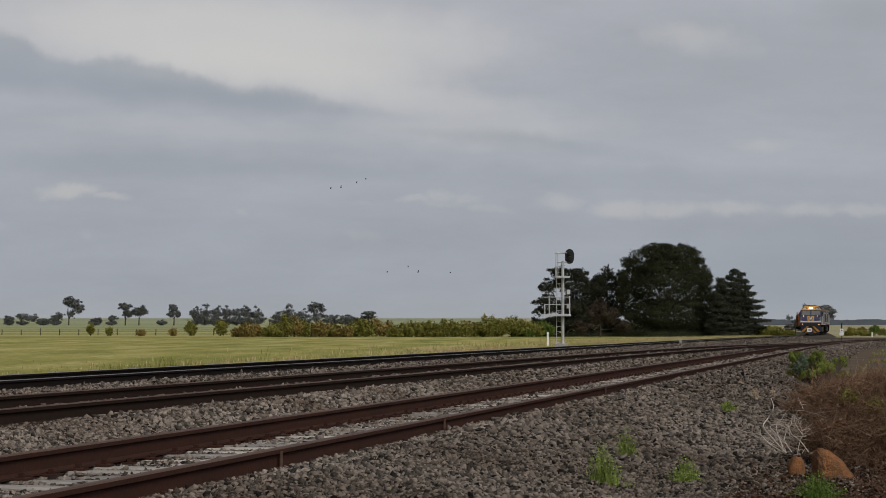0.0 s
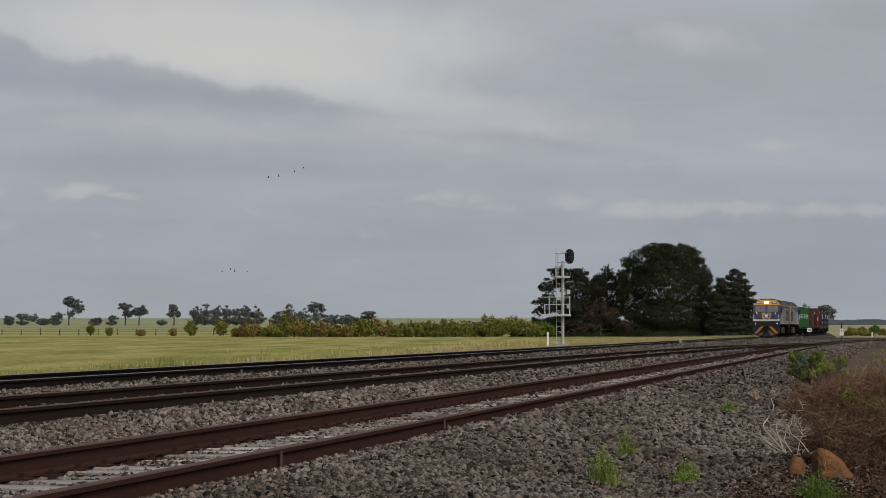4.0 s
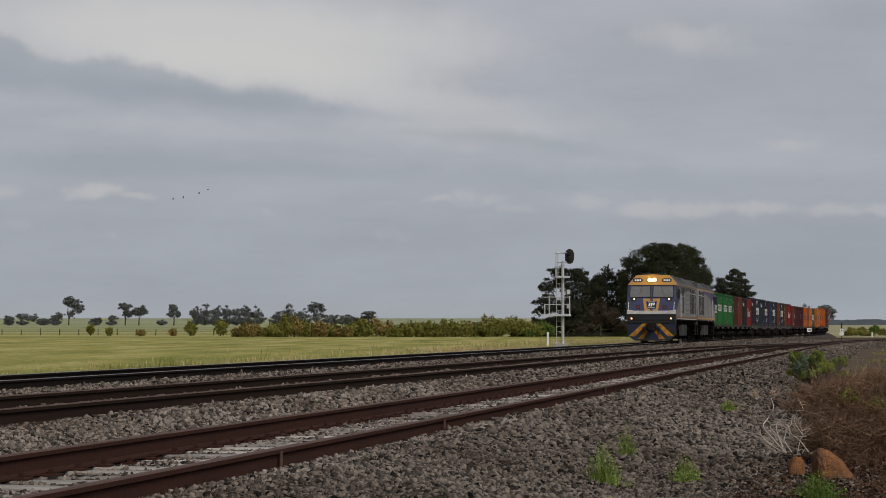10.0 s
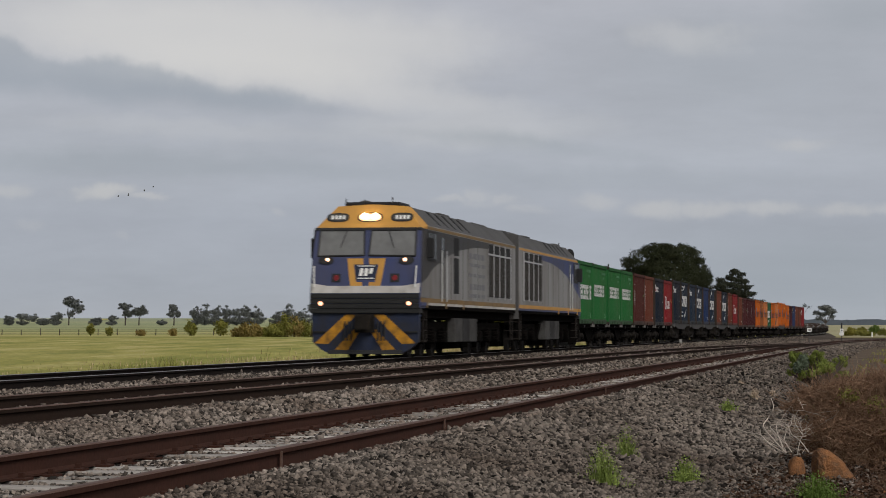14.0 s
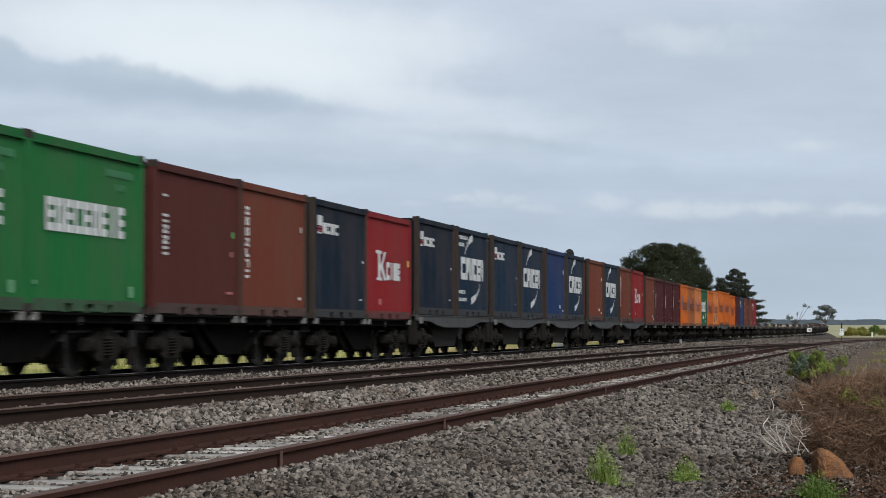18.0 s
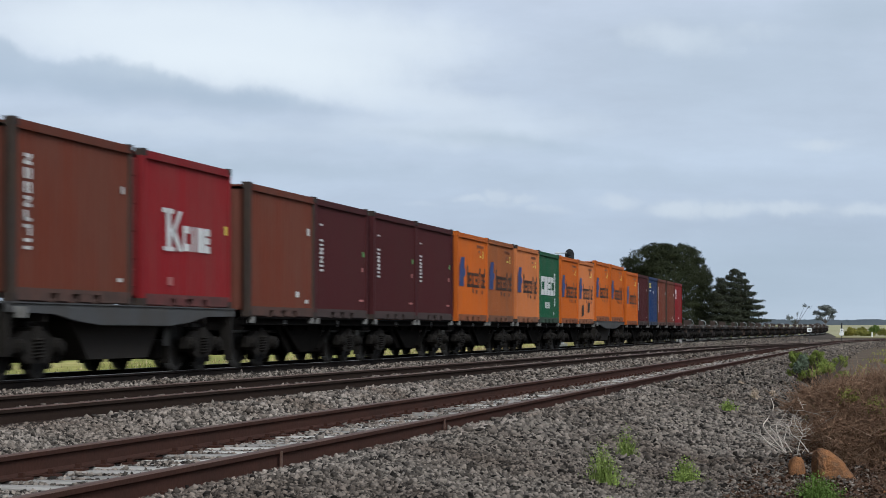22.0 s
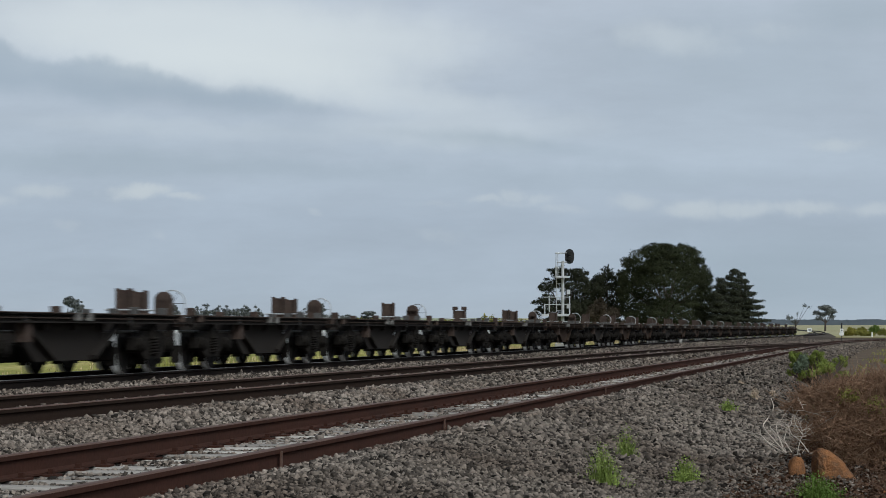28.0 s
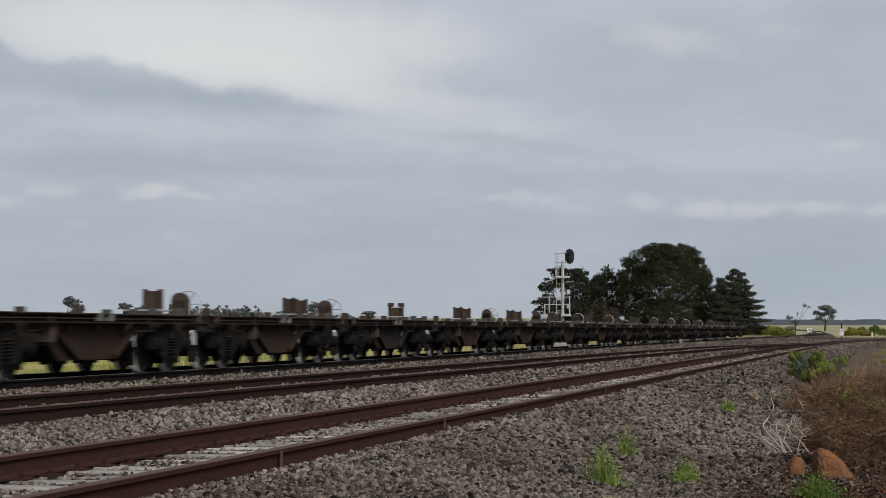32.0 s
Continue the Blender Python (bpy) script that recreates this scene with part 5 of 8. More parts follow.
        for i, (x0, x1, dark) in enumerate(((12.35, 13.25, True), (13.35, 14.5, True), (14.62, 15.75, True), (15.87, 17.0, True))):
            side("radiator_grille", rect(x0, x1, 1.74, 3.02), L_GRILLE if dark else M["dull_metal"], 0.012, "dark radiator grille" if dark else "")
            side("upper_grille", rect(x0, x1, 3.08, 3.34), L_GRILLE, 0.012)
            for k in range(1, 6):
                x = x0 + k * (x1 - x0) / 6
                part("louvre", box((x - 0.02, x + 0.02, min(y + s * 0.012, y + s * 0.03), max(y + s * 0.012, y + s * 0.03), 1.76, 3.0)), M["dull_metal"] if k % 2 else M["steel_dark"], loco, m=O)
            side("grille_frame", rect(x1 + 0.01, x1 + 0.10, 1.70, 3.36), M["galv"], 0.02)
        side("grille_sill", rect(12.3, 17.1, 3.02, 3.07), M["galv"], 0.025)
        for k in range(0 if trailing else 5):
            z = 2.98 - k * 0.30
            for q in range(4):
                x = 8.4 + 0.1 * (k % 2) + q * 0.80
                side("livery_mark", rect(x, x + (0.52, 0.66, 0.60)[(k + q) % 3], z - (0.17 if k in (0, 3) else 0.10), z), L_WORN, 0.008, "worn faded lettering" if k + q == 0 else "")
        for x in ((8.9, 5.9, 12.1, 17.3, 10.4, 7.4) if trailing else (7.2, 12.1, 17.3, 5.1, 8.2, 10.0, 4.4)):
            side("panel_joint", rect(x, x + 0.025, 1.6, 3.36), M["dull_metal"], 0.006)
        for k in range(5):
            x = 3.6 + k * 1.3
            o = [(x, -1.38 * s, 3.57), (x + 0.32, -1.38 * s, 3.57), (x + 0.02, -1.05 * s, 3.945), (x - 0.30, -1.05 * s, 3.945)]
            nrm = Vector((0, s * 0.69, 0.72)) * 0.006
            v = [(a, -b, c) for a, b, c in o]
            v = [tuple(Vector(p) + nrm) for p in v] + [tuple(Vector(p) - nrm) for p in v]
            add("roof_vent", mesh_of("roof_vent", v, [(0, 1, 2, 3), (7, 6, 5, 4), (0, 4, 5, 1), (1, 5, 6, 2), (2, 6, 7, 3), (3, 7, 4, 0)], L_GRILLE), lab="slanted dark roof vent")
        # underframe gear
        for x0, x1, m in ((6.4, 7.75, "box_grey"), (7.78, 9.1, "box_dark"), (9.13, 10.5, "box_grey")):
            add("equipment_box", box((x0, x1, s * 1.22 - 0.14, s * 1.22 + 0.14, 0.38, 1.06), bevel=0.02), M[m], "soiled grey equipment box under the frame")
        add("side_skirt", box((1.6, END - 0.2, s * 1.1 - 0.04, s * 1.1 + 0.04, 1.12, 1.30)), M["loco_bogie"])
        for x in (1.1, END - 0.6):
            st = bmesh.new()
            for k in range(4):
                add_box(st, x - 0.22, x + 0.22, min(s * 1.2, s * 1.42), max(s * 1.2, s * 1.42), 0.42 + k * 0.28, 0.45 + k * 0.28)
            for dx in (-0.23, 0.23):
                add_box(st, x + dx - 0.015, x + dx + 0.015, s * 1.40 - 0.015, s * 1.40 + 0.015, 0.40, 1.4)
            add("cab_steps", st, M["steel_dark"])
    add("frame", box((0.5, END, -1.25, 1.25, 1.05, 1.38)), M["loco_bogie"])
    # Added black filler so that the gap under the body reads dark.
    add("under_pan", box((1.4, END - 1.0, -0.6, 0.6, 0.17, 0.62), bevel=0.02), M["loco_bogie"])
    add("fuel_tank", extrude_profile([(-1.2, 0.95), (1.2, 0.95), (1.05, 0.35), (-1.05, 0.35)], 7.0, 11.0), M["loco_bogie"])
    add("end_wall", box((END - 0.02, END + 0.02, -1.43, 1.43, 1.1, 3.90)), L_ROOF)
    add("gangway", box((END + 0.01, END + 0.16, -0.45, 0.45, 1.1, 3.2), bevel=0.03), M["black"])
    for x0, x1, w, h in ((8.6, 10.4, 0.55, 4.20), (11.8, 13.2, 0.6, 4.16), (14.0, 16.8, 0.7, 4.14), (4.4, 5.6, 0.4, 4.13)):
        add("roof_hatch", box((x0, x1, -w, w, 4.02, h - 0.04), bevel=0.03), L_ROOF)
    for cx in (3.95, 14.3):
        bg = new("bogie", BIG_BOLSTER)
        bg.parent, bg.matrix_basis = loco, O @ pose(cx, 0, 0)
        for s in (-1, 1):
            part("side_frame", BIG_FRAME, None, bg, m=pose(0, s * 1.05, 0, 0, 0, 0 if s < 0 else 180))
            for a in (-1.85, 0, 1.85):
                part("axle_box", BIG_BOX, None, bg, m=pose(a, s * 1.05, 0, 0, 0, 0 if s < 0 else 180))
            for a in (-0.95, 0.95):
                part("spring", BIG_SPRING, None, bg, m=pose(a, s * 1.05, 0, 0, 0, 0 if s < 0 else 180))
        for a in (-1.85, 0, 1.85):
            part("traction_motor", BIG_MOTOR, None, bg, m=pose(a + 0.62, 0, 0))
            part("brake_shoe", BIG_SHOE, None, bg, m=pose(a, 0, 0))
            part("wheelset", BIG_WHEELSET, None, bg, m=pose(a, 0, 0.52))
    return loco


def quick(name, bm, mat):
    me = bpy.data.meshes.new(name)
    bm.to_mesh(me)
    bm.free()
    me.materials.append(mat)
    return me


BIG_BOLSTER = quick("bolster", box((-0.5, 0.5, -1.0, 1.0, 0.7, 1.0), bevel=0.03), M["loco_bogie"])
BIG_FRAME = quick("side_frame", extrude_profile([(-2.5, 0.62), (-2.5, 0.95), (2.5, 0.95), (2.5, 0.62), (2.2, 0.58), (1.5, 0.74), (0.4, 0.70), (0, 0.6), (-0.4, 0.70), (-1.5, 0.74), (-2.2, 0.58)], -0.08, 0.06, "y"), M["loco_bogie"])
BIG_BOX = quick("axle_box", box((-0.2, 0.2, -0.16, 0.1, 0.36, 0.70), bevel=0.03), M["loco_bogie"])
BIG_MOTOR = quick("traction_motor", box((-0.36, 0.36, -0.66, 0.66, 0.22, 0.86), bevel=0.08), M["loco_bogie"])
BIG_SHOE = quick("brake_shoe", box((-0.66, -0.55, -0.86, -0.64, 0.2, 0.85), (-0.66, -0.55, 0.64, 0.86, 0.2, 0.85), bevel=0.02), M["loco_bogie"])
_b = bmesh.new()
coil(_b, 0, -0.12, 0.40, 0.38, 0.11)
BIG_SPRING = quick("spring", _b, M["loco_bogie"])

# ---- paint marks on the containers ----
MARK_Y = -(CW / 2 - 0.035) - 0.004
M["mark_white"] = material("white_lettering", (0.62, 0.62, 0.61), 0.6, vary=0.1, scale=2, fine=12, bump=0.0, dirt=(0.35, 0.34, 0.33), dirt_amount=0.5)
M["mark_dark"] = material("black_brown_lettering", (0.024, 0.014, 0.010), 0.75, vary=0.2, scale=2, fine=12, bump=0.0)
M["mark_blue"] = material("blue_emblem", (0.012, 0.034, 0.15), 0.5, vary=0.1, scale=2, fine=12, bump=0.0)
M["mark_yellow"] = material("yellow_sticker", (0.62, 0.52, 0.08), 0.6, vary=0.1, scale=2, fine=12, bump=0.0)
M["mark_green"] = material("green_sticker", (0.10, 0.34, 0.09), 0.6, vary=0.1, scale=2, fine=12, bump=0.0)
M["mark_rust"] = material("rust_brown_print", (0.16, 0.045, 0.015), 0.6, vary=0.2, scale=2, fine=12, bump=0.0)
M["mark_pale_green"] = material("pale_green_print", (0.14, 0.30, 0.16), 0.6, vary=0.2, scale=2, fine=12, bump=0.0)
M["mark_pale_red"] = material("pale_red_print", (0.34, 0.12, 0.11), 0.6, vary=0.2, scale=2, fine=12, bump=0.0)
M["red_lettering"] = material("red_stripe_print", (0.32, 0.02, 0.03), 0.6, vary=0.2, scale=2, fine=12, bump=0.0)
M["mark_faded"] = material("faded_green_print", (0.05, 0.17, 0.075), 0.7, vary=0.2, scale=2, fine=12, bump=0.0)


def flat_mesh(name, polys, mat):
    """Flat shapes (u from the leading edge, z) on the near side of a container."""
    v, f = [], []
    for o in polys:
        k = len(v)
        v += [(u - CL / 2, MARK_Y, z) for u, z in o]
        f.append(tuple(range(k, k + len(o))))
    return mesh_of(name, v, f, mat)


def bar(u0, u1, z0, z1):
    return [(u0, z0), (u1, z0), (u1, z1), (u0, z1)]


def block_row(u0, u1, z0, z1, n, kinds, heavy=0.30, wide=0.84):
    """A row of block shapes: o open square, c open to the right, i upright, x solid."""
    out, w = [], (u1 - u0) / n
    t = min(heavy * w, 0.36 * (z1 - z0))
    for i in range(n):
        a, b, k = u0 + i * w, u0 + (i + wide) * w, kinds[i % len(kinds)]
        m = (z0 + z1) / 2
        if k == "x":
            out.append(bar(a, b, z0, z1))
        elif k == "i":
            out.append(bar((a + b) / 2 - t / 2, (a + b) / 2 + t / 2, z0, z1))
        else:
            out += [bar(a, a + t, z0, z1), bar(a + t, b, z1 - t * 0.8, z1), bar(a + t, b, z0, z0 + t * 0.8)]
            if k == "o":
                out.append(bar(b - t, b, z0 + t * 0.8, z1 - t * 0.8))
            if k == "e":
                out.append(bar(a + t, b, m - t * 0.35, m + t * 0.35))
    return out


def glyph_column(u0, u1, z0, z1, n, seed):
    """A column of worn glyph-sized blocks reading downwards, each of a few strokes."""
    rng, out, step = random.Random(seed), [], (z1 - z0) / n
    for i in range(n):
        top, low = z1 - i * step, z1 - (i + 0.78) * step
        h, w = top - low, u1 - u0
        kind = rng.choice("ldobz")
        out.append(bar(u0, u1, top - 0.32 * h, top) if kind in "dbz" else bar(u0, u0 + 0.4 * w, low, top))
        if kind in "ob":
            out.append(bar(u1 - 0.36 * w, u1, low, top))
        if kind in "dlz":
            out.append(bar(u0, u1, low, low + 0.32 * h))
        if kind in "z":
            out.append([(u0, low + 0.3 * h), (u0 + 0.4 * w, low + 0.3 * h), (u1, top - 0.3 * h), (u1 - 0.4 * w, top - 0.3 * h)])
    return out


def swoosh(points, w0, w1, n=5):
    """A broken arc of paint through three places, growing from thin dashes to a solid head."""
    (ax, az), (bx, bz), (cx, cz) = points
    out = []

    def at(t):
        return Vector((ax * (1 - t) ** 2 + 2 * bx * t * (1 - t) + cx * t * t, az * (1 - t) ** 2 + 2 * bz * t * (1 - t) + cz * t * t))

    for i in range(n):
        t0, t1 = i / n, (i + (0.62 if i < n - 2 else 1.0)) / n
        p, q = at(t0), at(t1)
        d = (q - p).normalized()
        m = Vector((-d.y, d.x))
        u, v = m * (w0 + (w1 - w0) * t0), m * (w0 + (w1 - w0) * t1)
        o = [tuple(p - u), tuple(q - v), tuple(q + v), tuple(p + u)]
        out.append(o)
    return out


MARKS = {}


def marks_for(key):
    """The sets of painted marks, each a list of (part name, mesh)."""
    if key in MARKS:
        return MARKS[key]
    r, W = [], M["mark_white"]
    if key in ("green", "green_wide"):
        u0, u1, z0, z1 = (0.85, 4.95, 1.20, 1.70) if key == "green" else (0.45, 5.60, 1.02, 1.62)
        r.append(("lettering", flat_mesh("lettering", block_row(u0, u1, z0, z1, 9, "eoeceoeie", 0.33, 0.86), W)))
        r.append(("small_print", flat_mesh("small_print", [bar(3.9 + 0.19 * i, 4.05 + 0.19 * i, 2.17, 2.28) for i in range(8)] + [bar(4.45 + 0.16 * i, 4.56 + 0.16 * i, 1.96, 2.06) for i in range(3)], M["mark_faded"])))
        r.append(("sticker", flat_mesh("sticker", [bar(5.15, 5.4, 0.26, 0.44), bar(0.3, 0.42, 0.40, 0.46)], M["mark_pale_green"])))
    if key == "logo":
        slant = [[(1.72, 1.08), (2.0, 1.08), (2.12, 1.74), (1.78, 1.74)], [(2.12, 1.74), (2.02, 1.30), (2.28, 1.30), (2.40, 1.74)], [(2.36, 1.08), (2.66, 1.08), (2.62, 1.74), (2.40, 1.74)], [(2.74, 1.08), (3.0, 1.08), (3.12, 1.74), (2.80, 1.74)]]
        r.append(("lettering", flat_mesh("lettering", block_row(0.80, 1.76, 1.08, 1.74, 1, "c", 0.38, 0.92) + slant + block_row(3.12, 4.62, 1.08, 1.74, 2, "ce", 0.36, 0.90) + [[(4.52, 1.08), (4.66, 1.08), (4.72, 1.74), (4.52, 1.74)], [(4.72, 1.74), (4.80, 1.2), (4.90, 1.2), (4.90, 1.74)], bar(4.94, 5.12, 1.08, 1.74)], W)))
        r.append(("swoosh", flat_mesh("swoosh", swoosh(((1.55, 1.84), (1.85, 2.20), (3.0, 2.36)), 0.035, 0.115), W)))
        r.append(("swoosh", flat_mesh("swoosh", swoosh(((4.45, 0.98), (4.25, 0.62), (2.75, 0.46)), 0.03, 0.11), W)))
    if key == "logo_text":
        r += marks_for("logo")
        r.append(("small_print", flat_mesh("small_print", block_row(0.45, 2.0, 2.26, 2.36, 9, "xox") + block_row(0.45, 1.4, 2.05, 2.15, 5, "xxo") + block_row(0.45, 1.6, 0.66, 0.76, 6, "xox") + block_row(0.45, 1.9, 0.44, 0.54, 8, "xxo"), W)))
    if key == "band":
        r.append(("lettering", flat_mesh("lettering", block_row(1.05, 2.75, 1.86, 2.10, 4, "xcxc", 0.34, 0.9) + [bar(0.5, 1.0, 2.02, 2.24), bar(0.5, 0.9, 1.84, 1.88)], W)))
        r.append(("emblem", flat_mesh("emblem", [bar(0.5, 0.95, 1.89, 1.93), bar(0.5, 0.95, 1.96, 2.00)], M["red_lettering"])))
        r.append(("sticker", flat_mesh("sticker", [bar(5.5, 5.62, 1.30, 1.36), bar(5.2, 5.4, 0.42, 0.46)], W)))
    if key == "tall":
        k = [[(1.55, 0.99), (1.85, 0.99), (1.80, 1.64), (1.50, 1.64)], bar(1.25, 2.0, 1.60, 1.68), bar(1.35, 2.05, 0.95, 1.02), [(1.82, 1.30), (2.30, 0.96), (2.62, 0.96), (2.0, 1.42)], [(1.84, 1.24), (2.30, 1.66), (2.55, 1.66), (1.98, 1.18)]]
        r.append(("lettering", flat_mesh("lettering", k + block_row(2.62, 4.5, 0.98, 1.42, 4, "cixe", 0.42, 0.95), W)))
        r.append(("sticker", flat_mesh("sticker", [bar(1.6, 1.95, 0.36, 0.5)], M["mark_pale_red"])))
        r.append(("sticker", flat_mesh("sticker", [bar(5.55, 5.75, 1.36, 1.52)], M["mark_yellow"])))
    if key == "column":
        r.append(("lettering", flat_mesh("lettering", glyph_column(0.55, 0.86, 0.70, 2.12, 7, 5), W)))
        r.append(("sticker", flat_mesh("sticker", [bar(5.2, 5.45, 0.36, 0.42), bar(5.4, 5.52, 1.78, 1.9)], W)))
    if key == "short_column":
        r.append(("lettering", flat_mesh("lettering", [bar(0.62, 0.92, 2.02, 2.06)] + glyph_column(0.62, 0.96, 0.98, 1.72, 4, 3), W)))
        r.append(("sticker", flat_mesh("sticker", [bar(5.42, 5.6, 1.46, 1.58)], M["mark_green"])))
        r.append(("sticker", flat_mesh("sticker", [bar(5.0, 5.5, 0.40, 0.45), bar(5.3, 5.5, 1.1, 1.2)], M["mark_pale_red"])))
    if key == "emblem":
        fig = [[(0.50, 1.02), (1.30, 1.02), (1.36, 1.32), (1.62, 1.36), (1.62, 1.52), (1.36, 1.56), (1.48, 1.88), (0.80, 1.88), (0.60, 1.66)]]
        r.append(("emblem", flat_mesh("emblem", fig, M["mark_blue"])))
        word = block_row(1.92, 5.56, 1.02, 1.46, 9, "oeoceoioe", 0.27, 0.84) + [bar(1.92, 2.14, 1.46, 1.66), bar(4.35, 4.58, 1.46, 1.62), bar(5.34, 5.54, 1.46, 1.62), bar(3.0, 3.2, 0.86, 0.98), bar(3.72, 3.94, 0.84, 0.95), bar(4.86, 5.08, 0.84, 0.95)]
        r.append(("lettering", flat_mesh("lettering", word, M["mark_dark"])))
        r.append(("sticker", flat_mesh("sticker", [bar(4.45, 4.75, 1.95, 2.0), bar(5.05, 5.17, 1.92, 2.16)], M["mark_yellow"])))
        r.append(("small_print", flat_mesh("small_print", block_row(3.9, 5.2, 2.24, 2.32, 7, "xox") + [bar(4.2, 4.5, 2.08, 2.15)], M["mark_rust"])))
    if key == "emblem_rust":
        r += marks_for("emblem")
        r.append(("stain", flat_mesh("stain", [[(1.4, 0.28), (2.3, 0.36), (2.2, 0.78), (1.5, 0.74)], [(3.6, 0.45), (4.3, 0.5), (4.5, 0.9), (3.7, 0.84)]], M["mark_dark"])))
    if key == "big_white":
        r.append(("lettering", flat_mesh("lettering", block_row(0.75, 4.5, 1.02, 1.70, 4, "uxec", 0.34, 0.92) + block_row(1.9, 3.3, 0.54, 0.76, 3, "xex") + [bar(4.62, 4.90, 1.02, 1.86), bar(4.70, 4.90, 0.62, 0.92), bar(4.3, 4.55, 0.3, 0.42)], W)))
        r.append(("sticker", flat_mesh("sticker", [bar(0.25, 0.5, 1.62, 1.86)], M["mark_green"])))
    if key == "yellow_square":
        r.append(("emblem", flat_mesh("emblem", block_row(0.9, 2.0, 2.0, 2.26, 2, "oc"), M["mark_yellow"])))
        r.append(("sticker", flat_mesh("sticker", [bar(3.1, 3.5, 1.72, 1.86), bar(1.0, 1.9, 1.82, 1.87)], W)))
    if key == "white_patch":
        r.append(("emblem", flat_mesh("emblem", [[(0.8, 1.9), (1.7, 1.9), (1.8, 2.16), (0.7, 2.2)], bar(1.3, 1.7, 1.62, 1.88), bar(0.9, 1.15, 1.62, 1.74)], W)))
        r.append(("sticker", flat_mesh("sticker", [bar(3.3, 3.6, 0.4, 0.5)], W)))
    if key == "stickers":
        r.append(("sticker", flat_mesh("sticker", [bar(4.2, 4.5, 0.42, 0.54), bar(5.1, 5.4, 0.30, 0.38), bar(5.3, 5.5, 1.75, 1.9)], W)))
    MARKS[key] = r
    return r

# ---- plants ----


def leaf_material(name, dark, light, vary=0.35, fleck=0.35):
    return material(name, tuple((a + b) / 2 for a, b in zip(dark, light)), 0.9, vary=vary, scale=0.35, fine=1.3, bump=0.0, dirt=dark, dirt_amount=0.8, island=fleck, spec=0.08)


M["cypress"] = leaf_material("cypress_foliage", (0.024, 0.028, 0.0145), (0.050, 0.055, 0.028), 0.25, 0.15)
M["pine"] = leaf_material("dark_pine_foliage", (0.023, 0.025, 0.016), (0.044, 0.047, 0.029), 0.25, 0.15)
M["pine_light"] = leaf_material("grey_green_cypress_foliage", (0.030, 0.033, 0.023), (0.058, 0.062, 0.042), 0.25, 0.2)
M["grey_leaf"] = leaf_material("grey_green_leaves", (0.085, 0.11, 0.07), (0.16, 0.19, 0.13))
M["gorse"] = leaf_material("olive_shrub_foliage", (0.12, 0.125, 0.028), (0.27, 0.25, 0.062))
M["gorse_brown"] = leaf_material("browned_shrub_foliage", (0.17, 0.125, 0.038), (0.33, 0.25, 0.085))
M["leaf_green"] = leaf_material("fresh_green_leaves", (0.075, 0.115, 0.022), (0.15, 0.21, 0.05))
M["shrub_leaf"] = leaf_material("yellow_green_shrub_leaves", (0.115, 0.150, 0.032), (0.28, 0.32, 0.075))
M["leaf_yellow"] = leaf_material("yellow_flowering_leaves", (0.20, 0.185, 0.04), (0.36, 0.32, 0.075))
M["blade_green"] = leaf_material("weed_blades", (0.07, 0.12, 0.024), (0.17, 0.25, 0.055))
M["straw"] = leaf_material("dry_straw_grass", (0.36, 0.28, 0.16), (0.55, 0.44, 0.26))
M["pale_straw"] = leaf_material("bleached_pale_straw", (0.34, 0.26, 0.19), (0.58, 0.46, 0.34))
M["verge_green"] = leaf_material("yellow_green_verge_grass", (0.30, 0.295, 0.10), (0.46, 0.43, 0.18))
M["tuft"] = leaf_material("grass_tuft_blades", (0.19, 0.20, 0.05), (0.34, 0.33, 0.10))
M["twig"] = leaf_material("dead_brown_twigs", (0.125, 0.074, 0.049), (0.42, 0.265, 0.170))
M["twig_pale"] = leaf_material("pale_dry_twigs", (0.32, 0.23, 0.16), (0.58, 0.45, 0.34))
M["dead_leaf"] = leaf_material("withered_brown_leaves", (0.10, 0.056, 0.037), (0.26, 0.155, 0.090))
M["litter"] = leaf_material("rotting_leaf_litter", (0.035, 0.022, 0.016), (0.12, 0.07, 0.045))
M["bleached"] = material("bleached_dead_wood", (0.46, 0.40, 0.345), 0.9, vary=0.25, scale=3, fine=20, bump=0.2, spec=0.1)
M["bark"] = material("bark", (0.075, 0.06, 0.05), 0.95, vary=0.35, scale=1.5, fine=8, bump=0.5, stretch=(1, 1, 0.2), spec=0.1)
M["dry_brush"] = leaf_material("grey_brown_dry_brush", (0.042, 0.034, 0.025), (0.080, 0.063, 0.045))
M["rock"] = material("orange_brown_rock", (0.215, 0.100, 0.044), 0.95, vary=0.5, scale=13, fine=70, bump=1.0, dirt=(0.085, 0.058, 0.042), dirt_amount=0.9, spec=0.05)
M["weed_leaf"] = leaf_material("pale_weed_leaves", (0.15, 0.20, 0.043), (0.29, 0.37, 0.10))
# Distance haze is part of this blue-grey base colour.
M["far_wood"] = material("far_woods", (0.088, 0.102, 0.114), 0.95, vary=0.12, scale=0.02, fine=0.05, bump=0.0, island=0.10, spec=0.05)
# Foliage lightened and greyed to paint the haze over far trees.
M["far_tree"] = leaf_material("haze_paled_far_foliage", (0.105, 0.113, 0.113), (0.175, 0.183, 0.168), 0.2)


def raw_mesh(name, v, f, mat):
    """A mesh of triangles from arrays."""
    me = bpy.data.meshes.new(name)
    me.vertices.add(len(v))
    me.vertices.foreach_set("co", np.ascontiguousarray(v, np.float32).reshape(-1))
    me.loops.add(f.size)
    me.loops.foreach_set("vertex_index", f.reshape(-1).astype(np.int32))
    me.polygons.add(len(f))
    me.polygons.foreach_set("loop_start", (np.arange(len(f)) * 3).astype(np.int32))
    me.update(calc_edges=True)
    me.materials.append(mat)
    return me


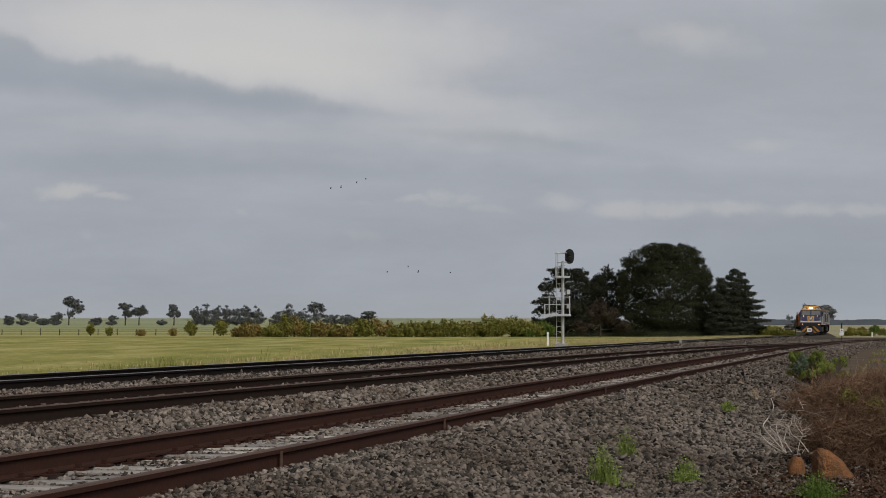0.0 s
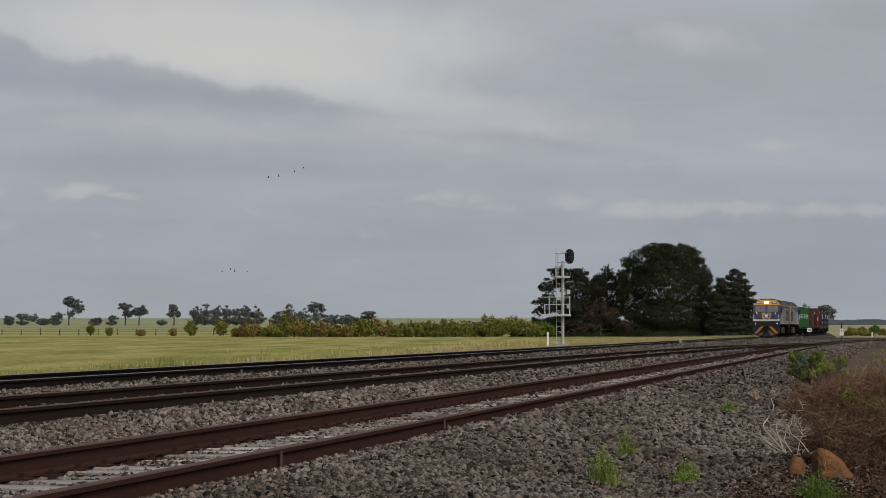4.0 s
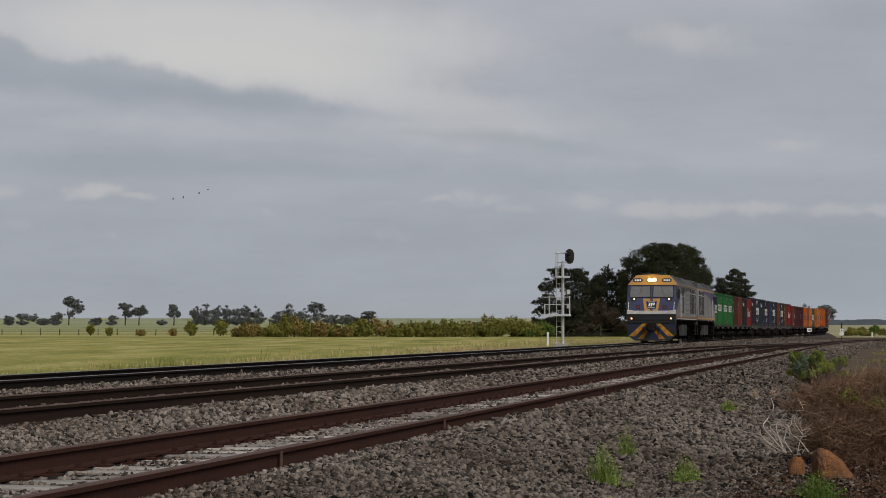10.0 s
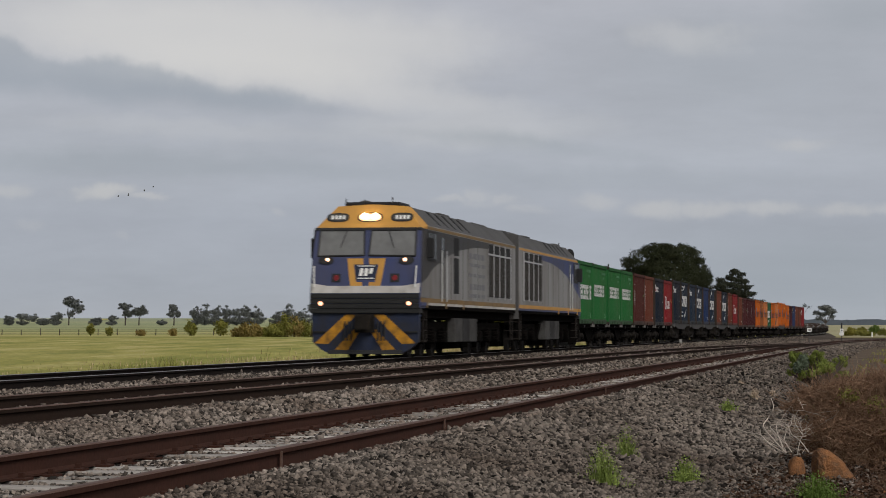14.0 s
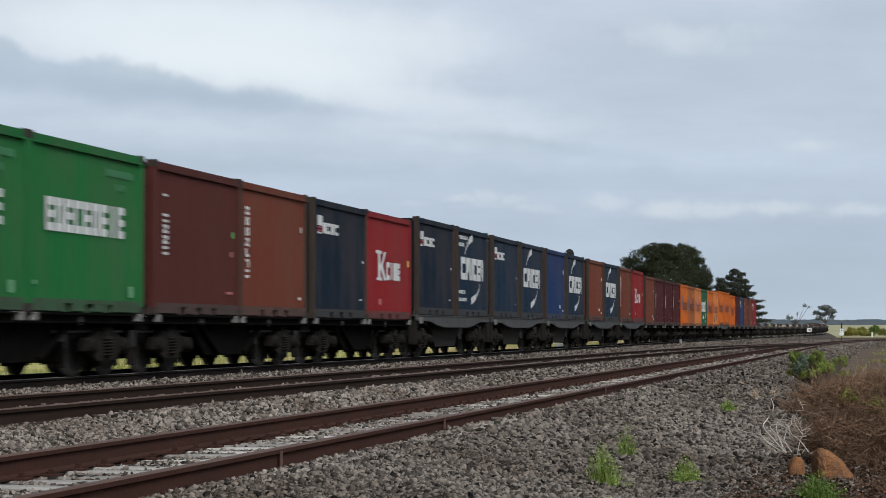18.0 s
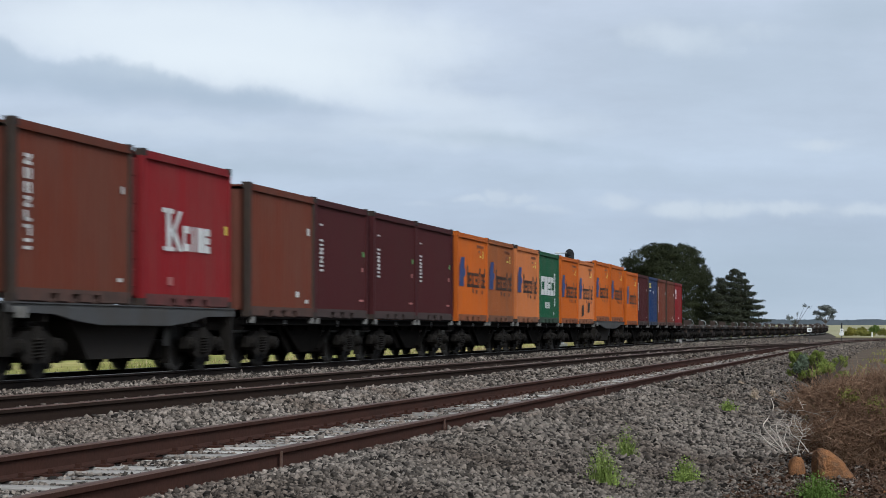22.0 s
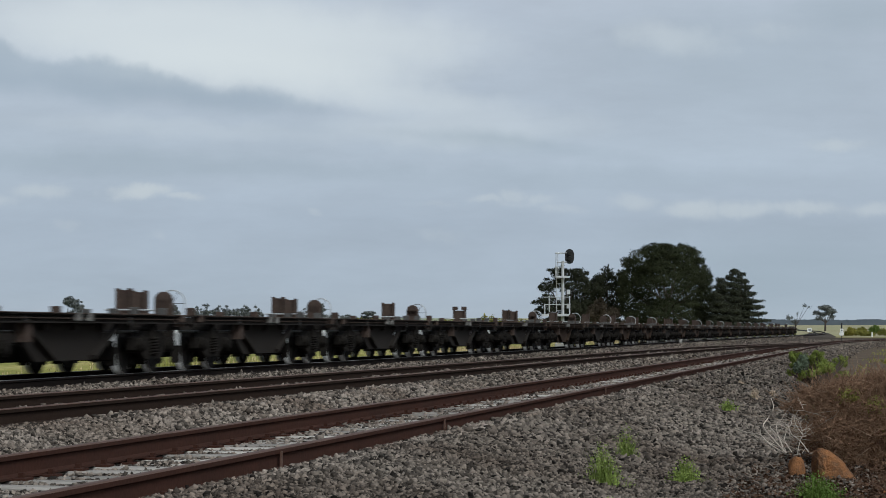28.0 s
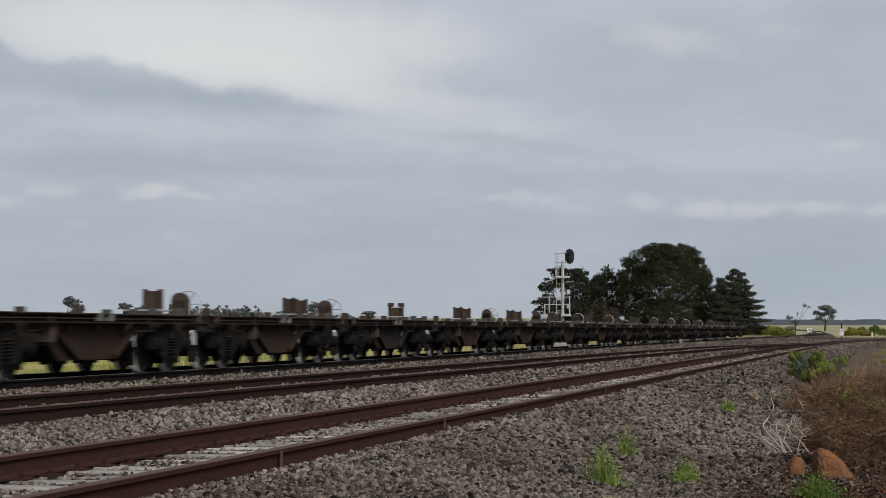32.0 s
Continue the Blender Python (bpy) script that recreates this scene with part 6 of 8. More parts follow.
def leaf_cloud(name, centres, size, mat, rng, per=5, flat=0.75, out=None):
    """Clusters of small leaf blades about the given places."""
    k = len(centres)
    c = np.repeat(centres, per, 0) + rng.normal(0, 1, (k * per, 3)) * size * 0.55
    d = rng.normal(0, 1, (k * per, 3))
    d[:, 2] *= flat
    d /= np.linalg.norm(d, axis=1)[:, None]
    e = np.cross(d, rng.normal(0, 1, (k * per, 3)))
    e /= np.linalg.norm(e, axis=1)[:, None] + 1e-9
    if out is not None:
        o = np.repeat(out, per, 0) * 0.9 + rng.normal(0, 0.42, (k * per, 3)) + (0, 0, 0.15)
        d = np.cross(o, rng.normal(0, 1, (k * per, 3)))
        d /= np.linalg.norm(d, axis=1)[:, None] + 1e-9
        e = np.cross(o, d)
        e /= np.linalg.norm(e, axis=1)[:, None] + 1e-9
    s = size * rng.uniform(0.6, 1.3, (k * per, 1))
    v = np.stack([c - e * s * 0.42, c + e * s * 0.42, c + d * s * 1.15], 1).reshape(-1, 3)
    f = np.arange(k * per * 3).reshape(-1, 3)
    return raw_mesh(name, v, f, mat)


def lobe_points(lobes, n, rng, shell=0.55, ways=False):
    """Places in ellipsoids (x, y, z, rx, ry, rz), mostly towards their skins."""
    vol = np.array([a[3] * a[4] * a[5] for a in lobes]) ** 0.75
    pick = rng.choice(len(lobes), n, p=vol / vol.sum())
    L = np.array(lobes)[pick]
    d = rng.normal(0, 1, (n, 3))
    d /= np.linalg.norm(d, axis=1)[:, None]
    r = shell + (1 - shell) * rng.uniform(0, 1, n) ** 0.6
    r *= 1 + 0.10 * np.sin(d[:, 0] * 7 + pick) * np.cos(d[:, 2] * 6 + pick * 2)
    p = L[:, :3] + d * r[:, None] * L[:, 3:]
    return (p, d) if ways else p


def tree(label, base, lobes, n, size, mat, seed, trunk_r=0.25, limbs=True, category="tree", name="tree", shell=0.55, group="", lumps=9, lump=(0.24, 0.46), reach=(0.66, 0.92), core=0.8):
    rng = np.random.default_rng(seed)
    ob = thing(name, label, category, group)
    ob.location = base
    b = np.array(base)
    lob = [tuple(np.array(l[:3]) - b) + tuple(l[3:]) for l in lobes]
    bm = bmesh.new()
    top = max(l[2] for l in lob)
    if lumps:
        small = []
        for l in lob:
            for _ in range(lumps):
                d = rng.normal(0, 1, 3)
                d[2] = abs(d[2]) * 0.9 - 0.25
                d /= np.linalg.norm(d)
                k = rng.uniform(*lump)
                c = np.array(l[:3]) + d * np.array(l[3:]) * rng.uniform(*reach)
                small.append((*c, l[3] * k, l[4] * k, l[5] * k * 0.62))
        leafy = [(l[0], l[1], l[2], l[3] * core, l[4] * core, l[5] * core) for l in lob] + small
    else:
        leafy = lob
    tube((0, 0, -0.4), (0.1, 0, top * 0.5), trunk_r, 9, trunk_r * 0.65, bm)
    if limbs:
        for l in lob:
            p = Vector((0.05, 0, top * rng.uniform(0.2, 0.45)))
            tube(p, Vector(l[:3]), trunk_r * 0.4, 6, trunk_r * 0.12, bm)
    part("trunk", bm, M["bark"], ob)
    p, o = lobe_points(leafy, n, rng, shell, True)
    part("crown", leaf_cloud("crown", p, size, mat, rng, out=o), None, ob)["kind"] = "stuff"
    return ob


def px_place(px, py, y):
    """A place at depth y, from a bearing and a height given as tangents times the lens."""
    k = y / 4617.4
    return ((px - 784) * k, y, EYE + (584.5 - py) * k)


def lobes_at(y, spec, deep=0.8):
    k = y / 4617.4
    return [(*px_place(a, b, y + d * k), r * k, r * k * deep, h * k) for a, b, r, h, d in [(s + (0,))[:5] for s in spec]]


def ground_at(px, y):
    x = (px - 784) * y / 4617.4
    return (x, y, float(ground_z(np.array(x), np.array(float(y)))))


def plant_trees():
    # the dark stand behind the line
    tree("broad dark cypress tree with a dense domed crown", ground_at(1180, 425), lobes_at(425, [(1180, 505, 70, 60), (1150, 468, 46, 36), (1196, 463, 50, 33), (1228, 497, 32, 46), (1122, 495, 27, 30), (1112, 530, 22, 36), (1180, 558, 80, 34), (1243, 540, 22, 44), (1165, 445, 32, 16), (1210, 447, 26, 14), (1150, 582, 50, 20), (1215, 582, 48, 20), (1247, 500, 15, 36), (1252, 545, 15, 40), (1104, 510, 14, 30), (1170, 594, 90, 12), (1235, 590, 34, 18), (1110, 590, 30, 14)]), 60000, 0.14, M["cypress"], 11, 0.6, core=0.93, lumps=26, lump=(0.13, 0.27), reach=(0.78, 1.0), shell=0.72)
    tree("dark spreading pine tree beside the signal", ground_at(1000, 428), lobes_at(428, [(1005, 500, 30, 26), (972, 508, 20, 14), (968, 535, 24, 14), (1040, 515, 36, 30), (1015, 545, 50, 30), (955, 552, 15, 10), (990, 482, 22, 12), (950, 575, 15, 14), (1030, 572, 70, 26), (975, 580, 34, 18), (1040, 594, 80, 10), (1060, 500, 14, 16), (1025, 485, 16, 12)]), 19000, 0.17, M["pine"], 12, 0.45, shell=0.35, lumps=14, lump=(0.2, 0.36), reach=(0.7, 1.0))
    tree("ragged half-bare tree in the dark stand", ground_at(1075, 430), lobes_at(430, [(1072, 490, 18, 14), (1085, 507, 14, 18), (1060, 520, 24, 20), (1085, 545, 28, 36), (1090, 580, 28, 18), (1045, 540, 24, 24), (1098, 520, 14, 26), (1100, 494, 12, 18), (1055, 505, 18, 18), (1075, 478, 9, 8), (1090, 592, 36, 10)]), 7600, 0.17, M["pine"], 13, 0.35, shell=0.2, lumps=12, lump=(0.16, 0.34), reach=(0.7, 1.1))
    tree("layered dark cypress at the end of the stand", ground_at(1308, 420), lobes_at(420, [(1304 + s * (14 + 5.0 * min(i, 5) + 1.5 * i) * 0.55, 484 + 11.5 * i + 3 * s, (14 + 5.0 * min(i, 5) + 1.5 * i) * 0.56, 6.5) for i in range(9) for s in (-1, 0, 1)] + [(1272, 545, 18, 34), (1264, 575, 22, 22), (1302, 560, 26, 34), (1278, 508, 16, 18), (1270, 525, 14, 20), (1310, 586, 44, 12), (1290, 592, 40, 8)]), 24000, 0.15, M["pine_light"], 14, 0.4, shell=0.45)
    tree("brown leafless shrub before the dark trees", ground_at(1062, 395), lobes_at(395, [(1056, 556, 22, 26), (1080, 562, 18, 22), (1030, 580, 20, 16), (1105, 580, 16, 14), (1062, 540, 10, 14)]), 4200, 0.13, M["dry_brush"], 15, 0.12, category="shrub", name="shrub", shell=0.2)
    for i, (px, top, r, m) in enumerate(((905, 558, 30, "gorse"), (940, 566, 22, "gorse"), (965, 568, 18, "leaf_green"), (1370, 577, 20, "gorse"), (1350, 580, 12, "gorse"), (1395, 584, 12, "gorse"), (875, 568, 22, "gorse"), (925, 575, 26, "leaf_green"))):
        y = 418 + 3 * (i % 3)
        base = (580 + 598) / 2 + 8
        tree("rounded olive green shrub in the hedge line", ground_at(px, y), lobes_at(y, [(px, (top + base) / 2, r * 0.8, (base - top) / 2), (px - r * 0.5, (top + base) / 2 + 5, r * 0.5, (base - top) / 2 - 4), (px + r * 0.5, (top + base) / 2 + 4, r * 0.5, (base - top) / 2 - 4)]), 420, 0.30, M[m], 30 + i, 0.08, category="shrub", name="shrub", shell=0.4, group="hedge shrubs")
    # the long hedge over the pasture
    rng = random.Random(4)
    px = 425
    i = 0
    while px < 885:
        y = 417 + rng.uniform(-4, 6)
        h = rng.uniform(24, 39) + (8 if 660 < px < 690 or 500 < px < 560 else 0) + (7 if px > 780 else 0)
        base = 601
        r = rng.uniform(11, 19)
        mat = M[rng.choice(["gorse_brown", "gorse_brown", "gorse", "gorse"] if px < 700 else ["gorse", "gorse", "gorse_brown"])]
        tree("browning olive shrub in a field hedge" if mat is M["gorse_brown"] else "olive green shrub in a field hedge", ground_at(px, y), lobes_at(y, [(px, base - h * 0.5, r * 0.9, h * 0.5), (px - r * 0.6, base - h * 0.38, r * 0.6, h * 0.36), (px + r * 0.6, base - h * 0.4, r * 0.6, h * 0.38)]), 300, 0.27, mat, 100 + i, 0.06, category="shrub", name="shrub", shell=0.35, group="hedge shrubs")
        px += rng.uniform(12, 19)
        i += 1
    for j, (px, py, r, h, m) in enumerate(((160, 583, 6, 9, "gorse"), (193, 586, 4, 7, "gorse"), (337, 582, 10, 14, "gorse"), (390, 580, 14, 16, "gorse"), (306, 588, 5, 7, "gorse_brown"), (250, 590, 7, 4, "gorse_brown"), (470, 588, 12, 8, "gorse"))):
        tree("lone olive shrub by the field fence", ground_at(px, 440), lobes_at(440, [(px, py, r, h), (px + r * 0.4, py + h * 0.4, r * 0.7, h * 0.6)]), 220, 0.26, M[m], 200 + j, 0.06, category="shrub", name="shrub", shell=0.3)
    # far trees over the fields
    y = 950
    far = [
        [(122, 531, 10, 8), (132, 540, 14, 12), (140, 549, 11, 10), (118, 537, 8, 6), (126, 556, 8, 9)], [(222, 545, 11, 8), (216, 541, 6, 4), (228, 556, 11, 9)], [(246, 553, 14, 11), (252, 548, 8, 6)],
        [(308, 546, 9, 7), (303, 556, 8, 9), (314, 556, 7, 10)], [(345, 555, 11, 11), (350, 566, 10, 9)], [(362, 557, 14, 16), (366, 568, 14, 8)], [(382, 556, 14, 15), (384, 568, 14, 8)], [(401, 557, 12, 16), (402, 569, 12, 7)], [(419, 556, 13, 14), (420, 568, 14, 8)], [(437, 556, 14, 15), (438, 568, 14, 8)], [(455, 558, 13, 15), (463, 566, 9, 10)],
        [(492, 562, 13, 13), (490, 570, 13, 7)], [(512, 557, 17, 15), (512, 569, 18, 9)], [(535, 560, 17, 14), (536, 570, 18, 8)], [(560, 541, 14, 7), (570, 549, 7, 7), (552, 549, 7, 8), (560, 562, 12, 12)], [(585, 567, 15, 10)], [(615, 566, 18, 10)], [(638, 568, 15, 8)], [(652, 555, 13, 4), (648, 561, 8, 4), (657, 562, 8, 5)],
        [(17, 565, 10, 7)], [(40, 561, 12, 9), (56, 564, 14, 8)], [(98, 565, 12, 7), (107, 559, 8, 6)], [(78, 568, 14, 5)], [(170, 566, 12, 4)], [(198, 564, 9, 6)], [(286, 572, 9, 3)],
    ]
    for j, spec in enumerate(far):
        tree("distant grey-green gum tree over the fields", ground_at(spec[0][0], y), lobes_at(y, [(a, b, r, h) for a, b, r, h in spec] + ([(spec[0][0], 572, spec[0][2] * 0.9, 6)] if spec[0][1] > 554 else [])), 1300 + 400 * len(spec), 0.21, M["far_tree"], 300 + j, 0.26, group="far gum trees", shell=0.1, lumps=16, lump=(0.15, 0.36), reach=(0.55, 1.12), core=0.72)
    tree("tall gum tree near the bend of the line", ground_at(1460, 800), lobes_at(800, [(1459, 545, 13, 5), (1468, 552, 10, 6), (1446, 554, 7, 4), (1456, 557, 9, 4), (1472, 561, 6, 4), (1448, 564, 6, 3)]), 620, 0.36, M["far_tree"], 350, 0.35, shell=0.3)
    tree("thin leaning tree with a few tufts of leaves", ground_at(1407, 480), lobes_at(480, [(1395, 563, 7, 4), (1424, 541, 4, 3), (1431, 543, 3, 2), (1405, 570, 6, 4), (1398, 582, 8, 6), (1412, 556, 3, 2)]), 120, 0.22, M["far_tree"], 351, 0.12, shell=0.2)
    for j, (px, py, r, h, d, m) in enumerate(((1506, 586, 8, 6, 440, "leaf_yellow"), (1519, 589, 9, 4, 440, "gorse"), (1548, 583, 9, 7, 450, "leaf_green"), (1561, 588, 9, 5, 440, "gorse"), (1534, 591, 14, 3, 440, "gorse"), (1572, 642, 8, 12, 105, "leaf_yellow"), (1500, 590, 6, 4, 445, "gorse"), (1525, 584, 7, 4, 460, "gorse"))):
        tree("yellow flowering shrub beside the dirt road" if m == "leaf_yellow" else "low green shrub beside the dirt road", ground_at(px, d), lobes_at(d, [(px, py, r, h), (px + r * 0.5, py + h * 0.35, r * 0.7, h * 0.6), (px - r * 0.5, py + h * 0.4, r * 0.6, h * 0.5)]), 420, 0.20 if d > 200 else 0.07, M[m], 400 + j, 0.03, lumps=4, category="shrub", name="shrub", shell=0.25)


def far_woods():
    """A low wooded ridge on the horizon."""
    rng = np.random.default_rng(77)
    px = np.arange(1330.0, 1650.0, 1.6)
    y = 2300.0
    x = (px - 784) * y / 4617.4
    g = ground_z(x, np.full(len(px), y))
    top = EYE + (584.5 - 565.5) * y / 4617.4 + 0.35 * np.sin(px * 0.07) + 0.2 * np.sin(px * 0.23 + 1) + rng.normal(0, 0.2, len(px))
    u = np.array([0, 0.35, 0.6, 0.8, 0.93, 1.0])[:, None]
    Z = g - 1 + u * (top - g + 1)
    Y = y + 25 * u ** 2 + 0.0 * Z
    ob = new("far_woods", grid_mesh("far_woods", np.repeat(x[None], 6, 0), Y, Z, M["far_wood"]))
    tagged(ob, "hazy blue-grey line of far woods", "woods", kind="stuff")


def blades(name, x, y, z, h, w, lean, mat, rng, bend=0.5):
    """Grass blades: two triangles each, bent over."""
    n = len(x)
    a = rng.uniform(0, 6.28, n)
    dx, dy = np.cos(a), np.sin(a)
    l = lean * rng.uniform(0.2, 1, n) * h
    base = np.stack([x, y, z], -1)
    side = np.stack([-dy, dx, np.zeros(n)], -1) * (w / 2)[:, None]
    mid = base + np.stack([dx * l * 0.35, dy * l * 0.35, h * 0.55], -1)
    tip = base + np.stack([dx * l, dy * l, h * (1 - 0.25 * bend * rng.uniform(0, 1, n))], -1)
    v = np.stack([base - side, base + side, mid - side * 0.75, mid + side * 0.75, tip], 1).reshape(-1, 3)
    i = np.arange(n)[:, None, None] * 5
    f = (np.array([[0, 1, 3], [0, 3, 2], [2, 3, 4]])[None] + i).reshape(-1, 3)
    return raw_mesh(name, v, f, mat)


def plant_grass():
    rng = np.random.default_rng(21)
    # tall straw along the far side of the main line
    for k, mat, low, high, words in ((80000, "straw", 0.17, 0.34, "fine straw-coloured grass along the railway"), (70000, "verge_green", 0.12, 0.40, "soft yellow-green verge grass along the railway")):
        y = rng.uniform(0, 1, k) ** 0.8 * 300 + 62
        x = x_a(y) - 2.6 - rng.gamma(2.0, 2.0, k)
        patch = np.sin(y * 0.13) + np.sin(y * 0.05 + x * 0.3) + rng.normal(0, 0.6, k)
        keep = (patch > -0.8) if mat == "straw" else (patch < 0.3)
        x, y = x[keep], y[keep]
        h = (low + high * np.clip((y - 100) / 90, 0, 1)) * rng.uniform(0.5, 1.1, len(x)) * (1 + 0.35 * np.sin(y * 0.21) * np.sin(y * 0.077 + 1))
        ob = new("verge_grass", blades("verge_grass", x, y, ground_z(x, y), h, 0.008 + 0.00016 * y, 0.8, M[mat], rng))
        tagged(ob, words, "grass", kind="stuff")
    # green tufts by the rails
    for j, (px, yy, k, hh, spread) in enumerate(((300, 74, 260, 0.62, 0.9), (215, 74, 160, 0.42, 0.8), (140, 70, 90, 0.3, 0.7), (380, 78, 90, 0.3, 0.9))):
        x = (px - 784) * yy / 4617.4 + rng.normal(0, spread * 0.4, k)
        y = yy + rng.normal(0, spread, k)
        tuft = thing("grass_tuft", "green grass tuft beside the main line", "grass", "grass tufts")
        part("tuft", blades("tuft", x, y, ground_z(x, y), hh * rng.uniform(0.5, 1.2, k), np.full(k, 0.026), 0.5, M["tuft"], rng), None, tuft)["kind"] = "stuff"
    # straw on the bare ground by the siding
    n = 3000
    y = rng.uniform(34, 180, n)
    x = x_de(y) + 3.4 + rng.gamma(1.4, 1.6, n)
    keep = (rng.uniform(0, 1, n) < 0.75) & (np.sin(y * 0.35) + np.sin(x * 1.1) + rng.normal(0, 0.6, n) > 0.1) & ~((y > 70) & (x - x_de(y) > 5) & (x - x_de(y) < 9))
    x, y = x[keep], y[keep]
    ob = new("verge_grass", blades("verge_grass", x, y, ground_z(x, y), rng.uniform(0.05, 0.14, len(x)), np.full(len(x), 0.010) + 0.0002 * y, 0.9, M["tuft"], rng))
    tagged(ob, "sparse dry grass on the bare verge", "grass", kind="stuff")


def bed_at(x, y):
    return float(np.maximum(ballast_z(np.array(x), np.array(y)), ground_z(np.array(x), np.array(y)) + 0.03))


def meet_bed(px, py):
    """Height of the stones or ground on a bearing."""
    for y in np.arange(12, 140, 0.25):
        z = bed_at((px - 784) * y / 4617.4, y)
        if EYE + (584.5 - py) * y / 4617.4 <= z:
            return z
    return -0.6


def weed(px, py_base, z, height, k, mat, label, seed, width=0.16, lean=0.55, blade=0.012):
    """A leafy weed: many bent blades from one root, with side leaves."""
    rng = np.random.default_rng(seed)
    y = (EYE - z) * 4617.4 / (py_base - 584.5)
    x = (px - 784) * y / 4617.4
    ob = thing("weed", label, "weed", "weeds in the ballast")
    ob.location = (x, y, z)
    bx, by = rng.normal(0, width * 0.32, k), rng.normal(0, width * 0.35, k)
    dome = 0.30 + 0.75 * np.exp(-(bx ** 2 + by ** 2) / (2 * (0.36 * width) ** 2))
    part("tuft", blades("tuft", bx, by, np.zeros(k) - 0.02, height * dome * rng.uniform(0.5, 1.05, k), np.full(k, blade) * rng.uniform(0.5, 1.1, k), lean, mat, rng), None, ob)["kind"] = "stuff"
    c = np.stack([bx * 1.25, by * 1.25, height * dome * rng.uniform(0.12, 0.9, k)], -1)
    part("foliage", leaf_cloud("foliage", c, 0.013 + blade * 0.5, mat, rng, per=2), None, ob)["kind"] = "stuff"
    return ob


def twigs(n, lobes, length, width, mat, rng, name="twig_mass", curl=0.6):
    """Thin dead twigs, each a bent strip of three pieces."""
    c = lobe_points(lobes, n, rng, 0.25)
    d = rng.normal(0, 1, (n, 3))
    d[:, 2] = np.abs(d[:, 2]) * 0.5
    d /= np.linalg.norm(d, axis=1)[:, None]
    e = np.cross(d, np.array([0.2, 1.0, 0.1]))
    e /= np.linalg.norm(e, axis=1)[:, None] + 1e-9
    s = width * rng.uniform(0.6, 1.6, (n, 1))
    L = length * rng.uniform(0.5, 1.4, (n, 1))
    b = rng.normal(0, curl, (n, 3)) * 0.5
    rows = []
    for t in (0, 0.35, 0.7, 1.0):
        p = c + d * L * t + b * L * t * t
        rows += [p - e * s * (1 - 0.7 * t), p + e * s * (1 - 0.7 * t)]
    v = np.stack(rows, 1).reshape(-1, 3)
    q = np.array([[0, 1, 3], [0, 3, 2], [2, 3, 5], [2, 5, 4], [4, 5, 7], [4, 7, 6]])
    f = (q[None] + np.arange(n)[:, None, None] * 8).reshape(-1, 3)
    return raw_mesh(name, v, f, mat)


def crooked(points, r0, r1, bm):
    """A crooked round branch through points, tapering."""
    p = [Vector(a) for a in points]
    rows = []
    for i, c in enumerate(p):
        d = (p[min(i + 1, len(p) - 1)] - p[max(i - 1, 0)]).normalized()
        u = d.cross(Vector((0.1, 1.0, 0.2))).normalized()
        w = d.cross(u)
        q = r0 + (r1 - r0) * i / (len(p) - 1)
        rows.append([bm.verts.new(c + (u * math.cos(k * 1.0472) + w * math.sin(k * 1.0472)) * q) for k in range(6)])
    for a, b in zip(rows, rows[1:]):
        for k in range(6):
            bm.faces.new((a[k], a[(k + 1) % 6], b[(k + 1) % 6], b[k]))
    bm.faces.new(rows[0][::-1])
    bm.faces.new(rows[-1])
    return bm


def bent(p):
    """A smooth run of places through the given ones."""
    p = [Vector(a) for a in p]
    out = []
    for i in range(len(p) - 1):
        a, b, c, d = p[max(i - 1, 0)], p[i], p[i + 1], p[min(i + 2, len(p) - 1)]
        for t in (0.0, 0.25, 0.5, 0.75):
            out.append(0.5 * (2 * b + (c - a) * t + (2 * a - 5 * b + 4 * c - d) * t * t + (3 * b - a - 3 * c + d) * t ** 3))
    return out + [p[-1]]


def rock(px, py, y, w, h, d, label, seed, mat=None, z=-0.62):
    """A weathered rock, uneven on all sides."""
    x = (px - 784) * y / 4617.4
    bm = bmesh.new()
    bmesh.ops.create_icosphere(bm, subdivisions=3, radius=1)
    for v in bm.verts:
        q = v.co.copy()
        q.z -= 0.28 * max(0.0, q.x)
        k = 1 + 0.30 * noise.noise(q * 1.3 + Vector((seed, 0, 0))) + 0.10 * noise.noise(q * 3.1 + Vector((0, seed, 0))) + 0.04 * noise.noise(q * 8 + Vector((0, 0, seed)))
        v.co = Vector((q.x * w / 2 * k, q.y * d / 2 * k, q.z * h / 2 * k))
    me = bpy.data.meshes.new("rock")
    bm.to_mesh(me)
    bm.free()
    me.polygons.foreach_set("use_smooth", [True] * len(me.polygons))
    me.materials.append(mat or M["rock"])
    ob = new("rock", me)
    ob.location = (x, y, z + h * 0.34)
    ob.rotation_euler = (0, radians(24 if w > 0.3 else 4), radians(20 * seed))
    return tagged(ob, label, "rock", "rocks by the bush")


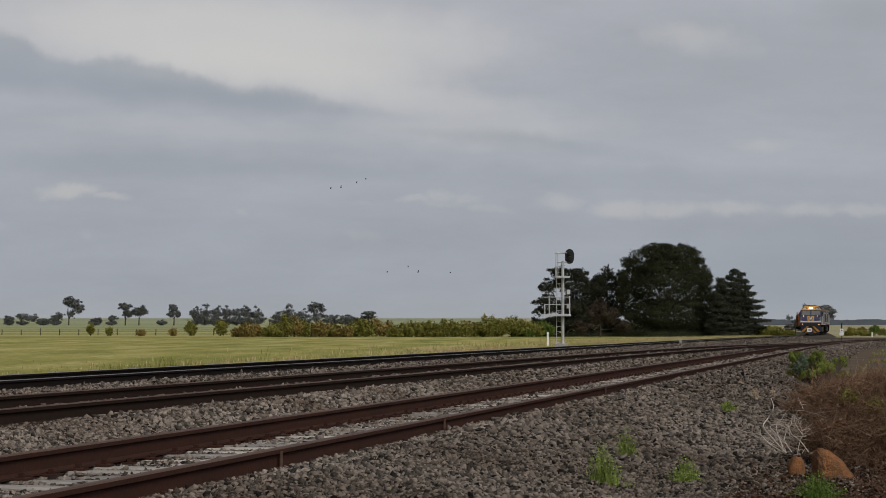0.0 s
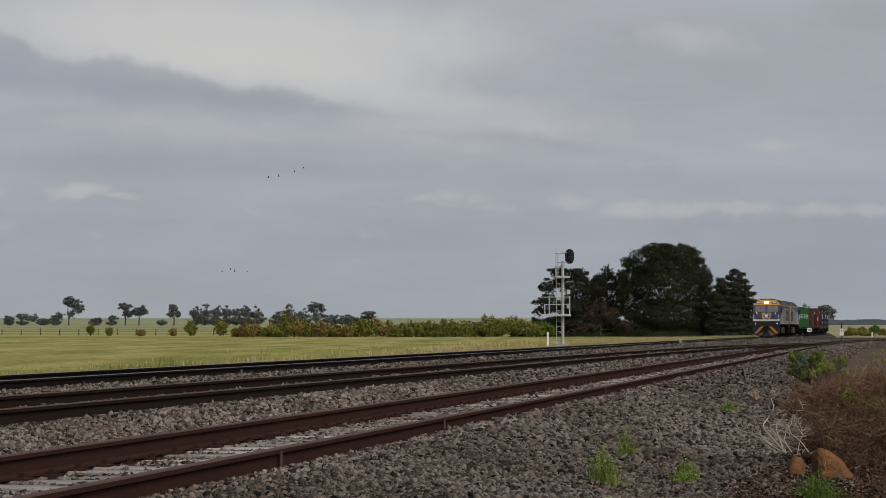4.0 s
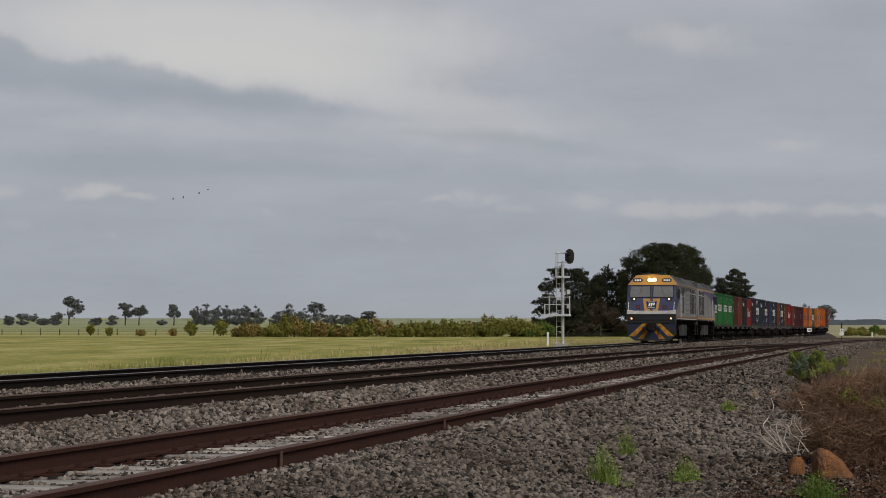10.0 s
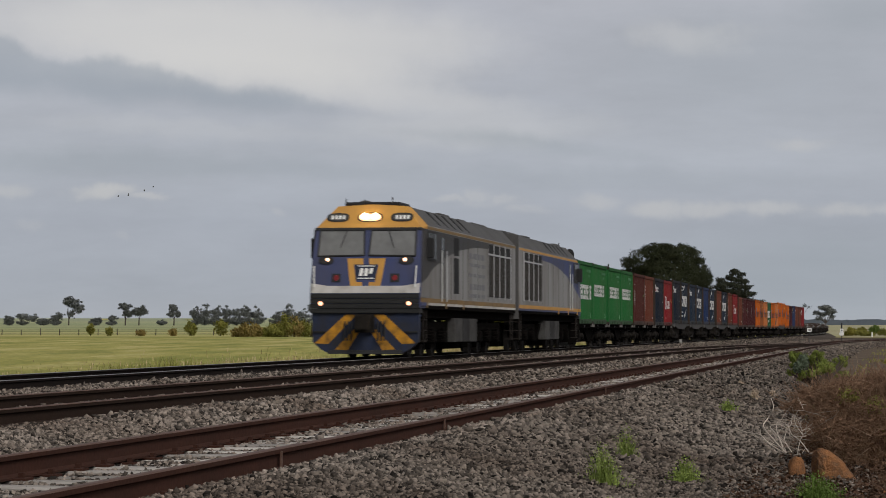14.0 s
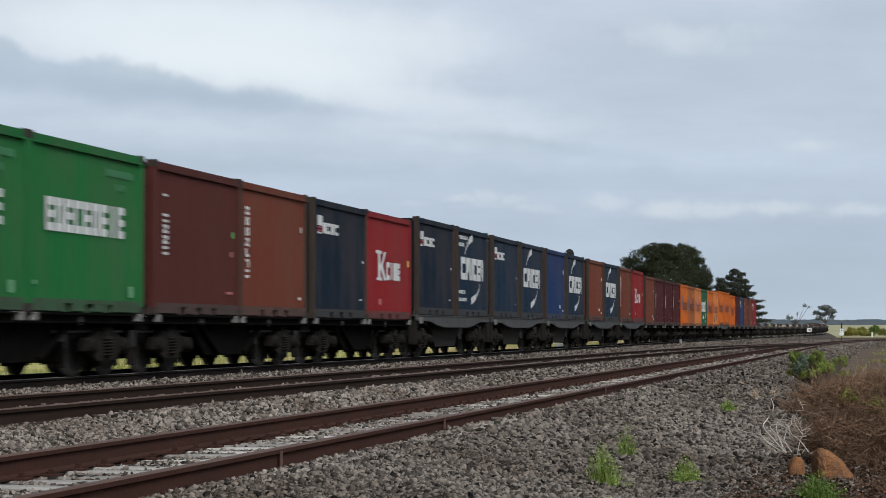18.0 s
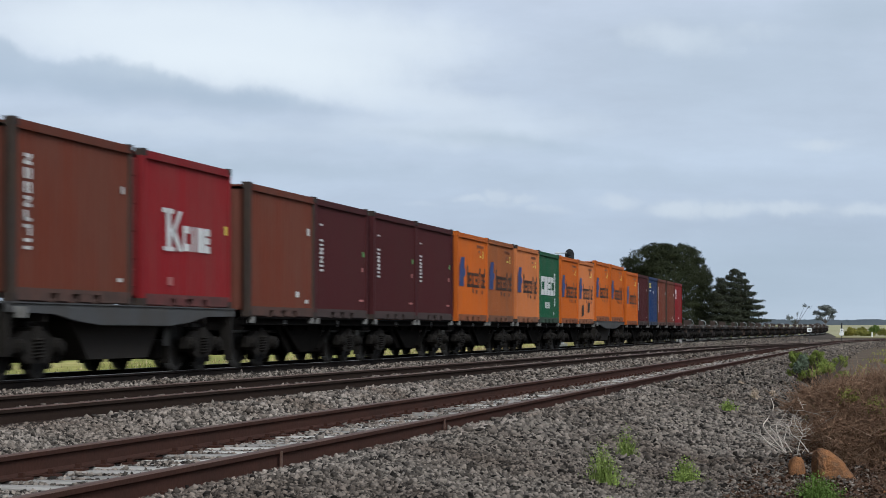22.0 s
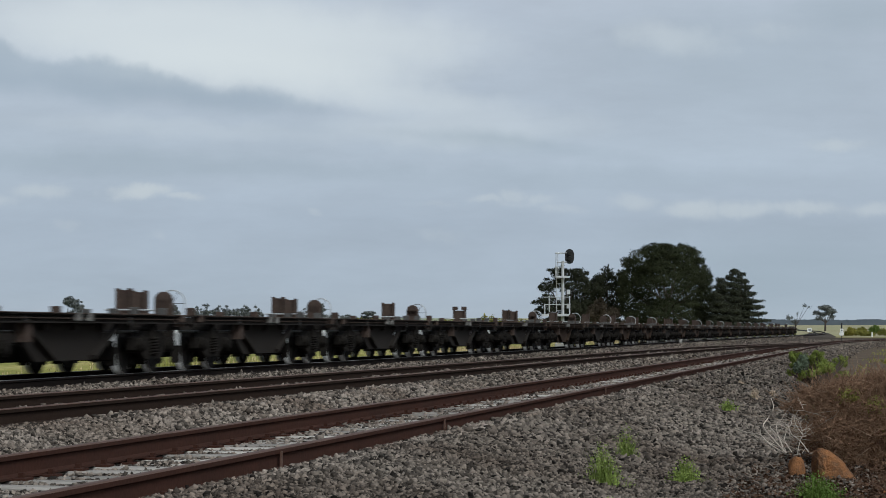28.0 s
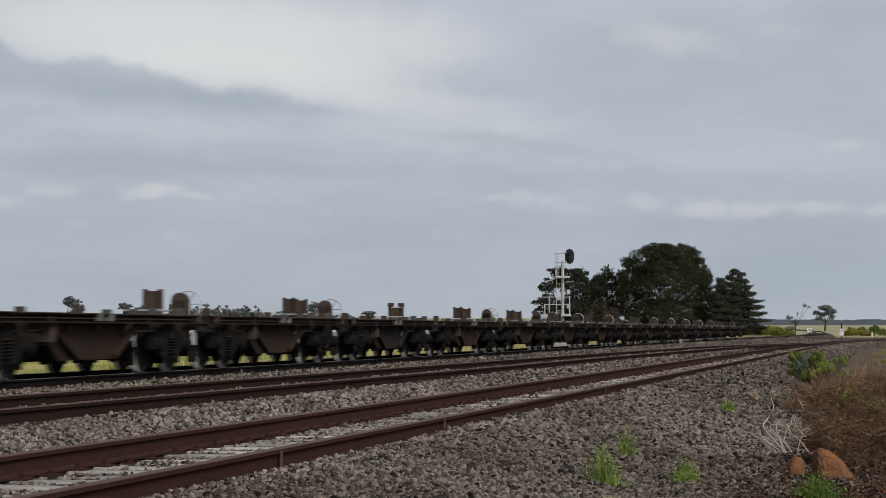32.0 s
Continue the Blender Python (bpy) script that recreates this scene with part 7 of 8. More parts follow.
def leaning_rock():
    """An orange-brown rock, upright on one side and sloping away on the other."""
    y = 22.9
    rim = [(1437, 850), (1436, 822), (1437, 805), (1442, 797), (1452, 794), (1463, 797), (1478, 806), (1492, 819), (1504, 834), (1515, 849), (1524, 864), (1500, 880), (1465, 884), (1440, 876)]
    cx, _, cz = px_place(1470, 845, y)
    bm = bmesh.new()
    rows = []
    for dy, k in ((-0.17, 0.50), (-0.14, 0.80), (-0.06, 0.97), (0.05, 1.0), (0.15, 0.72)):
        rows.append([bm.verts.new(((px_place(a, b, y)[0] - cx) * k, dy, (px_place(a, b, y)[2] - cz) * k)) for a, b in rim])
    n = len(rim)
    for p, q in zip(rows, rows[1:]):
        for i in range(n):
            bm.faces.new((p[i], p[(i + 1) % n], q[(i + 1) % n], q[i]))
    bm.faces.new(rows[0][::-1])
    bm.faces.new(rows[-1])
    bmesh.ops.recalc_face_normals(bm, faces=bm.faces[:])
    bmesh.ops.triangulate(bm, faces=[f for f in bm.faces if len(f.verts) > 4])
    bmesh.ops.subdivide_edges(bm, edges=bm.edges[:], cuts=2, use_grid_fill=True, smooth=0.3)
    for v in bm.verts:
        q = v.co
        v.co = q * (1 + 0.05 * noise.noise(q * 9) + 0.035 * noise.noise(q * 24) + 0.025 * noise.noise(q * 60))
    me = bpy.data.meshes.new("rock")
    bm.to_mesh(me)
    bm.free()
    me.materials.append(M["rock"])
    ob = new("rock", me)
    ob.location = (cx, y, cz)
    return tagged(ob, "orange-brown sloping rock half hidden by weeds", "rock", "rocks by the bush")


def right_verge():
    rng = np.random.default_rng(55)
    # the dead brown bush
    bush = thing("dead_bush", "dead brown bramble bush, tangled and dry", "bush")
    y = 25.5
    lob = lobes_at(y, [(1492, 725, 60, 52, 0), (1550, 708, 52, 44, 60), (1555, 780, 70, 70, -40), (1478, 780, 50, 45, -60), (1605, 748, 70, 80, 0), (1440, 765, 34, 30, 20), (1530, 835, 60, 40, -60)], 1.1)
    part("twig_mass", twigs(9500, lob, 0.20, 0.0021, M["twig"], rng), None, bush)["kind"] = "stuff"
    part("dead_leaves", leaf_cloud("dead_leaves", lobe_points(lob, 6800, rng, 0.25), 0.024, M["dead_leaf"], rng, per=4), None, bush)["kind"] = "stuff"
    part("brushwood", twigs(190, lob, 0.30, 0.0017, M["twig_pale"], rng, "brushwood", 0.9), None, bush, "long pale arching twigs")["kind"] = "stuff"
    br = bmesh.new()
    for l in lob:
        crooked([(lob[2][0], y, -0.62), (l[0] * 0.5 + lob[2][0] * 0.5, y, l[2] * 0.5 - 0.3), l[:3]], 0.018, 0.006, br)
    part("stem", br, M["bark"], bush)
    p, o = lobe_points(lobes_at(y, [(1548, 722, 30, 22, -30), (1500, 700, 20, 14, -40), (1575, 760, 24, 24, -40)], 1.0), 620, rng, 0.3, True)
    part("green_shoots", leaf_cloud("green_shoots", p, 0.022, M["gorse"], rng, per=3, out=o), None, bush, "olive green shoots among dead twigs")["kind"] = "stuff"
    back = thing("dead_bush", "low withered scrub behind the brown bush", "bush")
    lob2 = lobes_at(38, [(1455, 702, 44, 16, 0), (1520, 688, 55, 18, 40), (1580, 684, 50, 22, 0), (1412, 722, 22, 12, -20)], 1.3)
    part("twig_mass", twigs(2600, lob2, 0.25, 0.0045, M["twig"], rng), None, back)["kind"] = "stuff"
    part("dead_leaves", leaf_cloud("dead_leaves", lobe_points(lob2, 1300, rng, 0.2), 0.05, M["dead_leaf"], rng, per=4), None, back)["kind"] = "stuff"
    # bleached branches at its foot
    wood = thing("dead_branch", "bleached bare branches lying at the foot of the bush", "branch")

    def at(px, py, yy=25.0):
        return px_place(px, py, yy)

    for pts, r in (([(1390, 802), (1368, 778), (1350, 755), (1358, 740), (1368, 722), (1364, 705)], 0.016), ([(1385, 800), (1360, 785), (1345, 770), (1322, 765), (1300, 758)], 0.012), ([(1385, 798), (1378, 775), (1362, 755), (1380, 752), (1394, 760), (1396, 772)], 0.011),
                   ([(1400, 800), (1388, 780), (1390, 765), (1399, 750), (1401, 735)], 0.010), ([(1430, 800), (1415, 780), (1400, 768), (1392, 752), (1378, 750)], 0.010), ([(1375, 790), (1350, 778), (1332, 770), (1330, 752)], 0.009), ([(1410, 805), (1412, 790), (1420, 770), (1440, 755)], 0.008), ([(1395, 790), (1376, 770), (1374, 748), (1384, 740)], 0.007), ([(1420, 770), (1405, 745), (1412, 725)], 0.006)):
        r *= 0.58
        q = bent([at(a, b, 25.0 + 0.05 * i + rng.normal(0, 0.05)) for i, (a, b) in enumerate(pts)])
        part("branch", crooked(q, r, r * 0.4, bmesh.new()), M["bleached"], wood)
    lob3 = lobes_at(25.2, [(1400, 770, 55, 35, 0), (1430, 750, 40, 35, 0), (1360, 770, 30, 22, 0)], 1.0)
    part("twig_mass", twigs(85, lob3, 0.20, 0.0020, M["bleached"], rng), None, wood)["kind"] = "stuff"
    leaning_rock()
    rock(1408, 828, 23.4, 0.16, 0.27, 0.15, "small brown block of stone", 2)
    rock(1515, 872, 21.2, 0.38, 0.14, 0.30, "flat buried brown stone by the rock", 3, z=-0.72)
    rock(1560, 866, 21.6, 0.30, 0.12, 0.25, "flat grey-brown stone under the bush", 4, z=-0.69)
    # dead leaves and twigs on the earth about the bush
    k = 9500
    ly = rng.uniform(19.0, 34.0, k)
    lx = x_de(ly) + 3.5 + rng.gamma(2.2, 0.75, k) + 0.02 * (ly - 19)
    lz = np.array([bed_at(a, b) for a, b in zip(lx, ly)]) + rng.uniform(0.0, 0.03, k)
    tagged(new("leaf_litter", leaf_cloud("leaf_litter", np.stack([lx, ly, lz], -1), 0.032, M["litter"], rng, per=3, flat=0.25)), "dark dead leaves littering the earth by the bush", "leaf litter", kind="stuff")
    G = M["weed_leaf"]
    weed(1068, 868, bed_at(1.2, 19.2), 0.42, 300, G, "pale green feathery weed growing through the ballast", 61, width=0.20, blade=0.008)
    weed(1108, 822, bed_at(1.5, 21.5), 0.46, 200, G, "tall thin green weed in the ballast", 62, width=0.13, blade=0.007)
    weed(1212, 856, bed_at(1.9, 20.0), 0.26, 320, G, "low green weed in the ballast", 63, width=0.17, blade=0.008)
    weed(1287, 724, bed_at(4.0, 39.0), 0.15, 110, G, "small yellow-green weed on the stones", 64, width=0.17, blade=0.014)
    weed(1442, 892, -0.6, 0.29, 330, M["blade_green"], "thick green weed beside the rock", 65, width=0.22, blade=0.010)
    weed(1466, 890, -0.6, 0.22, 120, M["blade_green"], "low green weed beside the rock", 66, width=0.18, blade=0.010)
    weed(1080, 900, bed_at(1.2, 17.6), 0.10, 60, G, "low green weed in the ballast", 67, width=0.12, blade=0.008)
    for j, (px, py, h) in enumerate(((1333, 708, 0.26), (1337, 706, 0.20), (1367, 704, 0.20), (1310, 682, 0.12))):
        weed(px, py, meet_bed(px, py), h, 110, M["pale_straw"], "pale dry grass tuft on the stones", 70 + j, width=0.09, lean=0.25, blade=0.009)
    # the green shrub at the edge of the stones
    lob4 = lobes_at(57, [(1440, 650, 26, 24, 0), (1462, 643, 24, 18, 60), (1404, 634, 14, 14, -30), (1476, 655, 18, 16, 40), (1425, 665, 24, 14, -20), (1488, 640, 8, 10, 30), (1448, 630, 14, 10, 0), (1402, 655, 8, 14, 0)], 1.0)
    rg = np.random.default_rng(91)
    lob4 = [(a + rg.normal(0, 0.6) * rx, b + rg.normal(0, 0.4) * ry, c + rg.uniform(-0.5, 0.75) * rz, rx * q, ry * q, rz * q) for a, b, c, rx, ry, rz in lob4 for q in rg.uniform(0.16, 0.46, 11)]
    sp, so = lobe_points(lob4, 9000, rg, 0.0, True)
    sh = thing("shrub", "leafy green shrub at the edge of the ballast", "shrub")
    part("foliage", leaf_cloud("foliage", sp, 0.027, M["shrub_leaf"], rg, per=4, out=so), None, sh)["kind"] = "stuff"
    lob5 = lobes_at(56.6, [(1421, 640, 9, 14, -20), (1411, 650, 7, 10, -30)], 1.0)
    gp, go = lobe_points(lob5, 900, rg, 0.3, True)
    part("grey_foliage", leaf_cloud("grey_foliage", gp, 0.03, M["grey_leaf"], rg, per=4, out=go), None, sh, "patch of grey-green leaves")["kind"] = "stuff"
    stem = bmesh.new()
    for l in lob4:
        tube((lob4[0][0], 57, -0.6), l[:3], 0.02, 6, 0.008, stem)
    part("stem", stem, M["bark"], sh)


def crop_strips():
    """Yellow flowering crop on the far rise."""
    for px0, px1, y0, y1 in ((172, 200, 2150, 2750), (328, 352, 2350, 2700)):
        Y = np.linspace(y0, y1, 12)[:, None] + np.zeros((1, 8))
        X = (np.linspace(px0, px1, 8)[None] - 784) / 4617.4 * Y
        ob = new("crop_field", grid_mesh("crop_field", X, Y, ground_z(X, Y) + 0.5, M["crop"]))
        tagged(ob, "strip of yellow flowering crop on a far field", "field", kind="stuff")


M["crop"] = leaf_material("yellow_crop", (0.36, 0.33, 0.09), (0.50, 0.46, 0.14))
plant_trees()
crop_strips()
far_woods()
plant_grass()
right_verge()

# ---- lineside things ----


def build_signal():
    """A colour light signal mast with ladder, cage and side platform."""
    y = 146.0
    k = y / 4617.4
    x0, _, _ = px_place(996, 600, y)
    g = float(ground_z(np.array(x0), np.array(y)))
    sig = thing("railway_signal", "galvanised signal mast with ladder, platform and black signal head", "railway signal")
    sig.location = (x0, y, g)

    def P(px, py, dy=0.0):
        return ((px - 784) * k - x0, dy, EYE + (584.5 - py) * k - g)

    part("plinth", box((P(982, 0)[0], P(1004, 0)[0], -0.3, 0.3, -0.2, P(0, 608)[2]), bevel=0.02), M["concrete"], sig, "concrete base block")
    part("mast", tube((0, 0, 0), P(996, 462), 0.085, 12, 0.075), M["galv"], sig)
    zt, zb = P(0, 441)[2], P(0, 467)[2]
    cx = P(1008, 0)[0]
    w, zc = 0.26, (zt + zb) / 2
    head = [(cx + w * math.copysign(abs(math.cos(a)) ** 0.8, math.cos(a)), zc + (zt - zb) / 2 * math.copysign(abs(math.sin(a)) ** 0.8, math.sin(a))) for a in (2 * math.pi * i / 24 for i in range(24))]
    part("backboard", quick("backboard", extrude_profile(head, -0.03, 0.03, "y"), M["black"]), None, sig, "black oval backboard")
    for z in (zc + 0.2, zc - 0.1):
        hd = tube((cx, -0.03, z), (cx, -0.24, z - 0.03), 0.105, 12)
        part("lamp_hood", hd, M["black"], sig)
        part("lens", tube((cx, -0.04, z), (cx, -0.06, z), 0.08, 12), M["glass"], sig)
    part("head_bracket", box((0, cx, -0.03, 0.03, zb + 0.05, zb + 0.11)), M["galv"], sig)
    # ladder
    lx0, lx1 = P(985, 0)[0], P(994, 0)[0]
    zl = P(0, 470)[2]
    for lx in (lx0, lx1):
        part("ladder_rail", tube((lx, 0.12, 0.1), (lx, 0.12, zl), 0.018, 6), M["galv"], sig)
    z = 0.35
    rung = quick("rung", tube((lx0, 0.12, 0), (lx1, 0.12, 0), 0.012, 6), M["galv"])
    while z < zl:
        part("rung", rung, None, sig, m=pose(0, 0, z))
        z += 0.30
    for py in (489, 510):
        v, f = ring(0.30, 0.015, (P(990, 0)[0], 0.25, P(0, py)[2]), "z", 16, 5)
        part("cage_hoop", mesh_of("cage_hoop", v, f, M["galv"]), None, sig)
    # platforms
    for px0, px1, py, th in ((983, 1008, 489, 0.09), (958, 1010, 556, 0.12)):
        part("platform", box((P(px0, 0)[0], P(px1, 0)[0], -0.35, 0.35, P(0, py)[2] - th, P(0, py)[2])), M["galv"], sig, "grating platform")
    for px0, px1, py in ((964, 1009, 526), (964, 1009, 539), (982, 1003, 448), (986, 1003, 464)):
        for dy in (-0.33, 0.33):
            part("guard_rail", tube(P(px0, py, dy), P(px1, py, dy), 0.02, 6), M["galv"], sig)
    for px in (964, 972, 1008):
        for dy in (-0.33, 0.33):
            part("guard_post", tube(P(px, 556, dy), P(px, 524 if px != 964 else 539, dy), 0.02, 6), M["galv"], sig)
    for px in (983, 987):
        part("guard_post", tube(P(px, 489, -0.2), P(px if px == 987 else 984, 447, -0.2), 0.02, 6), M["galv"], sig)
    for py in (517, 542):
        part("relay_box", box((P(1003, 0)[0], P(1009, 0)[0], -0.1, 0.1, P(0, py + 4)[2], P(0, py - 4)[2])), M["galv"], sig)
    ob = thing("trackside_box", "small black points box beside the signal", "trackside box")
    bx, by, bz = ground_at(1010, 138)
    ob.location = (bx, by, bz)
    part("stand", box((-0.06, 0.06, -0.06, 0.06, -0.05, 0.30)), M["black"], ob)
    part("lid", box((-0.22, 0.22, -0.15, 0.15, 0.30, 0.42), bevel=0.02), M["black"], ob)


M["concrete"] = material("weathered_concrete", (0.36, 0.35, 0.33), 0.95, vary=0.2, scale=3, fine=25, bump=0.3, dirt=(0.2, 0.18, 0.15), spec=0.1)


def marker_post(px, top, y, label, w=0.10, z=None, paint_name="white"):
    x = (px - 784) * y / 4617.4
    g = bed_at(x, y) if z is None else z
    h = EYE + (584.5 - top) * y / 4617.4 - g
    ob = thing("marker_post", label, "marker post", "lineside marker posts")
    ob.location = (x, y, g)
    part("post", box((-w / 2, w / 2, -w / 2, w / 2, -0.1, h - 0.05), bevel=0.01), M[paint_name], ob)
    part("cap", box((-w * 0.6, w * 0.6, -w * 0.6, w * 0.6, h - 0.06, h), bevel=0.015), M[paint_name], ob)


def build_lineside():
    marker_post(1204, 600.5, 165, "short grey weathered post between the tracks", 0.14, paint_name="concrete")
    marker_post(969.5, 588, 175, "white painted post standing in the dry grass", 0.13, z=-0.62)
    marker_post(1543, 588, 415, "short white painted post by the dirt road", 0.22, z=ground_at(1543, 415)[2])
    # points indicator: white shield shapes under a dark lamp
    y = 195.0
    x = (1489 - 784) * y / 4617.4
    k = y / 4617.4
    g = bed_at(x, y)
    ind = thing("points_indicator", "white points indicator with a dark lamp on top", "points indicator")
    ind.location = (x, y, g)

    def z(py):
        return EYE + (584.5 - py) * k - g

    part("stand", tube((0, 0, -0.05), (0, 0, z(572)), 0.03, 8), M["black"], ind)
    for a, b, w in ((594, 588, 0.17), (588, 581.5, 0.13)):
        me = quick("target", extrude_profile(oval(0, (z(a) + z(b)) / 2, w, (z(b) - z(a)) / 2), -0.03, 0.03, "y"), M["white"])
        part("target", me, None, ind, "white rounded target plate")
    part("lamp", box((-0.05, 0.05, -0.05, 0.05, z(581.5), z(572)), bevel=0.01), M["black"], ind)
    part("lamp", box((-0.035, 0.035, -0.09, -0.04, z(586), z(584)), bevel=0.005), M["black"], ind)
    # small number board on a post: its figures are kept as bars
    y = 205.0
    x = (1432 - 784) * y / 4617.4
    k = y / 4617.4
    g = bed_at(x, y)
    sign = thing("lineside_sign", "small white board on a thin post between tracks", "sign")
    sign.location = (x, y, g)
    part("post", tube((0, 0, -0.1), (0, 0, EYE + 2 * k - g), 0.02, 6), M["dull_metal"], sign)
    z0, z1 = EYE + (584.5 - 587.5) * k - g, EYE + (584.5 - 581) * k - g
    part("board", box((-0.17, 0.17, -0.035, -0.02, z0, z1), bevel=0.004), M["white"], sign)
    for a in (-0.09, 0.0, 0.08):
        part("figure_bar", box((a - 0.022, a + 0.022, -0.041, -0.036, z0 + 0.08, z1 - 0.08)), M["black"], sign)
    # red and white boards lying on the points
    y = 200.0
    x = (1418 - 784) * y / 4617.4
    lever = thing("points_lever", "white and red points lever lying by the track", "lever")
    lever.location = (x, y, bed_at(x, y) + 0.1)
    part("arm", box((-0.35, 0.15, -0.04, 0.04, 0, 0.08), bevel=0.01), M["white"], lever)
    part("weight", box((0.15, 0.40, -0.06, 0.06, 0, 0.12), bevel=0.02), M["red_paint"], lever, "red lever weight")
    # field fence
    fence = thing("field_fence", "old timber post and wire field fence", "fence")
    k = 455 / 4617.4
    ps = []
    px = -30.0
    rng = random.Random(9)
    while px < 420:
        x, y, g = ground_at(px, 455)
        h = rng.uniform(1.0, 1.25)
        part("post", tube((x, y, g - 0.1), (x + rng.uniform(-0.05, 0.05), y, g + h), 0.075, 7), M["bark"], fence)
        ps.append((x, y, g))
        px += 34.0
    for dz in (0.35, 0.7, 1.0):
        part("wire", tube((ps[0][0], 455, ps[0][2] + dz), (ps[-1][0], 455, ps[-1][2] + dz), 0.012, 4), M["dull_metal"], fence)


M["red_paint"] = material("red_paint", (0.45, 0.05, 0.04), 0.6, vary=0.1, scale=3, fine=20, bump=0.05)
M["feather"] = material("dark_feathers", (0.11, 0.107, 0.104), 0.9, vary=0.2, scale=10, fine=40, bump=0.0)
BIRDS = []


def build_bird(rows, seed):
    """A small dark bird on the wing; rows of (seconds, bearing, height) at its depth."""
    b = thing("bird", "small dark bird flying over the plain", "bird", "flying birds")
    bm = bmesh.new()
    bmesh.ops.create_icosphere(bm, subdivisions=1, radius=1, matrix=Matrix.Diagonal((0.13, 0.04, 0.04, 1)))
    part("body", bm, M["feather"], b)
    up = 0.10 + 0.08 * (seed % 3)
    for s in (-1, 1):
        part("wing", mesh_of("wing", [(-0.06, 0, 0.02), (0.08, 0, 0.02), (0.05, s * 0.16, 0.02 + up), (-0.04, s * 0.15, 0.02 + up), (0.10, s * 0.28, up * 0.8)], [(0, 1, 2, 3), (3, 2, 4)], M["feather"]), None, b)
    part("tail", mesh_of("tail", [(0.15, -0.02, 0), (0.15, 0.02, 0), (0.27, 0.045, 0), (0.27, -0.045, 0)], [(0, 1, 2, 3)], M["feather"]), None, b)
    BIRDS.append((b, rows))


build_signal()
build_lineside()
for _i, (_dx, _dy) in enumerate(((0, 0), (37, -9), (55, 0), (112, 1))):
    build_bird([(0.0, 685 + _dx, 482 + _dy), (2.0, 563 + _dx * 0.5, 486 + _dy * 0.5), (3.5, 438 + _dx * 0.42, 481 + _dy * 0.3), (6.0, 211 + _dx * 0.2, 481 + _dy * 0.5), (7.0, 119 + _dx * 0.11, 480 + _dy), (8.0, 26 + _dx * 0.1, 478 + _dy), (9.0, -70 + _dx * 0.1, 478 + _dy), (32.0, -2100 + _dx, 470 + _dy)], _i)
for _i, (_dx, _dy) in enumerate(((0, 0), (-28, 8), (16, -7), (-46, 10))):
    build_bird([(0.0, 631 + _dx, 324 + _dy), (2.0, 572 + _dx, 311 + _dy), (3.5, 536 + _dx, 302 + _dy), (6.0, 450 + _dx, 333 + _dy), (9.0, 374 + _dx, 343 + _dy), (13.0, 280 + _dx, 339 + _dy), (20.0, 90 + _dx, 335 + _dy), (32.0, -250 + _dx, 320 + _dy)], _i + 4)

LOADS = [  # lead of the first box at the start, wagon type, the two boxes with their marks
    (-4.70, "A", ("green", "green_wide"), ("green", "green")), (7.87, "A", ("green", "green"), ("green", "green")), (20.42, "A", ("oxide", "short_column"), ("brown", "column")), (33.00, "A", ("navy", "band"), ("red", "tall")),
    (45.98, "B", ("navy", "band"), ("slate", "logo_text")), (59.70, "B", ("slate", "band"), ("slate", "logo")), (73.20, "B", ("blue", "stickers"), ("slate", "logo")), (87.50, "B", ("brown", "stickers"), ("slate", "logo")), (101.00, "B", ("brown", "column"), ("red", "tall")),
    (115.00, "A", ("brown", "stickers"), ("maroon", "short_column")), (127.62, "A", ("maroon", "short_column"), ("maroon", "short_column")), (140.42, "A", ("orange", "emblem"), ("rusty_orange", "emblem")), (152.97, "A", ("pale_orange", "emblem"), ("deep_green", "big_white")),
    (165.57, "A", ("orange", "emblem"), ("pale_orange", "emblem_rust")), (178.15, "B", ("orange", "emblem"), ("orange", "emblem")), (192.20, "A", ("orange", "emblem"), ("maroon", "column")), (204.52, "A", ("blue", "yellow_square"), ("brown", "column")), (216.82, "A", ("brown", "stickers"), ("red", "white_patch")),
]
MARK_WORDS = {"green": "white block lettering", "green_wide": "a wide band of white block lettering", "short_column": "a short white column of lettering", "column": "a white column of lettering", "band": "small white lettering near the top", "tall": "tall white lettering",
              "logo": "white lettering and swooshes", "logo_text": "white lettering and swooshes", "stickers": "a few small stickers", "emblem": "a blue emblem and dark lettering", "emblem_rust": "a blue emblem and rusty patches",
              "big_white": "big white lettering", "yellow_square": "a yellow mark", "white_patch": "a torn white mark"}
SHIFT = 19 * SPEED
# Loaded skeletal wagons use a blacker steel than the empty ones.
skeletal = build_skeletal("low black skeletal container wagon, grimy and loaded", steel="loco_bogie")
fishbelly = build_fishbelly("container wagon with grey fish-bellied side beams, loaded")
used_a = used_b = 0
for lead, kind, *pair in LOADS:
    step = 5.96 if kind == "A" else 6.58
    mid = lead + (CL + step) / 2 + SHIFT
    if kind == "A":
        w = skeletal if used_a == 0 else copy_thing(skeletal, Matrix())
        used_a += 1
    else:
        w = fishbelly if used_b == 0 else copy_thing(fishbelly, Matrix())
        used_b += 1
    RIDERS.append((w, mid, 0.0))
    deck = DECK_A if kind == "A" else DECK_B
    for k, (c, mk) in enumerate(pair):
        ob = build_container(c, f"{'dull red' if c == 'oxide' else c.replace('_', ' ')} steel container with {MARK_WORDS[mk]}")
        for name, me in marks_for(mk):
            part(name, me, None, ob)["kind"] = "stuff"
        RIDERS.append((ob, lead + CL / 2 + k * step + SHIFT, deck + 0.002))
EMPTY_LEAD, EMPTY_PITCH, EMPTIES = 229.9, 12.71, 23
GEAR_WORDS = {1: "paired posts and brake wheel", 2: "one post and brake wheel", 3: "one forked post"}
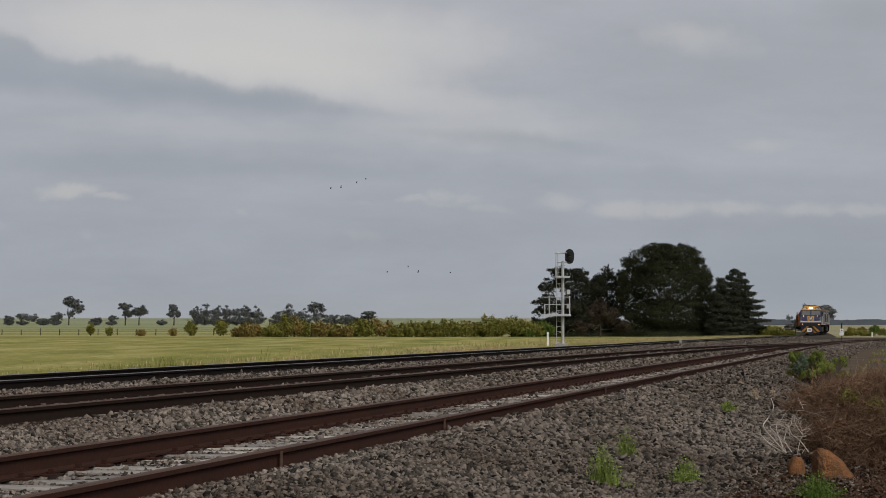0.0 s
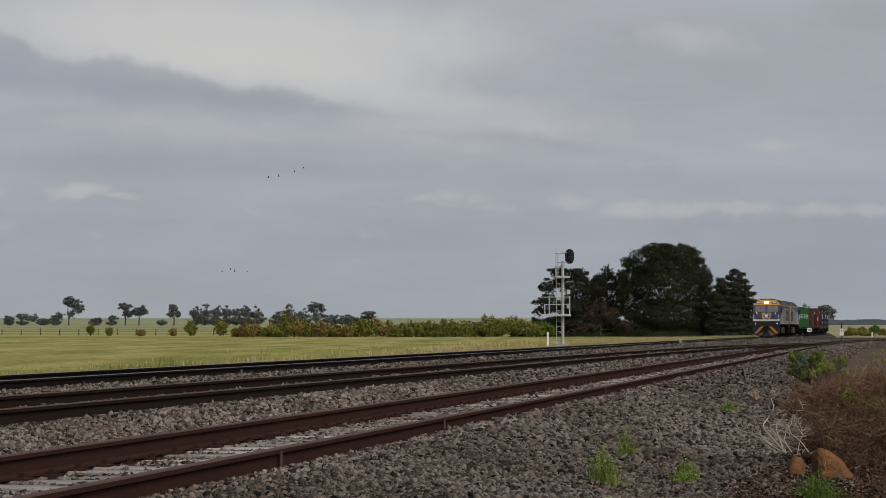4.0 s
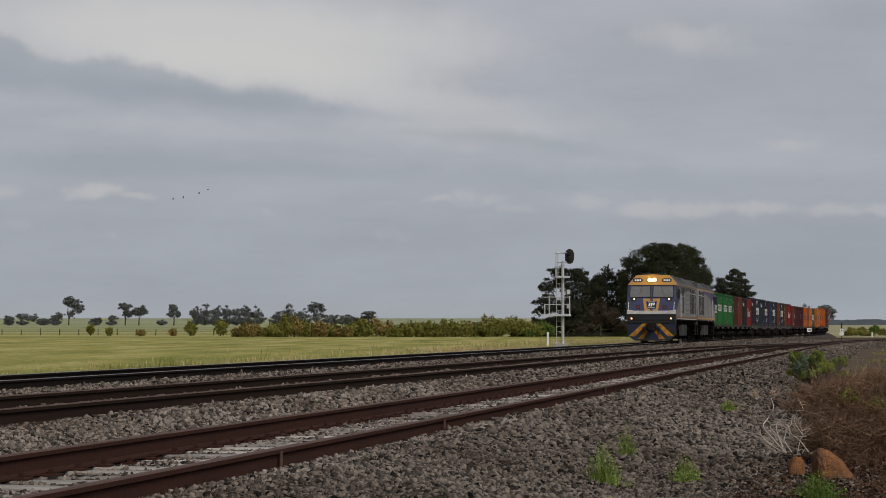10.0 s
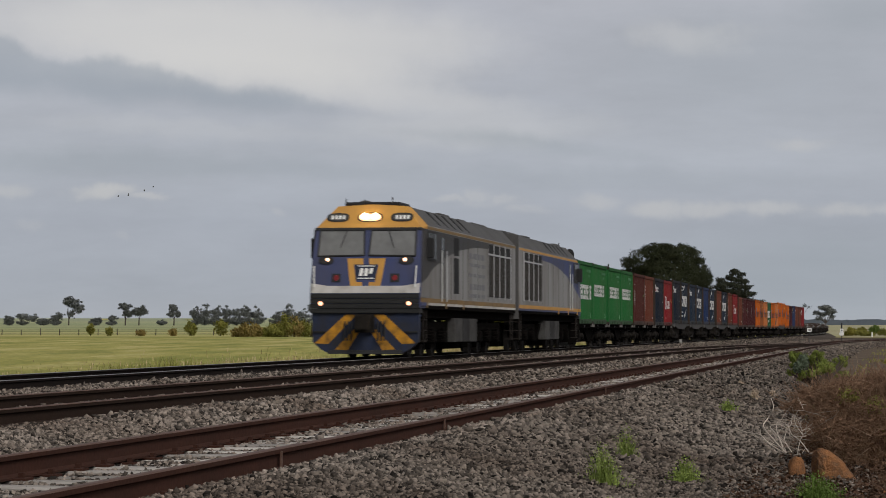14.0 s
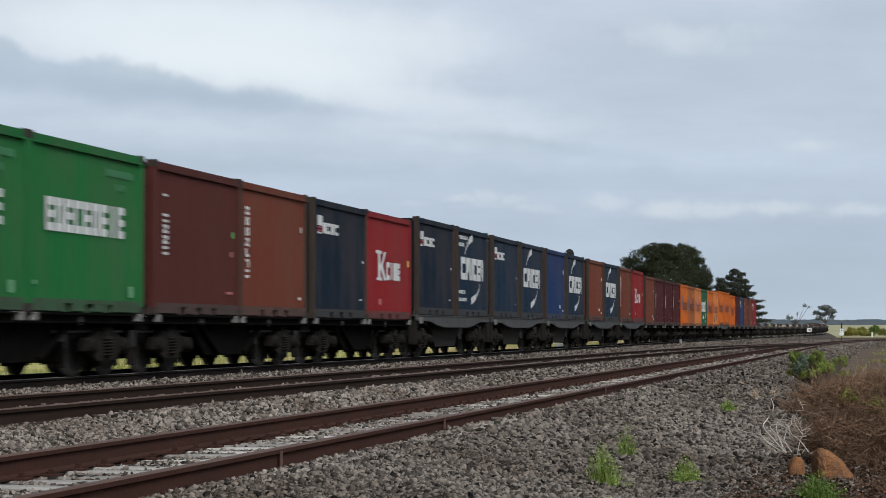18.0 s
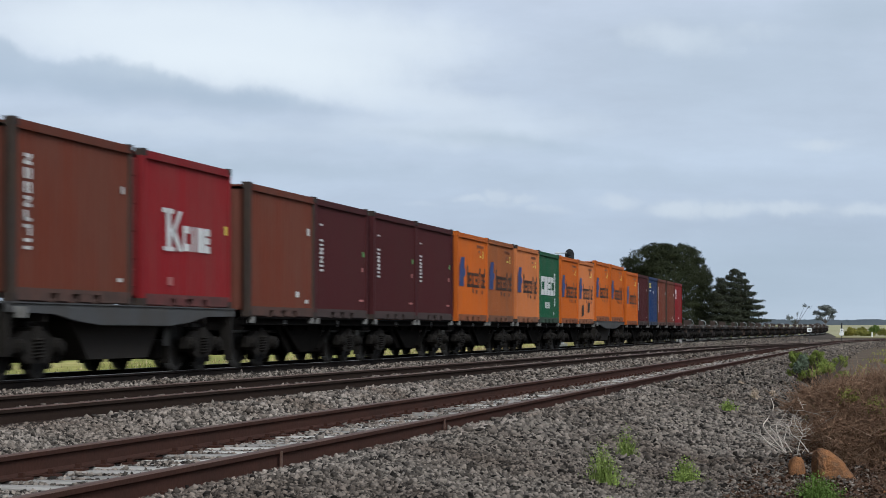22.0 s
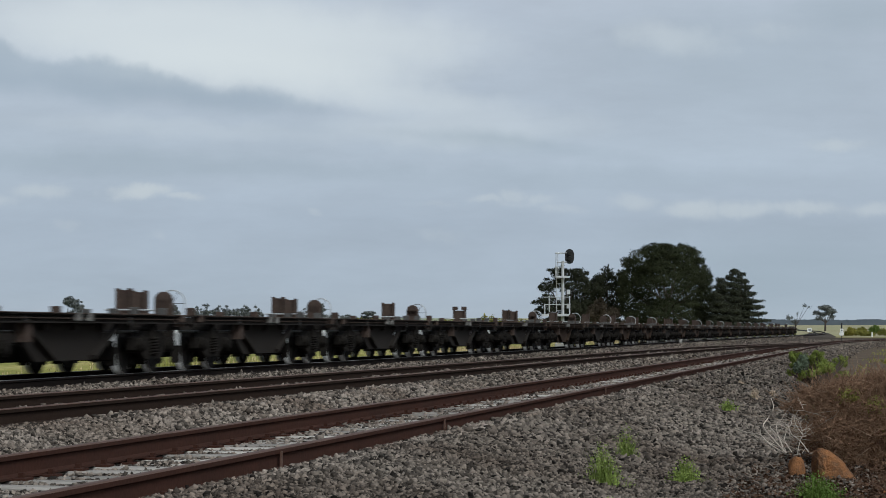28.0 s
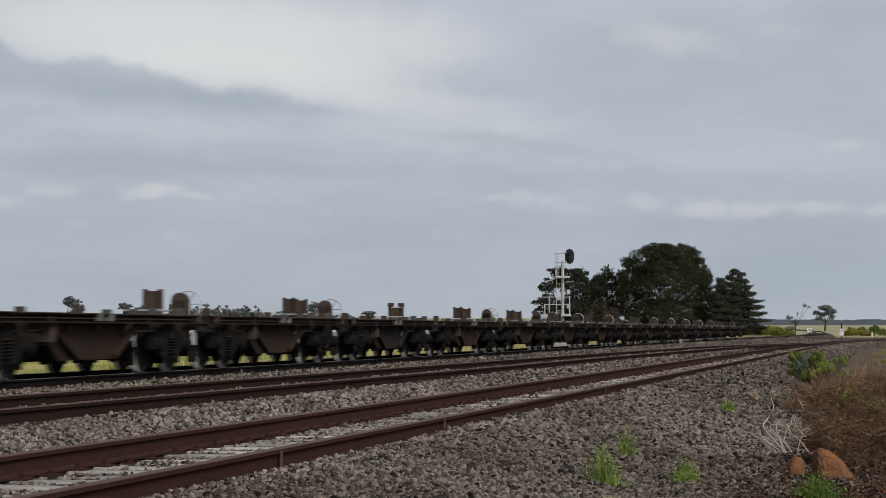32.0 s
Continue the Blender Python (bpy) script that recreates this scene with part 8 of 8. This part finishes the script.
empty = [build_skeletal(f"empty {c} skeletal wagon with {GEAR_WORDS[k]}", gear=k, steel=st) for c, st in (("black", "steel_dark"), ("rusty brown", "steel_rusty")) for k in (1, 2, 3)]
for i in range(EMPTIES):
    k = (1, 1, 1, 2, 3, 1, 2, 2, 2, 1, 3)[i % 11] - 1 + (3 if i in (5, 7, 8) or i > 9 and i % 3 else 0)
    w = empty[k] if not empty[k].get("used") else copy_thing(empty[k], Matrix())
    empty[k]["used"] = 1
    RIDERS.append((w, EMPTY_LEAD + 6.2 + i * EMPTY_PITCH + SHIFT, 0.0))

loco_1 = build_loco("blue, silver and yellow diesel locomotive with lit headlamps, leading the train")
loco_2 = build_loco("blue and silver diesel locomotive running cab backwards behind the first", trailing=True)
RIDERS.append((loco_1, FRONT + 9.25, 0.0))
RIDERS.append((loco_2, FRONT + 18.65 + 9.5, 0.0, 180))


WHEEL_PARTS = [o for o in bpy.data.objects if o.name.split(".")[0] == "wheelset"]


def spin(sets, x, r, way):
    """Roll wheelsets that sit alike on their bogies; they share one set of keys."""
    step = 360 * SPEED / (2 * math.pi * r * FPS)
    rows = [(i / FPS, pose(x, 0, r, 0, -way * step * i, 0)) for i in range(32 * FPS + 1)]
    walk(sets[0], rows)
    keys = sets[0].animation_data
    for o in sets[1:]:
        o.rotation_mode = "QUATERNION"
        o.animation_data_create()
        o.animation_data.action, o.animation_data.action_slot = keys.action, keys.action_slot


def motions():
    alike = {}
    for o in WHEEL_PARTS:
        top = o.parent.parent
        way = -1 if top == loco_2 else 1
        r = 0.52 if top in (loco_1, loco_2) else 0.475
        alike.setdefault((round(o.matrix_basis.translation.x, 3), r, way), []).append(o)
    for (x, r, way), sets in alike.items():
        spin(sets, x, r, way)
    for ob, s, z, *turned in RIDERS:
        ride(ob, s, z, *turned)
    for b, rows in BIRDS:
        walk(b, [(t, Matrix.Translation(px_place(u, v, 340.0)) @ pose(0, 0, 0, 0, 6, 4)) for t, u, v in rows])
    walk(backdrop_sky, [(0.0, pose(0, SKY_Y, 0)), (32.0, pose(-45, SKY_Y, 0))])
    walk(backdrop_clouds, [(0.0, pose(0, PUFF_Y, 0)), (32.0, pose(138, PUFF_Y, 0))])


motions()
